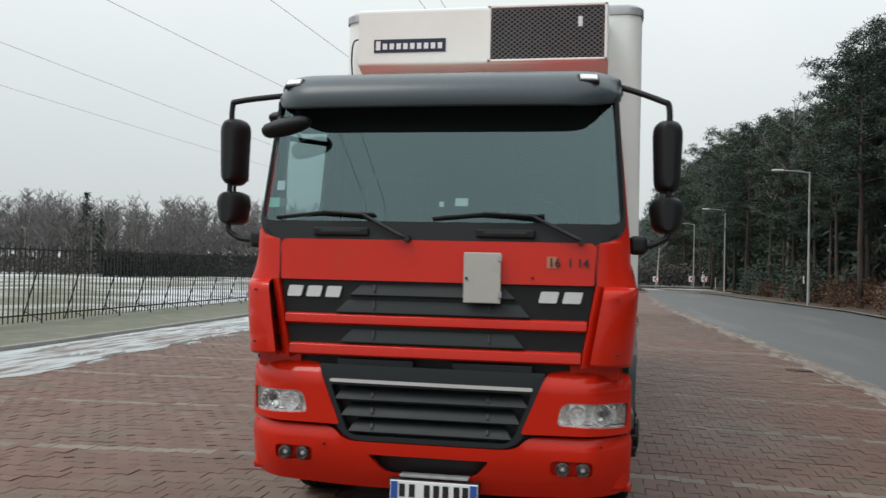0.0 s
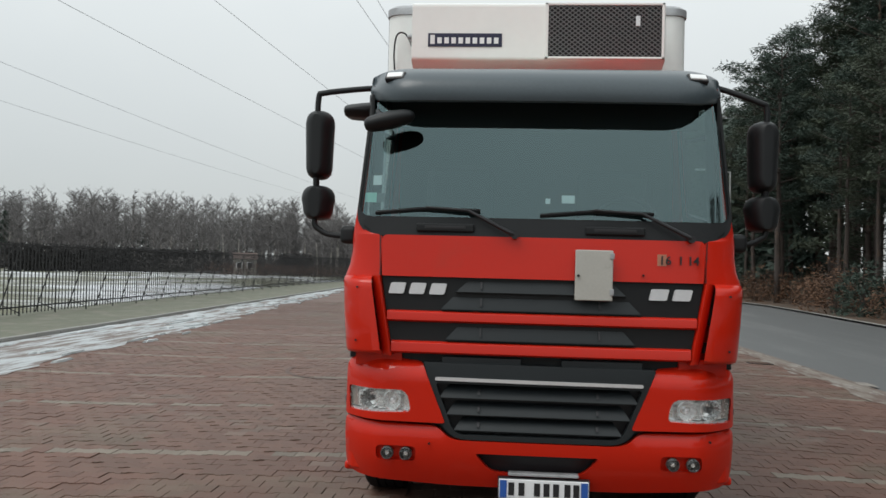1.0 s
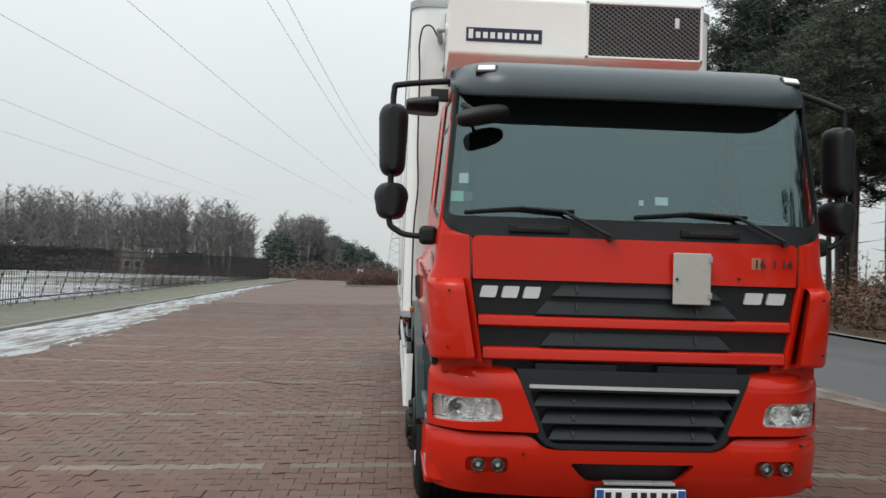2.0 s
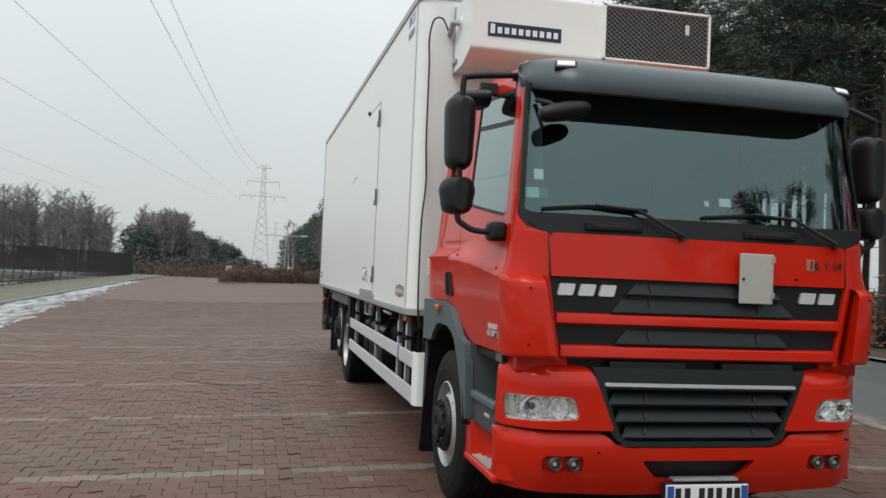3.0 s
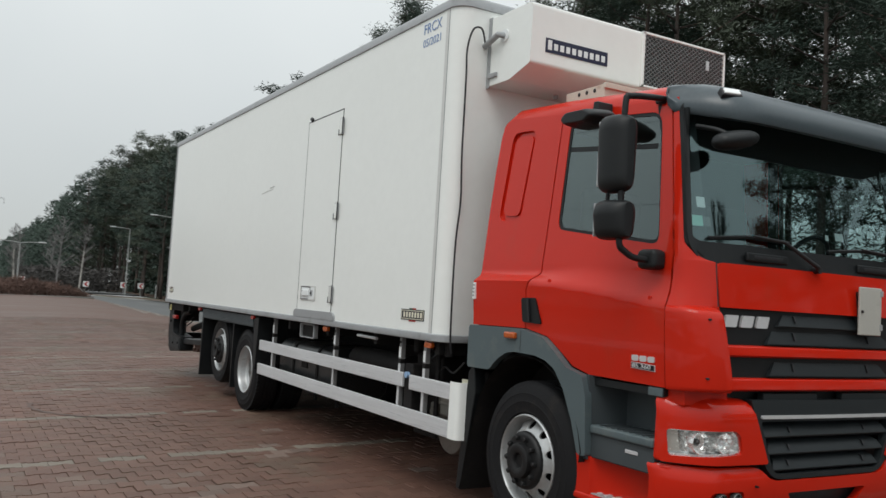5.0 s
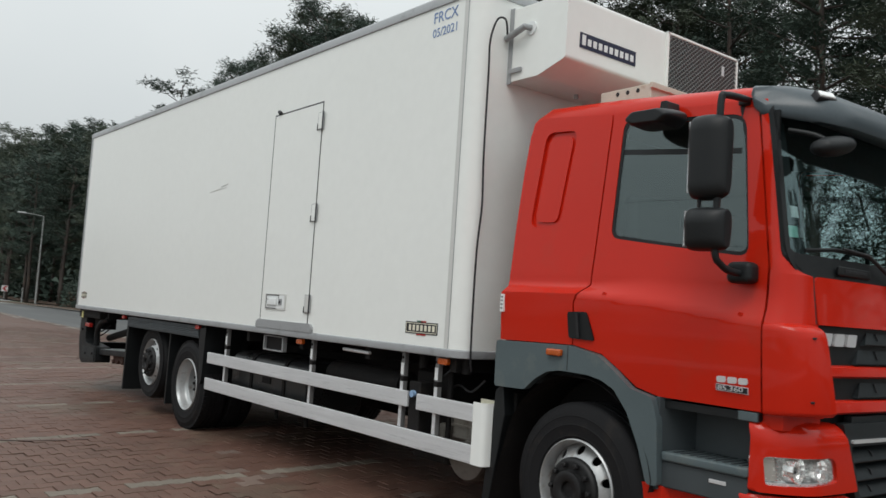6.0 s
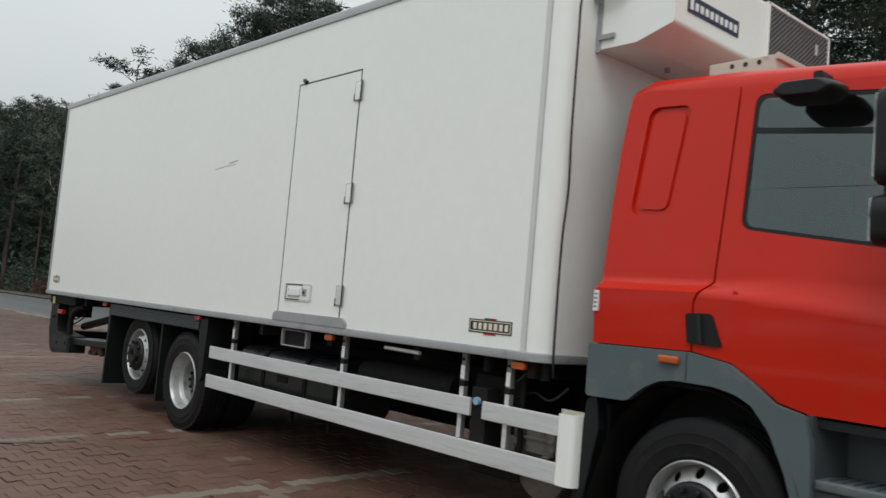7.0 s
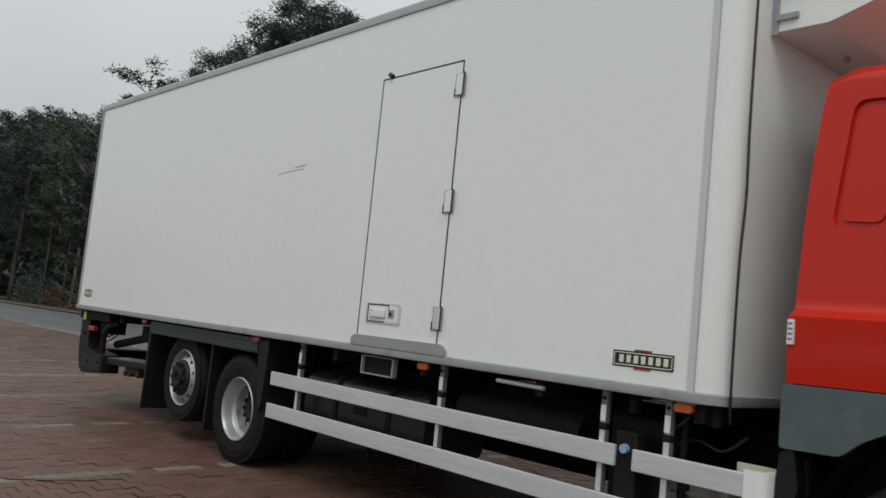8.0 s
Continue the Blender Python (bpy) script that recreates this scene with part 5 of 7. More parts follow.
# chassis
for s in (-1, 1):
    part("chassis_rail", prism([(0.4, 0.70), (0.4, 1.0), (11.68, 1.0), (11.68, 0.78), (2.0, 0.70)], "x", *sorted((s * 0.36, s * 0.43))), CHASSIS, truck)
for y, z in ((1.36, 0.476), (7.30, 0.452), (8.61, 0.605)):
    part("axle", tube([(-1.0, y, z), (1.0, y, z)], 0.075, 12), CHASSIS, truck)
part("engine_block", box(-0.35, 0.35, 0.5, 1.9, 0.5, 1.15, 0.05), CHASSIS, truck)
for y in (2.5, 3.6, 4.7, 5.8, 6.9, 8.1, 9.2, 10.4, 11.4):
    part("cross_member", box(-1.23, 1.23, y - 0.03, y + 0.03, 1.06, 1.165), CHASSIS, truck)
tank = part("fuel_tank", prism(rounded([(-1.12, 0.42), (-0.50, 0.42), (-0.50, 0.93), (-1.12, 0.93)], 0.14, 5), "y", 4.75, 6.35, 0.01, 1), TANKBLACK, truck, "black side tank with straps")
for y in (5.15, 5.85):
    part("tank_strap", prism(rounded([(-1.13, 0.41), (-0.49, 0.41), (-0.49, 0.94), (-1.13, 0.94)], 0.14, 5), "y", y, y + 0.05), CHASSIS, tank)
part("tank_label", box(-1.128, -1.12, 5.45, 5.62, 0.66, 0.72), CHASSIS, tank)
for y in (5.0, 5.6):
    part("drain_tap", tube([(-0.95, y, 0.44), (-0.95, y, 0.30)], 0.02, 8), CHASSIS, tank)
part("battery_box", box(-1.02, -0.5, 2.75, 3.2, 0.35, 1.02, 0.02), CHASSIS, truck)
part("air_tank", tube([(-1.075, 2.49, 0.505), (-1.05, 2.49, 0.505), (-0.5, 2.49, 0.505)], [0.20, 0.215, 0.215], 28), TANKGREY, truck, "worn grey air tank")
casting = mat("dirty_grey_casting", (0.17, 0.16, 0.14), 0.6, metal=0.2, var=0.2, scale=5, fine=50, bump=0.08, second=(0.10, 0.085, 0.07), amount=0.45)
dryer = part("air_dryer", box(-1.115, -0.92, 2.375, 2.605, 0.585, 0.775, 0.012), casting, truck, "dirty grey metal air dryer box")
part("dryer_ledge", box(-1.125, -1.115, 2.37, 2.61, 0.672, 0.690, 0.003), casting, dryer)
part("dryer_foot", box(-1.12, -1.08, 2.40, 2.46, 0.535, 0.59, 0.006), casting, dryer)
valve = part("brake_valve", box(-1.10, -0.95, 2.665, 2.785, 0.535, 0.665, 0.015), casting, truck, "small grey brake valve")
part("valve_cap", tube([(-1.118, 2.72, 0.595), (-1.10, 2.72, 0.595)], 0.032, 14), casting, valve)
part("valve_neck", box(-1.06, -0.98, 2.69, 2.76, 0.665, 0.73, 0.01), casting, valve)
part("down_pipe", tube([(-1.13, 2.635, 1.14), (-1.13, 2.64, 0.80), (-1.13, 2.635, 0.40)], 0.020, 10), CHASSIS, truck, "black vertical pipe")
for pts in ([(-1.15, 2.60, 1.08), (-1.18, 2.66, 1.02), (-1.15, 2.72, 1.05), (-1.10, 2.80, 0.98)], [(-1.10, 2.30, 1.02), (-1.12, 2.42, 0.93), (-1.10, 2.58, 0.96), (-1.05, 2.76, 0.90)]):
    part("brake_hose", tube(smooth_path(pts), 0.008, 6), INK, truck)
part("spare_tank", tube([(-0.95, 3.4, 0.86), (-0.95, 4.5, 0.86)], 0.12, 18), CHASSIS, truck)
part("silencer", tube([(0.6, 2.6, 0.6), (0.6, 3.6, 0.6)], 0.28, 20), CHASSIS, truck)
part("far_tank", box(0.5, 1.15, 3.8, 6.6, 0.31, 0.95, 0.06), CHASSIS, truck)

# side guard: planks, posts, end plate
part("guard_plank", box(-1.262, -1.236, 2.985, 6.71, 0.757, 0.874, 0.006), ALU, truck, "brushed aluminium side guard plank")
for k, (y0, y1, z0, z1) in enumerate(((2.225, 6.73, 0.472, 0.597), (2.225, 2.87, 0.752, 0.868))):
    part("guard_plank", box(-1.262, -1.236, y0, y1, z0, z1, 0.006), ALU, truck, "brushed aluminium side guard plank")
for y in (6.30, 4.49, 3.10, 2.68):
    # darker body colour carries the shade of the post's sides, pale strips its front
    post = part("guard_post", box(-1.234, -1.196, y - 0.021, y + 0.019, 0.48, 1.16, 0.003), POSTGREY, truck, "aluminium guard post")
    part("post_face", box(-1.239, -1.234, y - 0.020, y + 0.014, 0.60, 0.755), ALU, post)
    part("post_face", box(-1.239, -1.234, y - 0.020, y + 0.014, 0.868, 0.935), ALU, post)
    part("post_tag", box(-1.239, -1.234, y - 0.018, y + 0.016, 0.985, 1.075, 0.001), STICKER, post, "white reflector tag")
    part("post_clamp", box(-1.241, -1.196, y - 0.024, y + 0.022, 0.937, 0.975, 0.004), CHASSIS, post)
    part("post_bolt", tube([(-1.242, y - 0.002, 1.115), (-1.234, y - 0.002, 1.115)], 0.011, 8), CHASSIS, post)
path = [(-1.262, 2.222), (-1.262, 2.15), (-1.254, 2.122), (-1.232, 2.106), (-1.19, 2.10), (-1.13, 2.105), (-1.085, 2.125), (-1.065, 2.165)]
inner_path = [(-1.074, 2.168), (-1.091, 2.133), (-1.132, 2.114), (-1.19, 2.109), (-1.228, 2.114), (-1.246, 2.127), (-1.253, 2.152), (-1.253, 2.222)]
part("guard_end", prism(path + inner_path, "z", 0.472, 0.888), WHITE, truck, "white curved side guard end")
lip = [(-1.226, 2.1175), (-1.19, 2.1125), (-1.134, 2.1175), (-1.097, 2.1355), (-1.08, 2.168), (-1.075, 2.36), (-1.06, 2.36), (-1.062, 2.166), (-1.086, 2.128), (-1.132, 2.110), (-1.19, 2.1065), (-1.226, 2.1125)]
part("guard_end_lip", prism(lip, "z", 0.815, 0.8905), IVORYP, truck, "ivory inner lip of guard end")
part("gap_buckle", tube([(-1.262, 2.93, 0.86), (-1.22, 2.93, 0.86)], 0.026, 12), PALEBLUE, truck, "small pale blue buckle")
part("gap_plate", box(-1.235, -1.1, 2.86, 3.0, 0.45, 0.95, 0.01), CHASSIS, truck)
for y in (2.57, 4.66, 7.02, 9.6):
    part("side_marker", prism(rounded([(y - 0.055, 1.105), (y + 0.055, 1.105), (y + 0.055, 1.15), (y - 0.055, 1.15)], 0.018, 3), "x", -1.278, -1.245, 0.006, 2), ORANGE if y < 6 else REDLENS, truck, "amber side marker lamp" if y < 6 else "red side marker lamp")
bm = bmesh.new()
for a in ((5.02, 5.42, 1.0, 1.012), (5.02, 5.42, 1.135, 1.147), (5.02, 5.038, 1.0, 1.147), (5.402, 5.42, 1.0, 1.147)):
    add_box(bm, -1.25, -1.20, *a, 0.004, 1)
stepf = part("folding_step", bm, ALUDULL, truck, "folded aluminium step under door")
part("folding_step_tread", box(-1.22, -1.20, 5.03, 5.41, 1.01, 1.14), CHASSIS, stepf)
part("lock_bar", tube([(-1.24, 3.55, 1.11), (-1.24, 3.95, 1.115)], 0.014, 8), ALU, truck)
for y in (2.45, 2.95):
    part("air_coupling", tube([(-1.15, y, 1.16), (-1.15, y, 1.05)], 0.035, 10), CHASSIS, truck)
part("cab_tilt_box", box(-1.10, -0.85, 1.98, 2.14, 0.78, 0.98, 0.02), CHASSIS, truck)

label_plate = part("cab_label", box(-1.204, -1.185, 2.048, 2.080, 1.505, 1.625, 0.002), STICKER, truck, "small white label on the cab edge")
for zb in (1.525, 1.55, 1.575, 1.60):
    part("label_bar", box(-1.2055, -1.204, 2.053, 2.075, zb, zb + 0.010), POSTGREY, label_plate)

# rear axle guards
strake = part("wheel_strake", box(-1.26, -1.20, 6.97, 9.43, 1.01, 1.14, 0.00), STEPM, truck, "dark ribbed panel above rear wheels")
for k in range(5):
    part("strake_rib", prism([(-1.26, 1.02 + k * 0.02), (-1.27, 1.03 + k * 0.02), (-1.26, 1.04 + k * 0.02)], "y", 6.99, 9.41), STEPM, strake)
part("rear_mud_flap", prism([(9.41, 1.02), (9.43, 1.12), (9.47, 1.12), (9.48, 0.17), (9.45, 0.17)], "x", -1.25, -0.70), BLACK, truck, "long black mud flap")
part("mid_mud_flap", prism([(7.93, 1.02), (7.97, 1.02), (7.98, 0.16), (7.95, 0.16)], "x", -1.22, -0.70), BLACK, truck)
part("front_wing", prism(rounded([(6.83, 0.55), (6.87, 0.50), (6.91, 0.60), (6.97, 0.98), (7.03, 1.12), (6.80, 1.13)], 0.02, 2), "x", -1.26, -0.75), BLACK, truck, "dark wing ahead of the drive wheel")
# added dark sheet that stands in for the shade above the bogie
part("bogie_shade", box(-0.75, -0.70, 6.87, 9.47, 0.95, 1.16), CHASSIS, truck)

# tail lift and rear lamps
lift = part("tail_lift_arm", prism(rounded([(11.49, 1.08), (11.79, 1.08), (11.80, 0.66), (11.70, 0.40), (11.57, 0.34), (10.87, 0.40), (10.89, 0.62), (11.43, 0.66), (11.47, 0.72)], 0.04, 3), "x", -1.22, -1.00, 0.01), BLACK, truck, "black folded tail lift arm")
part("arm_cap", box(-1.23, -1.22, 10.93, 11.61, 0.42, 0.60, 0.00), GRILLE, lift)
for y_, z_ in ((11.02, 0.52), (11.37, 0.50), (11.62, 0.85)):
    part("arm_bolt", tube([(-1.24, y_, z_), (-1.22, y_, z_)], 0.02, 8), CHASSIS, lift)
for k, (ya, za, yb, zb) in enumerate(((11.39, 1.04, 11.05, 0.88), (11.27, 1.06, 11.0, 0.95))):
    part("lift_cable", tube(smooth_path([(-1.08 + 0.03 * k, ya, za), (-1.10, (ya + yb) / 2, min(za, zb) - 0.10), (-1.00, yb, zb)]), 0.01, 6), INK, lift)
part("valve_block", box(-1.15, -0.90, 11.05, 11.29, 0.88, 1.05, 0.01), CHASSIS, truck)
hook = part("tow_hook", prism(rounded([(10.44, 0.56), (10.02, 0.57), (9.98, 0.47), (10.06, 0.43), (10.16, 0.50), (10.26, 0.43), (10.40, 0.43)], 0.02, 2), "x", -1.10, -1.02, 0.01), RUST, truck, "rusty bracket under the lift beam")
part("hook_pin", tube([(-1.13, 10.36, 0.46), (-0.98, 10.36, 0.46)], 0.03, 10), RUST, hook)
part("lift_lamp", box(-1.24, -1.18, 11.27, 11.47, 0.90, 0.96, 0.01), REDLENS, lift)
part("lift_hose", tube(smooth_path([(-1.12, 10.72, 1.04), (-1.15, 10.92, 1.00), (-1.16, 11.09, 0.85), (-1.14, 11.13, 0.60)]), 0.04, 8), BLACK, lift)
part("lift_beam", prism([(9.52, 0.58), (11.17, 0.50), (11.17, 0.58), (9.52, 0.66)], "x", -1.17, -0.75, 0.01), BLACK, truck, "black tail lift beam")
part("beam_plate", prism([(9.57, 0.65), (11.15, 0.59), (11.15, 0.59), (9.57, 0.66)], "x", -1.15, -0.77), ALUDULL, truck, "grey top plate of lift beam")
part("lift_ram", tube([(-0.95, 9.67, 1.00), (-0.95, 11.17, 0.75)], 0.05, 10), CHASSIS, truck)
part("rear_beam", box(-1.20, 1.20, 11.52, 11.72, 0.50, 0.66, 0.02), CHASSIS, truck)
part("rear_frame_box", box(-1.24, -1.00, 10.77, 11.82, 1.04, 1.16, 0.01), CHASSIS, truck)
part("rear_tag", box(-1.25, -1.24, 11.59, 11.67, 1.03, 1.13, 0.00), mat("yellow_label", (0.55, 0.50, 0.20), 0.50), truck)

# box body


def box_ring(z, grow=0.0, slope=0.0, r=0.14):
    x1, y0, y1 = 1.285 + grow, 2.37 - grow, 11.86 + grow
    pts = [(-x1, y1), (-x1, (y0 + y1) / 2), (-x1, y0 + r)]
    pts += [(-x1 + r - r * math.cos(radians(a)), y0 + r - r * math.sin(radians(a))) for a in range(10, 91, 10)]
    pts += [(x1 - r + r * math.sin(radians(a)), y0 + r - r * math.cos(radians(a))) for a in range(0, 90, 10)]
    pts += [(x1, y0 + r), (x1, (y0 + y1) / 2), (x1, y1)]
    return [(x, y, z + slope * (y - 2.37)) for x, y in pts]


SL = 0.0095
body = part("box_body", loft([box_ring(1.205), box_ring(2.4, slope=SL * 0.5), box_ring(3.785, slope=SL)], True, True), WHITE, truck, "white insulated box body")
part("bottom_rail", loft([box_ring(1.160, 0.008), box_ring(1.166, 0.014), box_ring(1.212, 0.014), box_ring(1.22, 0.006)], True, True), ALUDULL, body, "grey aluminium bottom rail")
part("top_rail", loft([box_ring(3.767, 0.004, SL), box_ring(3.771, 0.012, SL), box_ring(3.830, 0.012, SL), box_ring(3.855, -0.012, SL), box_ring(3.870, -0.06, SL)], True, True), ALUDULL, body, "grey aluminium roof edge")
part("corner_seam", box(-1.2885, -1.27, 2.508, 2.552, 1.22, 3.77), SEAM, body, "pale grey corner seam")
part("seam_edge", box(-1.2893, -1.27, 2.505, 2.509, 1.22, 3.77), ALUDULL, body)
part("rear_post", box(-1.292, -1.26, 11.80, 11.87, 1.22, 3.86, 0.004), ALUDULL, body)
part("side_door_gasket", box(-1.2875, -1.27, 4.515, 5.462, 1.28, 3.312), INK, body)
sdoor = part("side_door", box(-1.2895, -1.27, 4.527, 5.446, 1.28, 3.298, 0.001), WHITE, body, "white side door in the box")
part("door_sill", prism(rounded([(4.41, 1.215), (5.51, 1.215), (5.51, 1.275), (5.46, 1.296), (4.46, 1.296), (4.41, 1.268)], [0, 0, 0.02, 0.01, 0.01, 0.02], 3), "x", -1.305, -1.28, 0.002, 1), ALUDULL, body, "grey metal door sill")
for z in (3.055, 2.215, 1.395):
    hinge = part("hinge", box(-1.3005, -1.292, 4.478, 4.578, z - 0.006, z + 0.156, 0.002), ALUDULL, sdoor, "metal door hinge")
    part("hinge_leaf", box(-1.306, -1.300, 4.492, 4.564, z, z + 0.15, 0.003), WHITE if z > 1.5 else SEAM, hinge)
    part("hinge_pin", tube([(-1.307, 4.486, z - 0.012), (-1.307, 4.486, z + 0.162)], 0.005, 8), INK, hinge)
    part("hinge_pin", tube([(-1.307, 4.570, z - 0.012), (-1.307, 4.570, z + 0.05)], 0.004, 8), INK, hinge)
latch = part("latch_plate", panel(rounded([(4.94, 1.395), (5.36, 1.395), (5.36, 1.545), (4.94, 1.545)], 0.02, 3), lambda u, v: Vector((-1.2965, u, v)), (0.006, 0, 0), step=0.2), SEAM, sdoor, "recessed metal door latch")
part("latch_pan", panel(rounded([(4.965, 1.41), (5.335, 1.41), (5.335, 1.53), (4.965, 1.53)], 0.015, 3), lambda u, v: Vector((-1.2975, u, v)), (0.001, 0, 0), step=0.2), STICKER, latch)
# ink strips draw the shadow along the edges of the latch recess
bm = bmesh.new()
for q in ((5.325, 5.335, 1.405, 1.535), (5.08, 5.335, 1.527, 1.537), (5.12, 5.335, 1.403, 1.411), (5.075, 5.082, 1.49, 1.537)):
    add_box(bm, -1.2990, -1.297, *q)
part("latch_painted_shadow", bm, INK, latch)
part("latch_handle", box(-1.312, -1.2985, 5.11, 5.30, 1.435, 1.505, 0.010), STICKER, latch)
part("latch_cup", box(-1.3, -1.298, 5.01, 5.075, 1.44, 1.50, 0.004), ALUDULL, latch)
part("latch_lock", tube([(-1.304, 5.05, 1.47), (-1.298, 5.05, 1.47)], 0.014, 10), INK, latch)
part("latch_lock", tube([(-1.313, 5.27, 1.49), (-1.31, 5.27, 1.49)], 0.006, 8), INK, latch)
part("latch_stay", tube([(-1.296, 5.33, 3.31), (-1.296, 5.37, 3.335)], 0.02, 8), INK, sdoor)
# maker's plaques: plain shapes
for (y0, y1, z0, z1) in ((2.635, 3.025, 1.305, 1.392), (11.38, 11.64, 1.335, 1.42)):
    plq = part("maker_plaque", box(-1.289, -1.284, y0, y1, z0, z1, 0.001), INK, body, "black plaque with ivory lettering and border")
    yc, zc, h = (y0 + y1) / 2, (z0 + z1) / 2, (z1 - z0)
    bm = bmesh.new()
    w = y1 - y0
    for a in ((y0 + 0.008, y1 - 0.008, z1 - 0.013, z1 - 0.008), (y0 + 0.008, y1 - 0.008, z0 + 0.008, z0 + 0.013), (y0 + 0.008, y0 + 0.013, z0 + 0.008, z1 - 0.008), (y1 - 0.013, y1 - 0.008, z0 + 0.008, z1 - 0.008)):
        add_box(bm, -1.2905, -1.289, *a)
    part("plaque_border", bm, IVORY, plq)
    for k in range(7):
        part("plaque_bar", box(-1.2905, -1.289, y0 + w * (0.08 + 0.122 * k), y0 + w * (0.08 + 0.122 * k + 0.075), zc - h * 0.24, zc + h * 0.24, 0.001), IVORY, plq)
    part("plaque_accent", box(-1.289, -1.284, yc - w * 0.14, yc, z1, z1 + h * 0.12), REDLENS, plq)
    part("plaque_accent", box(-1.289, -1.284, yc, yc + w * 0.14, z1, z1 + h * 0.12), GREENINK, plq)
    part("plaque_accent", box(-1.289, -1.284, yc - w * 0.14, yc + w * 0.14, z0 - h * 0.12, z0), REDLENS, plq)
bm = bmesh.new()
add_text(bm, "FRCX", 0.12, pose(-1.287, 2.93, 3.655) @ FACING_X, 0.001)
part("inspection_mark", bm, BLUEINK, body, "pale blue inspection lettering", smooth=False)
bm = bmesh.new()
add_text(bm, "05/2021", 0.095, pose(-1.287, 2.93, 3.545) @ FACING_X, 0.001)
part("inspection_date", bm, BLUEINK, body, "pale blue date lettering", smooth=False)
part("scratch", tube([(-1.286, 6.95, 2.645), (-1.286, 6.72, 2.665), (-1.286, 6.52, 2.672)], 0.0032, 5), SEAM, body)
part("scratch", tube([(-1.286, 6.66, 2.69), (-1.286, 6.48, 2.705)], 0.003, 5), POSTGREY, body)
part("drain_hose", tube(smooth_path([(-1.06, 2.33, 3.50), (-1.12, 2.29, 3.585), (-1.19, 2.30, 3.57), (-1.215, 2.335, 3.42), (-1.205, 2.345, 3.2), (-1.203, 2.345, 2.6), (-1.19, 2.345, 2.25), (-1.212, 2.345, 1.95), (-1.216, 2.345, 1.6), (-1.21, 2.345, 1.2), (-1.19, 2.35, 1.08)], 5), 0.0075, 7), INK, body, "black drain hose on the front wall")

# cooling unit over the cab
unit_prof = rounded([(2.37, 3.700), (1.80, 3.700), (1.80, 3.245), (2.06, 3.165), (2.37, 3.165)], [0.01, 0.03, 0.02, 0.02, 0.0], 3)
unit = part("cooling_unit", prism(unit_prof, "x", -1.0, 1.0, 0.008, 2), WHITE, truck, "white cooling unit above the cab")
part("unit_edge", box(-1.006, -0.995, 2.33, 2.37, 3.150, 3.710), ALUDULL, unit)
part("unit_pipe", tube([(-1.04, 2.36, 3.480), (-1.06, 2.15, 3.520), (-1.0, 2.14, 3.520)], 0.024, 10), ALUDULL, unit, "grey pipe stub")
part("unit_flange", tube([(-1.012, 2.14, 3.520), (-0.99, 2.14, 3.520)], 0.05, 14), STICKER, unit)
part("unit_latch", box(-1.02, -1.0, 2.22, 2.34, 3.220, 3.255, 0.004), ALUDULL, unit)
sign = part("unit_sign", box(-0.868, -0.278, 1.794, 1.802, 3.345, 3.452, 0.001), NAVY, unit, "navy sign with white lettering")
for k in range(10):
    part("sign_block", box(-0.85 + 0.0565 * k, -0.85 + 0.0565 * k + 0.036, 1.7915, 1.794, 3.370 if k else 3.365, 3.418 if k else 3.438, 0.0005), STICKER, sign)
gf = part("unit_grille_back", box(0.085, 0.97, 1.797, 1.803, 3.265, 3.680), INK, unit, "black mesh condenser grille")
bm = bmesh.new()
for a in ((0.06, 0.99, 3.675, 3.695), (0.06, 0.99, 3.250, 3.268), (0.06, 0.086, 3.250, 3.695), (0.968, 0.99, 3.250, 3.695)):
    add_box(bm, a[0], a[1], 1.775, 1.80, a[2], a[3], 0.003, 1)
part("grille_frame", bm, WHITE, gf)
bm = bmesh.new()
for d in (1, -1):
    x = 0.05
    while x < 1.50:
        xa, xb = x - 0.52, x
        za, zb = (3.270, 3.675) if d > 0 else (3.675, 3.270)
        lo, hi = max(0.088, xa), min(0.966, xb)
        if hi - lo > 0.01:
            p = Vector((lo, 0, za + (zb - za) * (lo - xa) / 0.52))
            q = Vector((hi, 0, za + (zb - za) * (hi - xa) / 0.52))
            add_box(bm, 0, (q - p).length, 1.778, 1.791, -0.0022, 0.0022, 0, 1, Matrix.Translation(p) @ Matrix.Rotation(-math.atan2(q.z - p.z, q.x - p.x), 4, "Y"))
        x += 0.046
part("grille_mesh", bm, MESHG, gf)
part("grille_tag", box(0.765, 0.80, 1.775, 1.784, 3.510, 3.590, 0.002), LETTER, gf)
for xs, ys in ((-0.45, 2.2), (0.3, 2.25)):
    part("unit_drain", tube([(xs, ys, 3.170), (xs, ys, 3.135)], 0.018, 10), ALUDULL, unit)

# ---- fence ----
FENCEM = mat("black_fence_steel", (0.013, 0.013, 0.014), 0.55, var=0.2, scale=6, fine=60)
pan_w = 1.9
picket_bm = bmesh.new()
add_box(picket_bm, -0.013, 0.013, -0.011, 0.011, 0.08, 1.97)
add_prism(picket_bm, [(-0.011, 1.97), (0.011, 1.97), (0.0, 2.03)], "y", -0.011, 0.011)
fp = tagged(empty("fence_panel"), "black steel picket fence panel on posts", "fence", group="fence along the verge")
part("post", box(-0.018, 0.018, -0.018, 0.018, 0, 2.0, 0.004, 1), FENCEM, fp)
part("strut", tube([(-0.02, 0, 1.85), (-0.62, 0.05, 0.0)], 0.02, 6), FENCEM, fp, "slanting fence strut")
part("stay", tube([(-0.52, 0.04, 0.30), (-0.03, 0.03, 0.10)], 0.014, 6), FENCEM, fp)
for z in (0.24, 1.90):
    part("rail", box(-0.018, 0.018, 0.0, pan_w, z, z + 0.04), FENCEM, fp)
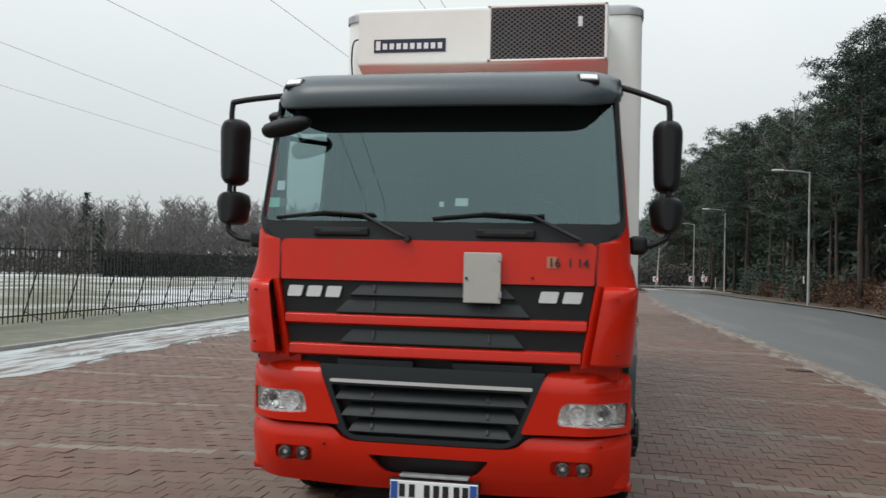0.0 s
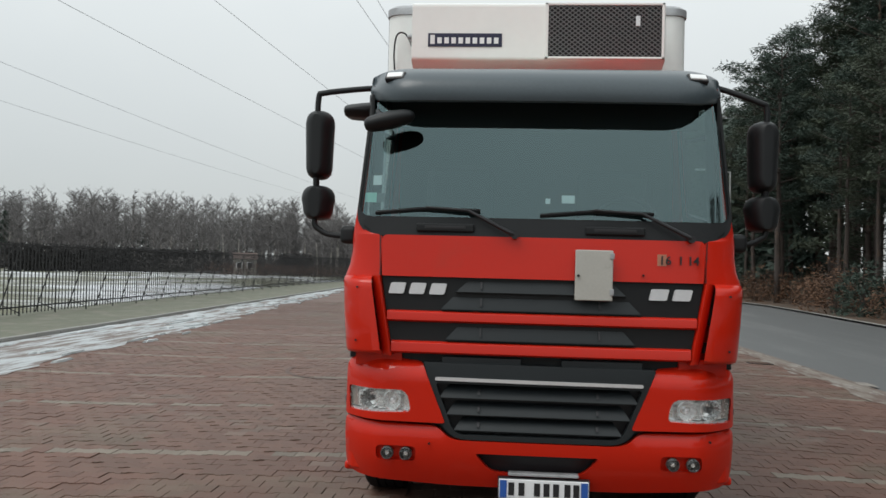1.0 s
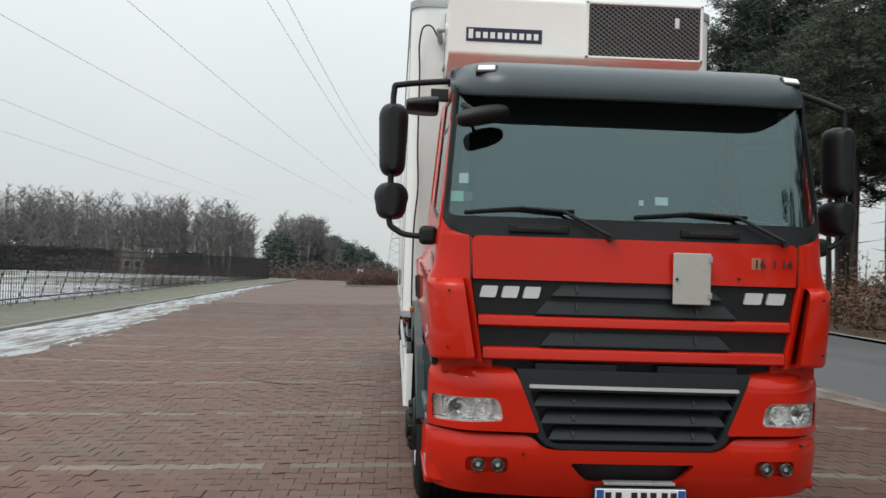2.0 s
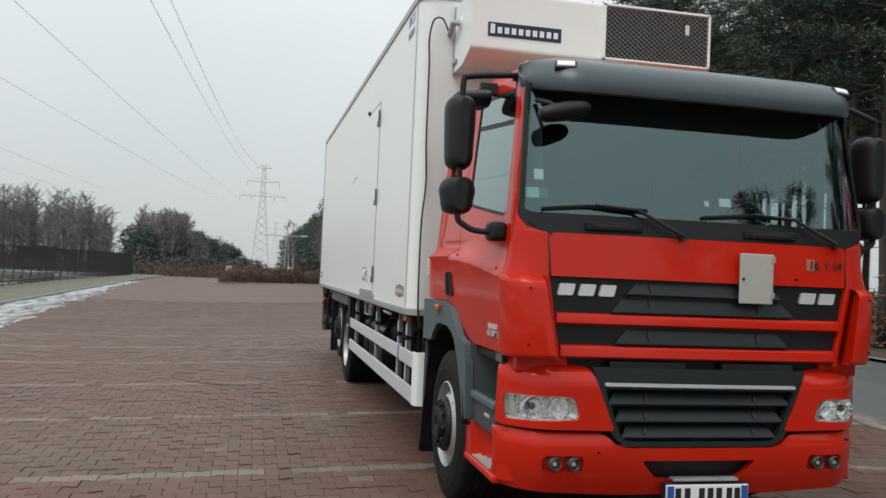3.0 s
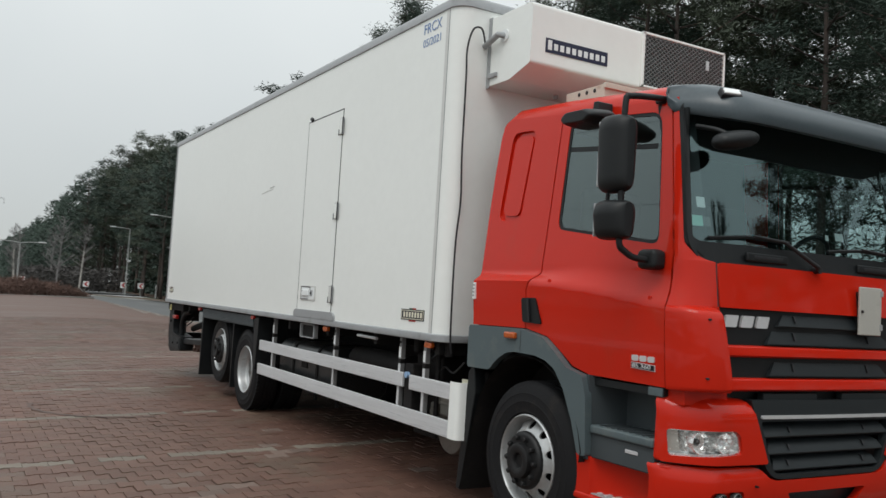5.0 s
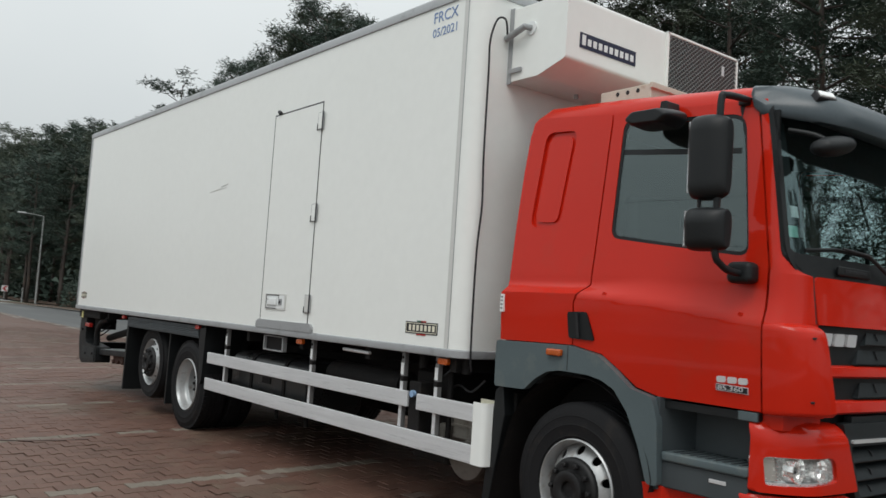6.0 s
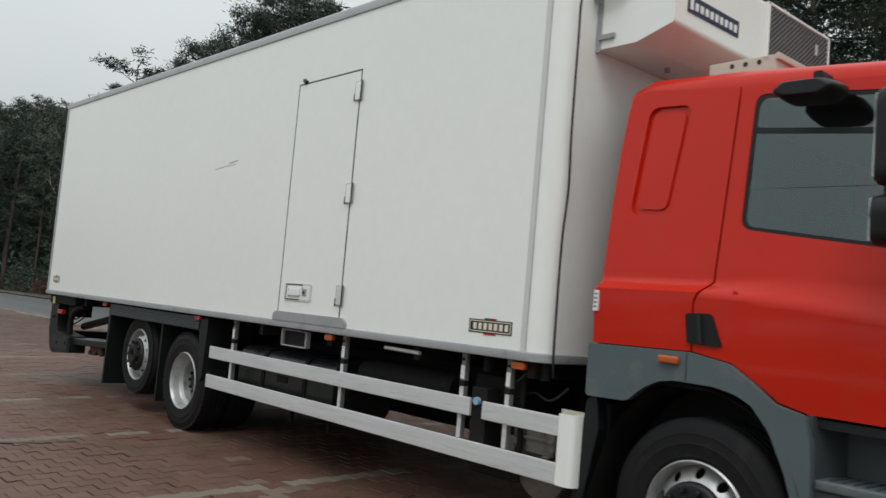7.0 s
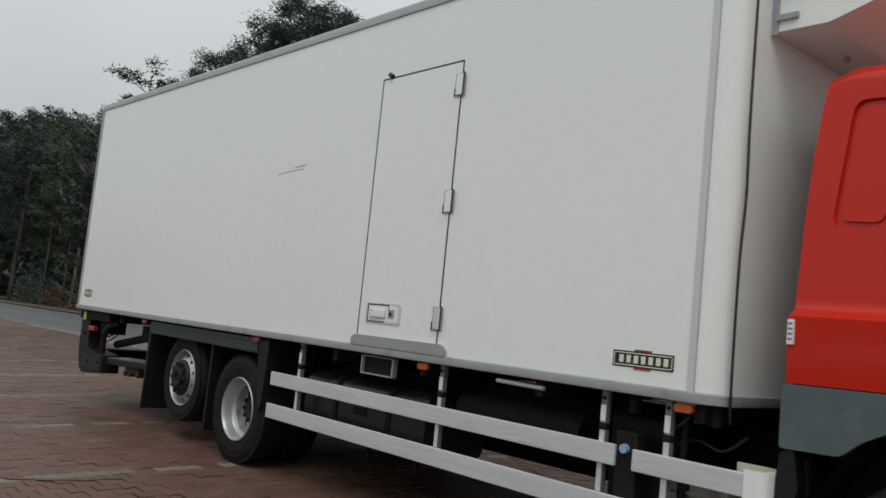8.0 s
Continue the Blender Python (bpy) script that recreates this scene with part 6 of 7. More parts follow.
pk = part("picket", picket_bm, FENCEM, fp, smooth=False)
pk.location = (0, 0.19, 0)
for k in range(1, 9):
    q = new("picket", pk.data)
    q.parent = fp
    q.location = (0, 0.19 + k * 0.19, 0)


def panel_pose(y):
    turn = math.degrees(math.atan2(fence_x(y) - fence_x(y + pan_w), pan_w))
    return pose(fence_x(y), y, -0.08, 0, 0, turn)


fp.matrix_basis = panel_pose(-6.0)
for k in range(1, 44):
    copy_thing(fp, panel_pose(-6.0 + k * pan_w))

# ---- street lamps, signs, pylon, wires ----
POLE = mat("galvanised_pole", (0.34, 0.35, 0.34), 0.6, metal=0.2, var=0.1, scale=2, fine=40)
LAMPHEAD = mat("pale_lamp_head", (0.55, 0.56, 0.56), 0.5, var=0.05, scale=5, fine=40)
SIGNW = mat("sign_white", (0.72, 0.72, 0.72), 0.5, var=0.04, scale=5, fine=40)
SIGNR = mat("sign_red", (0.42, 0.03, 0.03), 0.5, var=0.05, scale=5, fine=40)
# the pylon's grey is lightened: distance haze is put into its colour
LATTICE = mat("hazed_pylon_steel", (0.55, 0.56, 0.56), 0.6, metal=0.2, var=0.1, scale=0.5, fine=6)
WIRE = mat("cable_grey", (0.16, 0.17, 0.18), 0.6, var=0.05, scale=0.1, fine=1)


def street_lamp(x, y, h, arms, label):
    lamp = tagged(empty("street_lamp", pose(x, y, -0.15)), label, "street lamp", group="street lamps")
    part("pole", tube([(0, 0, 0), (0, 0, 1.2), (0, 0, h)], [0.085, 0.08, 0.05], 10), POLE, lamp)
    for d in arms:
        a = part("arm", tube([(0, 0, h - 0.05), (d * 0.7, 0, h + 0.05), (d * 1.5, 0, h + 0.08)], 0.035, 8), POLE, lamp)
        part("lamp_head", box(*sorted((d * 1.45, d * 2.1)), -0.13, 0.13, h + 0.03, h + 0.15, 0.05, 2), LAMPHEAD, a)
    return lamp


street_lamp(13.1, 47.2, 7.8, (-1,), "grey street lamp with one arm by the road")
street_lamp(12.88, 78.0, 7.75, (-1,), "grey street lamp with one arm at the bend")
street_lamp(12.0, 95.3, 7.35, (-1,), "grey street lamp beyond the bend")
street_lamp(0.35, 80.2, 4.45, (-1, 1), "grey street lamp with two arms on the mound")


def chevron_sign(x, y, z, k=1.0):
    sg = tagged(empty("chevron_sign", pose(x, y, -0.15)), "white board with red chevron on a post", "road sign", group="bend signs")
    part("post", tube([(0, 0.03, 0), (0, 0.03, z)], 0.03, 8), POLE, sg)
    bd = part("board", box(-0.36 * k, 0.36 * k, -0.012, 0.012, z - 0.36 * k, z + 0.36 * k, 0.004, 1), SIGNW, sg)
    bm = bmesh.new()
    add_prism(bm, [(0.30 * k, z + 0.31 * k), (0.04 * k, z), (0.30 * k, z - 0.31 * k), (0.06 * k, z - 0.31 * k), (-0.24 * k, z), (0.06 * k, z + 0.31 * k)], "y", -0.018, -0.012)
    part("chevron", bm, SIGNR, bd, smooth=False)


for x, y, z, k in ((11.83, 95.6, 1.07, 0.9), (12.32, 88.3, 1.13, 0.8), (-5.24, 89.6, 1.0, 0.75), (1.13, 86.6, 1.15, 0.75), (7.61, 92.8, 1.0, 0.8)):
    chevron_sign(x, y, z, k)
tagged(part("marker_post", tube([(12.65, 82.2, -0.15), (12.65, 82.2, 1.2)], 0.05, 8), POLE), "plain grey marker post", "post")
tagged(part("forest_marker", box(13.9, 13.98, 52.0, 52.02, 1.1, 1.6, 0.004, 1), SIGNW), "small white forest notice", "sign")


def pylon(x, y, h, name_label):
    py = tagged(empty("pylon", pose(x, y, -0.3)), name_label, "pylon", group="pylons")

    def half(z):
        return 2.6 - (2.6 - 0.75) * min(1, z / (h * 0.66)) if z < h * 0.66 else 0.75 - 0.35 * (z - h * 0.66) / (h * 0.34)
    for sx_ in (-1, 1):
        for sy_ in (-1, 1):
            part("leg", tube([(sx_ * half(z), sy_ * half(z), z) for z in (0, h * 0.33, h * 0.66, h)], 0.13, 5), LATTICE, py)
    bm = bmesh.new()
    zs = [h * k / 13 for k in range(14)]
    for z0, z1 in zip(zs, zs[1:]):
        for a, b in (((-1, -1), (1, -1)), ((1, -1), (1, 1)), ((1, 1), (-1, 1)), ((-1, 1), (-1, -1))):
            add_tube(bm, [(a[0] * half(z0), a[1] * half(z0), z0), (b[0] * half(z1), b[1] * half(z1), z1)], 0.06, 4)
            add_tube(bm, [(b[0] * half(z0), b[1] * half(z0), z0), (a[0] * half(z1), a[1] * half(z1), z1)], 0.06, 4)
    part("bracing", bm, LATTICE, py)
    for z, w in ((0.70 * h, 6.6), (0.84 * h, 4.6), (0.97 * h, 2.4)):
        bm = bmesh.new()
        for sx_ in (-1, 1):
            add_tube(bm, [(0, -0.5, z), (sx_ * w, 0, z + 0.1)], 0.10, 4)
            add_tube(bm, [(0, 0.5, z), (sx_ * w, 0, z + 0.1)], 0.10, 4)
            add_tube(bm, [(sx_ * 0.4, 0, z + 1.2), (sx_ * w, 0, z + 0.1)], 0.07, 4)
        arm_ = part("cross_arm", bm, LATTICE, py)
        for xx in ((-w, -w * 0.5, w * 0.5, w) if w > 6 else (-w, w)):
            if w > 3:
                part("insulator", tube([(xx, 0, z + 0.1), (xx, 0, z - 1.5)], 0.10, 6), LATTICE, arm_)
    return py


pylon(-1.1, 250, 30.8, "tall grey lattice power pylon")
pylon(9.0, 520, 27.5, "distant grey lattice power pylon")
for xn, xf, zf in ((-19.0, -7.6, 20.2), (-9.9, -1.5, 25.9), (-8.6, -0.8, 30.6), (-29.3, -14.0, 20.0), (-44.0, -43.0, 20.0), (-55.2, -54.0, 20.0)):
    pts = []
    for j in range(33):
        t = j / 32
        y = -60 + 310 * t
        pts.append((xn + (xf - xn) * (y - 50) / 200, y, 18.0 + (zf - 18.0) * max(0.0, (y - 60) / 190) ** 2 + 0.0002 * max(0.0, 60 - y) ** 2))
    tagged(part("power_cable", tube(pts, 0.017, 5), WIRE), "thin grey overhead power cable", "power cable", group="overhead cables")

# ---- trees ----
BARK = mat("pine_bark", (0.055, 0.043, 0.037), 0.9, var=0.3, scale=2, fine=16, bump=0.4, stretch=(1, 1, 0.25), second=(0.095, 0.062, 0.042), amount=0.4)
NEEDLES = mat("pine_needles", (0.034, 0.056, 0.041), 0.75, var=0.3, scale=0.6, fine=6, island=0.25)
NEEDLEB = mat("pine_needles_olive", (0.050, 0.065, 0.041), 0.75, var=0.3, scale=0.6, fine=6, island=0.25)
TWIG = mat("bare_twigs", (0.155, 0.147, 0.144), 0.9, var=0.25, scale=0.4, fine=6)
BIRCH = mat("birch_bark", (0.36, 0.34, 0.31), 0.8, var=0.2, scale=2, fine=12, second=(0.10, 0.09, 0.08), amount=0.4)
DRYLEAF = mat("dry_beech_leaves", (0.12, 0.064, 0.036), 0.85, var=0.35, scale=1, fine=12, island=0.4)
HEDGE = mat("dark_hedge_leaves", (0.042, 0.040, 0.040), 0.85, var=0.25, scale=0.5, fine=6, island=0.3)
SPRUCES = ((-69.0, 102.0, 11.3), (-66.6, 102.0, 7.4))
SCRUB = mat("grey_brown_scrub", (0.052, 0.048, 0.045), 0.9, var=0.3, scale=0.5, fine=6, island=0.3)
BRUSH = mat("red_brown_brush", (0.105, 0.060, 0.046), 0.9, var=0.3, scale=0.5, fine=6, island=0.3)


def blades(V, F, c, rng, count, ln, spread, flat=1.0, width=0.2):
    """A tuft: narrow triangles that fan out from one place."""
    for _ in range(count):
        d = Vector((rng.gauss(0, 1), rng.gauss(0, 1), rng.gauss(0.25, 0.7) * flat)).normalized()
        w = d.orthogonal().normalized() if rng.random() < 0.5 else d.cross(Vector((rng.uniform(-1, 1), rng.uniform(-1, 1), 1))).normalized()
        o = c + Vector((rng.gauss(0, spread), rng.gauss(0, spread), rng.gauss(0, spread * 0.5)))
        e = o + d * ln * rng.uniform(0.6, 1.3)
        h = ln * width
        b = len(V)
        V += [o + w * h, o - w * h, e]
        F.append((b, b + 1, b + 2))


def mesh_of(name, V, F, material):
    me = bpy.data.meshes.new(name)
    me.from_pydata([tuple(v) for v in V], [], F)
    me.materials.append(material)
    return me


def pine_meshes(seed, h, crown_from, fine=1.0):
    """Scots pine: bare lower trunk with stubs, limbs above, flat tufted shelves of needles."""
    rng = random.Random(seed)
    bm = bmesh.new()
    lean = (rng.uniform(-0.5, 0.5), rng.uniform(-0.5, 0.5))
    trunk = [(lean[0] * (k / 8) ** 2 + rng.uniform(-0.06, 0.06), lean[1] * (k / 8) ** 2 + rng.uniform(-0.06, 0.06), h * k / 8) for k in range(9)]
    trunk[0] = (0, 0, -0.2)
    add_tube(bm, trunk, [0.20 * (1 - 0.85 * k / 8) for k in range(9)], 7)
    V, F = [], []

    def at(z):
        t = min(7.999, max(0, z / h * 8))
        i = int(t)
        return Vector(trunk[i]).lerp(Vector(trunk[i + 1]), t - i)
    for k in range(10):
        z = rng.uniform(1.5, crown_from)
        a = rng.uniform(0, 6.28)
        p = at(z)
        add_tube(bm, [p, p + Vector((math.cos(a), math.sin(a), rng.uniform(-0.2, 0.3))) * rng.uniform(0.5, 1.4)], [0.03, 0.006], 4)
    n = 30
    for k in range(n):
        f = (k + rng.random()) / n
        z = crown_from + (h - crown_from) * f
        reach = 2.7 * math.sin(math.pi * (0.24 + 0.62 * f)) * rng.uniform(0.5, 1.15)
        a = k * 2.4 + rng.uniform(-0.5, 0.5)
        p = at(z)
        d = Vector((math.cos(a), math.sin(a), rng.uniform(0.0, 0.35) + 0.5 * f))
        tip = p + d * reach
        mid = p + d * reach * 0.5 + Vector((0, 0, -0.08))
        add_tube(bm, [p, mid, tip], [0.05, 0.03, 0.008], 4)
        for g in (0.55, 0.8, 1.0) if reach > 1.2 else (0.7, 1.05):
            q = p.lerp(tip, g) + Vector((rng.gauss(0, 0.22), rng.gauss(0, 0.22), rng.gauss(0.08, 0.1)))
            size = rng.uniform(0.20, 0.36)
            blades(V, F, q, rng, int(210 * size * fine), 0.38 / math.sqrt(fine), size, 0.8, 0.115)
    me_t = bpy.data.meshes.new("trunk")
    bmesh.ops.recalc_face_normals(bm, faces=bm.faces)
    bm.to_mesh(me_t)
    bm.free()
    me_t.materials.append(BARK)
    me_t.shade_smooth()
    return me_t, mesh_of("crown", V, F, NEEDLES if seed % 3 else NEEDLEB)


PINES = [pine_meshes(11, 15.5, 6.0), pine_meshes(12, 17.0, 7.5), pine_meshes(13, 14.0, 4.5), pine_meshes(14, 16.0, 5.0), pine_meshes(15, 12.0, 2.2)]
FINE_PINES = [pine_meshes(11, 15.5, 6.0, 2.4), pine_meshes(12, 17.0, 7.5, 2.4), pine_meshes(16, 14.5, 5.0, 2.4), pine_meshes(14, 16.0, 5.5, 2.4)]
tree_rng = random.Random(21)


def pine(x, y, kind, s):
    t = tagged(empty("pine_tree", Matrix.Translation((x, y, -0.15)) @ Matrix.Rotation(tree_rng.uniform(0, 6.28), 4, "Z") @ Matrix.Scale(s, 4)), "tall Scots pine with dark green crown", "tree", group="pine forest")
    for nm, me in zip(("trunk", "crown"), FINE_PINES[kind] if y < 56 and kind < 4 and x < 23 else PINES[kind]):
        o = new(nm, me)
        o.parent = t


def edge_x(y):
    """The forest's edge: along the road and on, a little nearer in the distance."""
    return 15.8 - 1.8 * math.exp(-((y - 150) / 50) ** 2)


def crown_top(y):
    """How high the crowns reach in the rows behind the forest's edge."""
    marks = ((-29, 12.6), (-20, 12.8), (-13, 12.8), (-8, 13.5), (4, 15.5), (24, 16.5), (33, 17.2), (36, 15.6), (39, 16.4), (41.5, 19.2), (46, 20.3), (50, 19.5), (53.5, 18.2), (57, 16.4), (65, 16.2), (67, 17.0), (69, 19.8), (72, 18.6), (79, 17.8), (84, 19.6), (95, 20.2), (102, 21.3), (112, 22.3), (117, 21.2), (128, 23.6), (160, 23.6))
    for (ya, za), (yb, zb) in zip(marks, marks[1:]):
        if y <= yb:
            return za + (zb - za) * max(0.0, y - ya) / (yb - ya)
    return marks[-1][1]


PINE_HEIGHTS = (15.8, 17.3, 14.3, 16.3, 12.3)
y = -29.0
while y < 160:
    step = 2.6 if y < 60 else 3.6 if y < 110 else 5.0
    rows = 3 if y < 5 else 4 if y < 110 else 3
    for rowk in range(rows):
        x = edge_x(y) + rowk * 3.0 + tree_rng.uniform(-1.1, 1.1)
        if rowk >= 3 and y > 60 and tree_rng.random() < 0.5:
            continue
        if tree_rng.random() < (0.3 if y < 5 else 0.42 if y < 13 else 0.2 if rowk == 0 else 0.05):
            continue
        kinds = (1, 1, 1, 0) if 20 < y < 40 else (0, 1, 1, 3) if y < 30 else (0, 1, 1, 2, 3, 4) if rowk < 2 else (0, 1, 1, 3)
        kind, yt = tree_rng.choice(kinds), y + tree_rng.uniform(-1.2, 1.2)
        tall = tree_rng.uniform(0.86, 0.99) * ((0.78, 0.90, 1.0, 1.0)[rowk] if yt > 28 else (1.0, 1.0, 0.95, 0.95)[rowk])
        pine(x, yt, kind, crown_top(yt) * tall / PINE_HEIGHTS[kind] * (0.82 if kind == 4 else 1.0))
    y += step

for x, y, kind, top in ((20.6, 69.4, 3, 20.2), (19.8, 42.6, 3, 19.2), (20.8, 46.2, 1, 20.5), (20.2, 49.6, 0, 19.3), (20.4, 53.0, 3, 18.0), (22.2, 44.4, 3, 19.6), (22.6, 49.6, 1, 19.4)):
    pine(x, y, kind, top / PINE_HEIGHTS[kind])

# leafy brown undergrowth at the forest's edge


def bush_mesh(seed, material, w, h, n, ln):
    rng = random.Random(seed)
    V, F = [], []
    for _ in range(n):
        a, r = rng.uniform(0, 6.28), w * math.sqrt(rng.random())
        z = h * rng.random() ** 0.8 * (1 - 0.5 * (r / w) ** 2)
        blades(V, F, Vector((r * math.cos(a), r * math.sin(a), z)), rng, 7, ln, 0.12)
    bm = bmesh.new()
    for _ in range(22):
        a, r = rng.uniform(0, 6.28), w * 0.8 * rng.random()
        add_tube(bm, [(r * 0.3 * math.cos(a), r * 0.3 * math.sin(a), -0.1), (r * math.cos(a), r * math.sin(a), h * rng.uniform(0.6, 1.05))], [0.02, 0.005], 4)
    me = bpy.data.meshes.new("stem_tangle")
    bm.to_mesh(me)
    bm.free()
    me.materials.append(BARK)
    return me, mesh_of("foliage", V, F, material)


BUSHES = [bush_mesh(31, DRYLEAF, 1.5, 2.4, 190, 0.16), bush_mesh(32, DRYLEAF, 1.1, 1.6, 130, 0.15), bush_mesh(33, NEEDLES, 1.2, 2.6, 200, 0.22)]


def bush(x, y, k, s, label, cat="bush"):
    t = tagged(empty("bush", Matrix.Translation((x, y, -0.15)) @ Matrix.Rotation(tree_rng.uniform(0, 6.28), 4, "Z") @ Matrix.Scale(s, 4)), label, cat, group="undergrowth")
    for nm, me in zip(("stem_tangle", "foliage"), BUSHES[k]):
        o = new(nm, me)
        o.parent = t


y = -20.0
while y < 75:
    bush(edge_x(y) - 1.2 + tree_rng.uniform(-0.5, 1.8), y, 0 if 12 < y < 30 or tree_rng.random() < 0.35 else tree_rng.choice((1, 2)), tree_rng.uniform(0.7, 1.15), "undergrowth bush with dry leaves at the forest edge")
    y += tree_rng.uniform(1.8, 3.4)

# depth of the pine forest
depth_rng = random.Random(77)
V, F = [], []
for k in range(6000):
    y = depth_rng.uniform(52, 160)
    x = edge_x(y) + (depth_rng.uniform(2, 7) if y < 120 else depth_rng.uniform(11, 26))
    blades(V, F, Vector((x, y, depth_rng.uniform(0.0, 14.0))), depth_rng, 2, 1.3, 0.8)
for k in range(4200):
    y = depth_rng.uniform(52, 160)
    x = edge_x(y) + (depth_rng.uniform(2, 7) if y < 120 else depth_rng.uniform(5, 26))
    blades(V, F, Vector((x, y, depth_rng.uniform(-0.1, 4.5))), depth_rng, 3, 0.8, 0.6)
for k in range(900):
    y = depth_rng.uniform(4, 38)
    blades(V, F, Vector((edge_x(y) + depth_rng.uniform(5, 22), y, depth_rng.uniform(-0.1, 1.3))), depth_rng, 3, 0.6, 0.5)
for k in range(3400):
    y = depth_rng.triangular(-32, 21, 8)
    blades(V, F, Vector((edge_x(y) + depth_rng.uniform(3, 10), y, depth_rng.triangular(0.5, 9.0, 5.0))), depth_rng, 11, 0.34, 0.5, 1.0, 0.12)
for k in range(1700):
    y = depth_rng.uniform(14, 44)
    blades(V, F, Vector((edge_x(y) + depth_rng.uniform(3, 14), y, depth_rng.triangular(6.2, 12.5, 7.5))), depth_rng, 4, 0.55, 0.4, 1.0, 0.12)
y = 160.0
while y < 470:
    for rowk in range(3):
        x = edge_x(y) + rowk * 3.5 + depth_rng.uniform(-1.2, 1.2)
        top = depth_rng.uniform(15.5, 19.5) * (1.05 if y < 220 else 0.95)
        for j in range(130):
            f = depth_rng.random() ** 0.7
            r = 2.4 * math.sin(math.pi * (0.2 + 0.68 * f)) * math.sqrt(depth_rng.random())
            an = depth_rng.uniform(0, 6.28)
            blades(V, F, Vector((x + r * math.cos(an), y + r * math.sin(an), top * (0.1 + 0.9 * f))), depth_rng, 4, 0.8, 0.3)
    y += 6.0
tagged(new("forest_depth", mesh_of("forest_depth", V, F, NEEDLES)), "dense dark pines deep in the forest", "woods", kind="stuff")

# far bare woods and conifers: nobody could count them
far_rng = random.Random(44)


def bare_tree(Vt, Ft, Vb, Fb, x, y, h, rng, birch):
    def stick(V, F, p, q, r0, r1):
        d = (q - p).normalized()
        u = d.orthogonal().normalized()
        w = d.cross(u)
        b = len(V)
        for c, r in ((p, r0), (q, r1)):
            for k in range(3):
                V.append(c + (u * math.cos(2.094 * k) + w * math.sin(2.094 * k)) * r)
        for k in range(3):
            F.append((b + k, b + (k + 1) % 3, b + 3 + (k + 1) % 3, b + 3 + k))
    base = Vector((x, y, -0.3))
    top = base + Vector((rng.uniform(-0.6, 0.6), rng.uniform(-0.6, 0.6), h))
    stick(Vb if birch else Vt, Fb if birch else Ft, base, base.lerp(top, 0.62), 0.16, 0.09)
    stick(Vt, Ft, base.lerp(top, 0.62), top, 0.09, 0.02)
    for k in range(34):
        f = rng.uniform(0.28, 0.98)
        p = base.lerp(top, f)
        a = rng.uniform(0, 6.28)
        ln = h * (0.24 - 0.17 * f) * rng.uniform(0.6, 1.3)
        q = p + Vector((math.cos(a), math.sin(a), rng.uniform(0.5, 1.3))) * ln
        stick(Vt, Ft, p, q, 0.05, 0.018)
        for j in range(6):
            s0 = p.lerp(q, rng.uniform(0.3, 1.0))
            tip = s0 + Vector((rng.gauss(0, 0.5), rng.gauss(0, 0.5), rng.uniform(0.2, 1.0))) * ln * 0.6
            side_v = (tip - s0).cross(Vector((rng.gauss(0, 1), rng.gauss(0, 1), rng.gauss(0, 1)))).normalized() * 0.035
            n0 = len(Vt)
            Vt += [s0 + side_v, s0 - side_v, tip]
            Ft.append((n0, n0 + 1, n0 + 2))


def wood(name, spots, label):
    Vt, Ft, Vb, Fb = [], [], [], []
    for x, y, h in spots:
        bare_tree(Vt, Ft, Vb, Fb, x, y, h, far_rng, far_rng.random() < 0.4)
    me = bpy.data.meshes.new(name)
    n = len(Vt)
    me.from_pydata([tuple(v) for v in Vt + Vb], [], Ft + [tuple(i + n for i in f) for f in Fb])
    me.materials.append(TWIG)
    me.materials.append(BIRCH)
    me.polygons.foreach_set("material_index", [0] * len(Ft) + [1] * len(Fb))
    tagged(new(name, me), label, "woods", kind="stuff")


spots = []
for k in range(760):
    az = radians(far_rng.uniform(-62, -12))
    d = far_rng.uniform(118, 175)
    spots.append((d * math.sin(az), d * math.cos(az), far_rng.uniform(7.5, 12.0) * d / 140))
wood("bare_woods", spots, "far belt of bare brown birch woods")
spots = []
for k in range(200):
    az = radians(far_rng.uniform(-13.0, -9.4) if k < 50 else far_rng.triangular(-8.2, -3.2, -6.0))
    d = far_rng.uniform(105, 150)
    spots.append((d * math.sin(az) - 2, d * math.cos(az), far_rng.uniform(6.0, 9.0) * d / 125 * (1 if az < radians(-4.6) else 0.7)))
for k in range(5):
    az = radians(far_rng.uniform(3.0, 8.0))
    d = far_rng.uniform(105, 135)
    spots.append((d * math.sin(az) - 4, d * math.cos(az), far_rng.uniform(7, 10)))
spots += [(15.6, 65.0, 15.2)]
wood("bare_birches", spots, "bare pale-stemmed birches beyond the road")

V, F = [], []
for k in range(250):
    deg = far_rng.choice((far_rng.uniform(-60, -14), far_rng.uniform(-13, -3), far_rng.uniform(-6, -0.8)))
    az = radians(deg)
    d = far_rng.uniform(150, 190)
    x, y = d * math.sin(az) - 2, d * math.cos(az)
    h = far_rng.uniform(4.2, 7.0) if deg < -3.2 else far_rng.uniform(0.8, 1.1) * (6.4 - 1.5 * (deg + 3.2))
    if k >= 190:
        x, y, h = far_rng.uniform(5, 16), far_rng.uniform(190, 260), far_rng.uniform(6, 9.5)
    for j in range(46):
        f = far_rng.random()
        r = 1.6 * (1 - f) + 0.15
        a = far_rng.uniform(0, 6.28)
        blades(V, F, Vector((x + r * math.cos(a), y + r * math.sin(a), h * f)), far_rng, 5, 0.7, 0.4)
tagged(new("far_conifers", mesh_of("far_conifers", V, F, NEEDLES)), "far dark conifer thicket below the bare woods", "woods", kind="stuff")
V, F = [], []
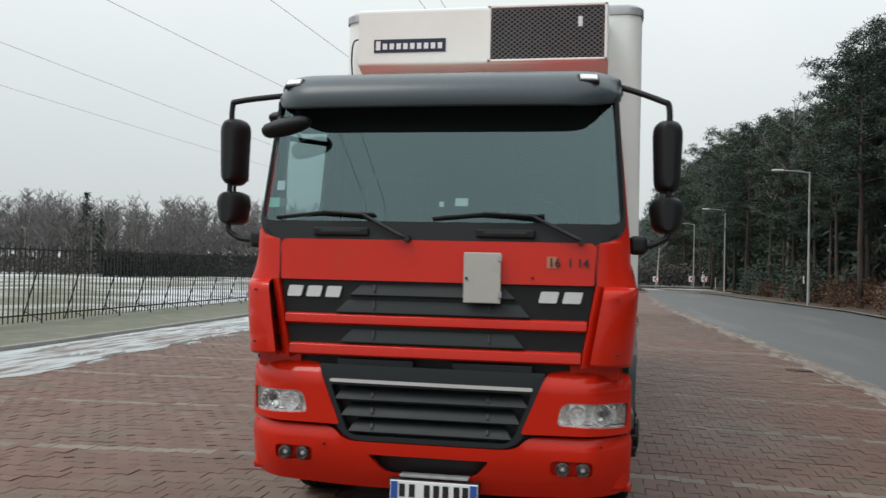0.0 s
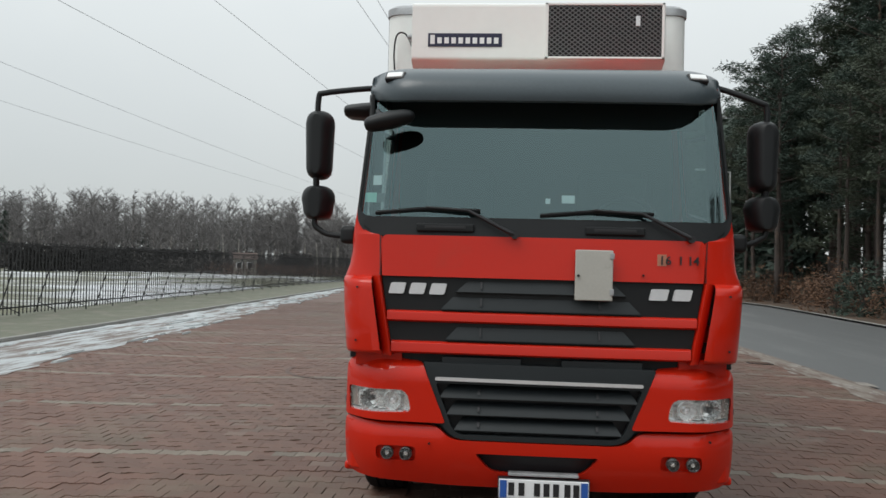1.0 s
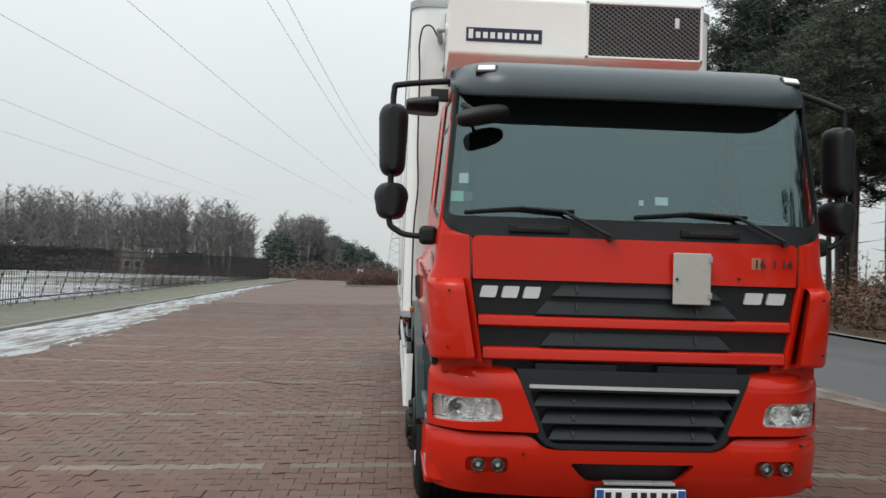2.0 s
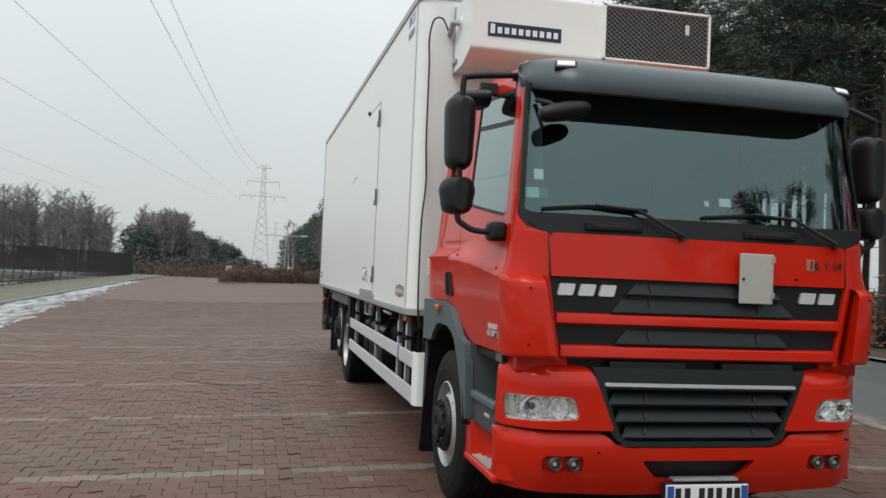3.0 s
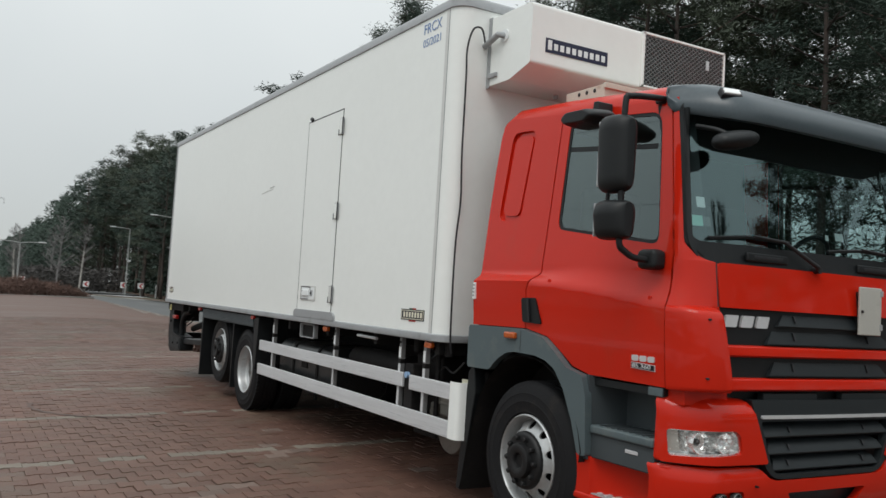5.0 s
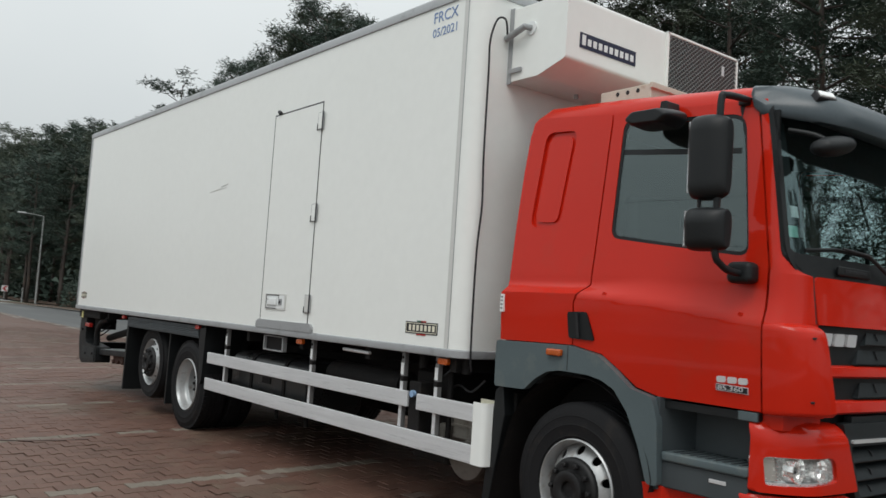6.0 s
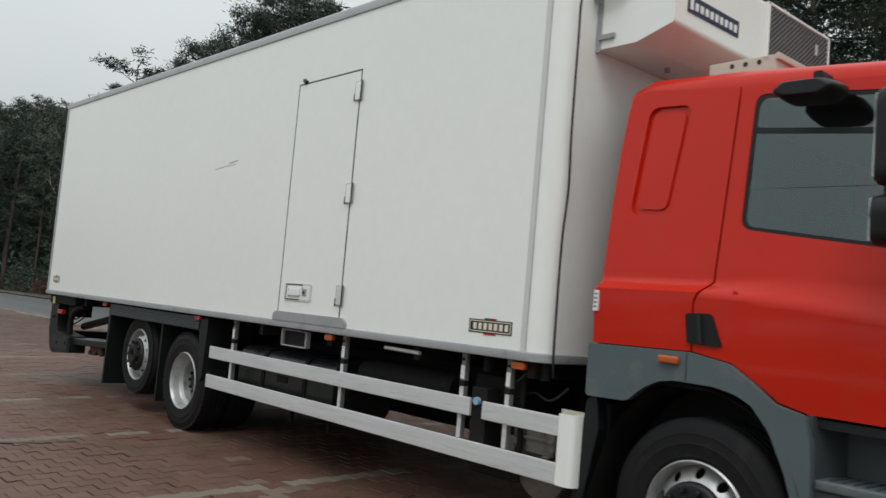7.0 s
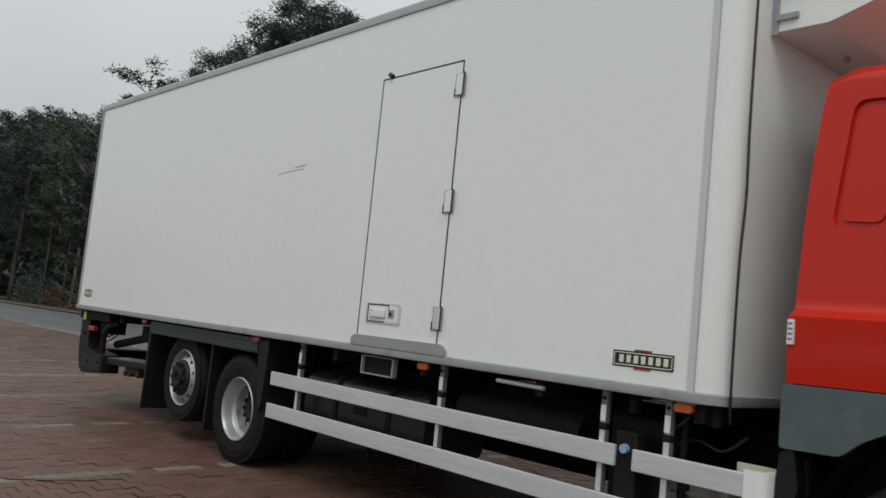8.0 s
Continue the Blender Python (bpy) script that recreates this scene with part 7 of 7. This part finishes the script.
for k in range(5200):
    az = radians(far_rng.uniform(-64, -1))
    d = far_rng.uniform(108, 128) if az < radians(-11) else far_rng.uniform(90, 108)
    blades(V, F, Vector((d * math.sin(az), d * math.cos(az), far_rng.uniform(-0.3, 1.7))), far_rng, 6, 0.5, 0.4)
for k in range(1500):
    y = far_rng.uniform(118, 185)
    blades(V, F, Vector((far_rng.uniform(5.0, 16.0), y, far_rng.uniform(-0.3, 2.6))), far_rng, 7, 0.7, 0.5)
tagged(new("far_scrub", mesh_of("far_scrub", V, F, SCRUB)), "brown scrub along the foot of the far woods", "scrub", kind="stuff")

# two long dark hedges beyond the field
for (xa, ya), (xb, yb), high in (((-54, 82), (-40, 125), 3.1), ((-29, 102), (-25.5, 142), 2.7)):
    V, F = [], []
    for k in range(3200):
        f = far_rng.random()
        z = far_rng.random() * high * (0.94 + 0.05 * noise.noise(Vector((f * 14, 0.0, high))))
        blades(V, F, Vector((xa + (xb - xa) * f + far_rng.uniform(-0.5, 0.5), ya + (yb - ya) * f + far_rng.uniform(-0.4, 0.4), z - 0.3)), far_rng, 7, 0.5, 0.16, 0.8)
    tagged(new("hedge", mesh_of("hedge", V, F, HEDGE)), "long clipped dark hedge beyond the field", "hedge", group="hedges beyond the field")
# spruces standing in the birch wood
for x, y, h in SPRUCES:
    V, F = [], []
    for j in range(260):
        f = far_rng.random() ** 1.3
        r = (0.21 * h * (1 - f) + 0.05) * math.sqrt(far_rng.random())
        a = far_rng.uniform(0, 6.28)
        blades(V, F, Vector((r * math.cos(a), r * math.sin(a), h * (0.16 + 0.84 * f))), far_rng, 5, 0.4, 0.12, 0.7)
    spruce = tagged(empty("spruce_tree", Matrix.Translation((x, y, -0.3))), "dark spruce standing among bare birches", "tree", group="spruces in the wood")
    o = new("crown", mesh_of("crown", V, F, NEEDLES))
    o.parent = spruce
    part("trunk", tube([(0, 0, -0.1), (0, 0, h * 0.6), (0, 0, h * 0.98)], [0.17, 0.09, 0.02], 7), BARK, spruce)

# mound of dry red-brown brush in the bend, and brush beyond the fence end
V, F = [], []
for k in range(9000):
    if k < 6200:
        u, v = far_rng.random(), far_rng.random() ** 1.7
        x, y = -5.1 + 10.2 * u - 3.5 * u * v, 61.6 + 8.2 * u + (24 - 13 * u) * v
        h = 1.4 * (1 - abs(u * 1.9 - 0.9) ** 5) * (0.8 + 0.4 * noise.noise(Vector((x * 0.9, y * 0.9, 3.0))))
    elif k < 8200:
        x, y = far_rng.uniform(-34, -4), far_rng.uniform(85, 98)
        h = 1.2
    else:
        x, y = far_rng.uniform(-12, -5), far_rng.uniform(84, 90)
        h = 0.9
    blades(V, F, Vector((x, y, far_rng.random() * h - 0.2)), far_rng, 5, 0.32, 0.14, 1.8, 0.07)
tagged(new("dry_brush", mesh_of("dry_brush", V, F, BRUSH)), "dense dry red-brown brush on the traffic island", "brush", kind="stuff")
tagged(part("island_kerb", prism(rounded([(-5.5, 61.0), (5.5, 69.4), (2.4, 81.5), (-5.5, 87.0)], 0.8, 5), "z", -0.25, -0.02, 0.02, 1), KERB), "low concrete kerb round the traffic island", "kerb")
# round dark bush by the fence end
V, F = [], []
for k in range(420):
    d = Vector((far_rng.gauss(0, 1), far_rng.gauss(0, 1), far_rng.gauss(0, 1))).normalized() * far_rng.uniform(0.6, 1.0)
    blades(V, F, Vector((-15.2 + d.x * 2.0, 98 + d.y * 2.0, 2.6 + d.z * 2.8)), far_rng, 6, 0.4, 0.2)
tagged(new("evergreen_bush", mesh_of("evergreen_bush", V, F, NEEDLES)), "large rounded dark evergreen beyond the fence", "bush")

# small house beyond the field
HOUSEW = mat("house_plaster", (0.30, 0.28, 0.25), 0.85, var=0.1, scale=0.5, fine=8)
HOUSER = mat("house_roof", (0.10, 0.07, 0.06), 0.8, var=0.2, scale=0.5, fine=8)
house = tagged(empty("hut", pose(-31.3, 93.3, -0.5, 0, 0, 20)), "small far hut with a dark roof", "hut")
part("wall", box(-1.3, 1.3, -1.2, 1.2, 0, 2.2), HOUSEW, house)
part("roof", prism([(-1.4, 2.15), (1.4, 2.15), (0, 2.9)], "x", -1.45, 1.45), HOUSER, house)
for xs in (-1.0, 0.2):
    wdw = part("window", box(xs, xs + 0.7, -1.24, -1.2, 1.0, 1.8), SIGNW, house)
    part("pane", box(xs + 0.08, xs + 0.62, -1.26, -1.24, 1.06, 1.74), INK, wdw)

# oil stain, tyre arc and drain on the paving
STAIN = mat("damp_stain", (0.092, 0.056, 0.044), 0.7, var=0.2, scale=2, fine=30)
bm = bmesh.new()
rings = []
for k in range(29):
    a = radians(168 + 104 * k / 28)
    w = 0.03 + 0.015 * math.sin(k * 1.9)
    rings.append([(-2.4 + r * math.cos(a), 8.2 + r * math.sin(a), gz(-2.4 + r * math.cos(a)) + 0.007) for r in (1.2 - w, 1.2 + w)])
tagged(part("tyre_mark", loft(rings), STAIN), "faint dark tyre arc on the paving", "tyre mark", kind="stuff")
drain = tagged(empty("drain_grate", pose(4.6, 11.6, gz(4.6) + 0.004)), "rusty iron drain grate in the paving", "drain")
part("frame", box(-0.22, 0.22, -0.16, 0.16, -0.03, 0.006, 0.004, 1), CHASSIS, drain)
for k in range(6):
    part("bar", box(-0.18 + k * 0.066, -0.15 + k * 0.066, -0.13, 0.13, 0.006, 0.012), mat("rusty_iron", (0.10, 0.05, 0.03), 0.8) if k == 0 else bpy.data.materials["rusty_iron"], drain)

# ---- single pavers nearest the walk ----
for p in SINGLE_PAVERS:
    o = new("paver", me1)
    o.parent = paving
    o.location = p
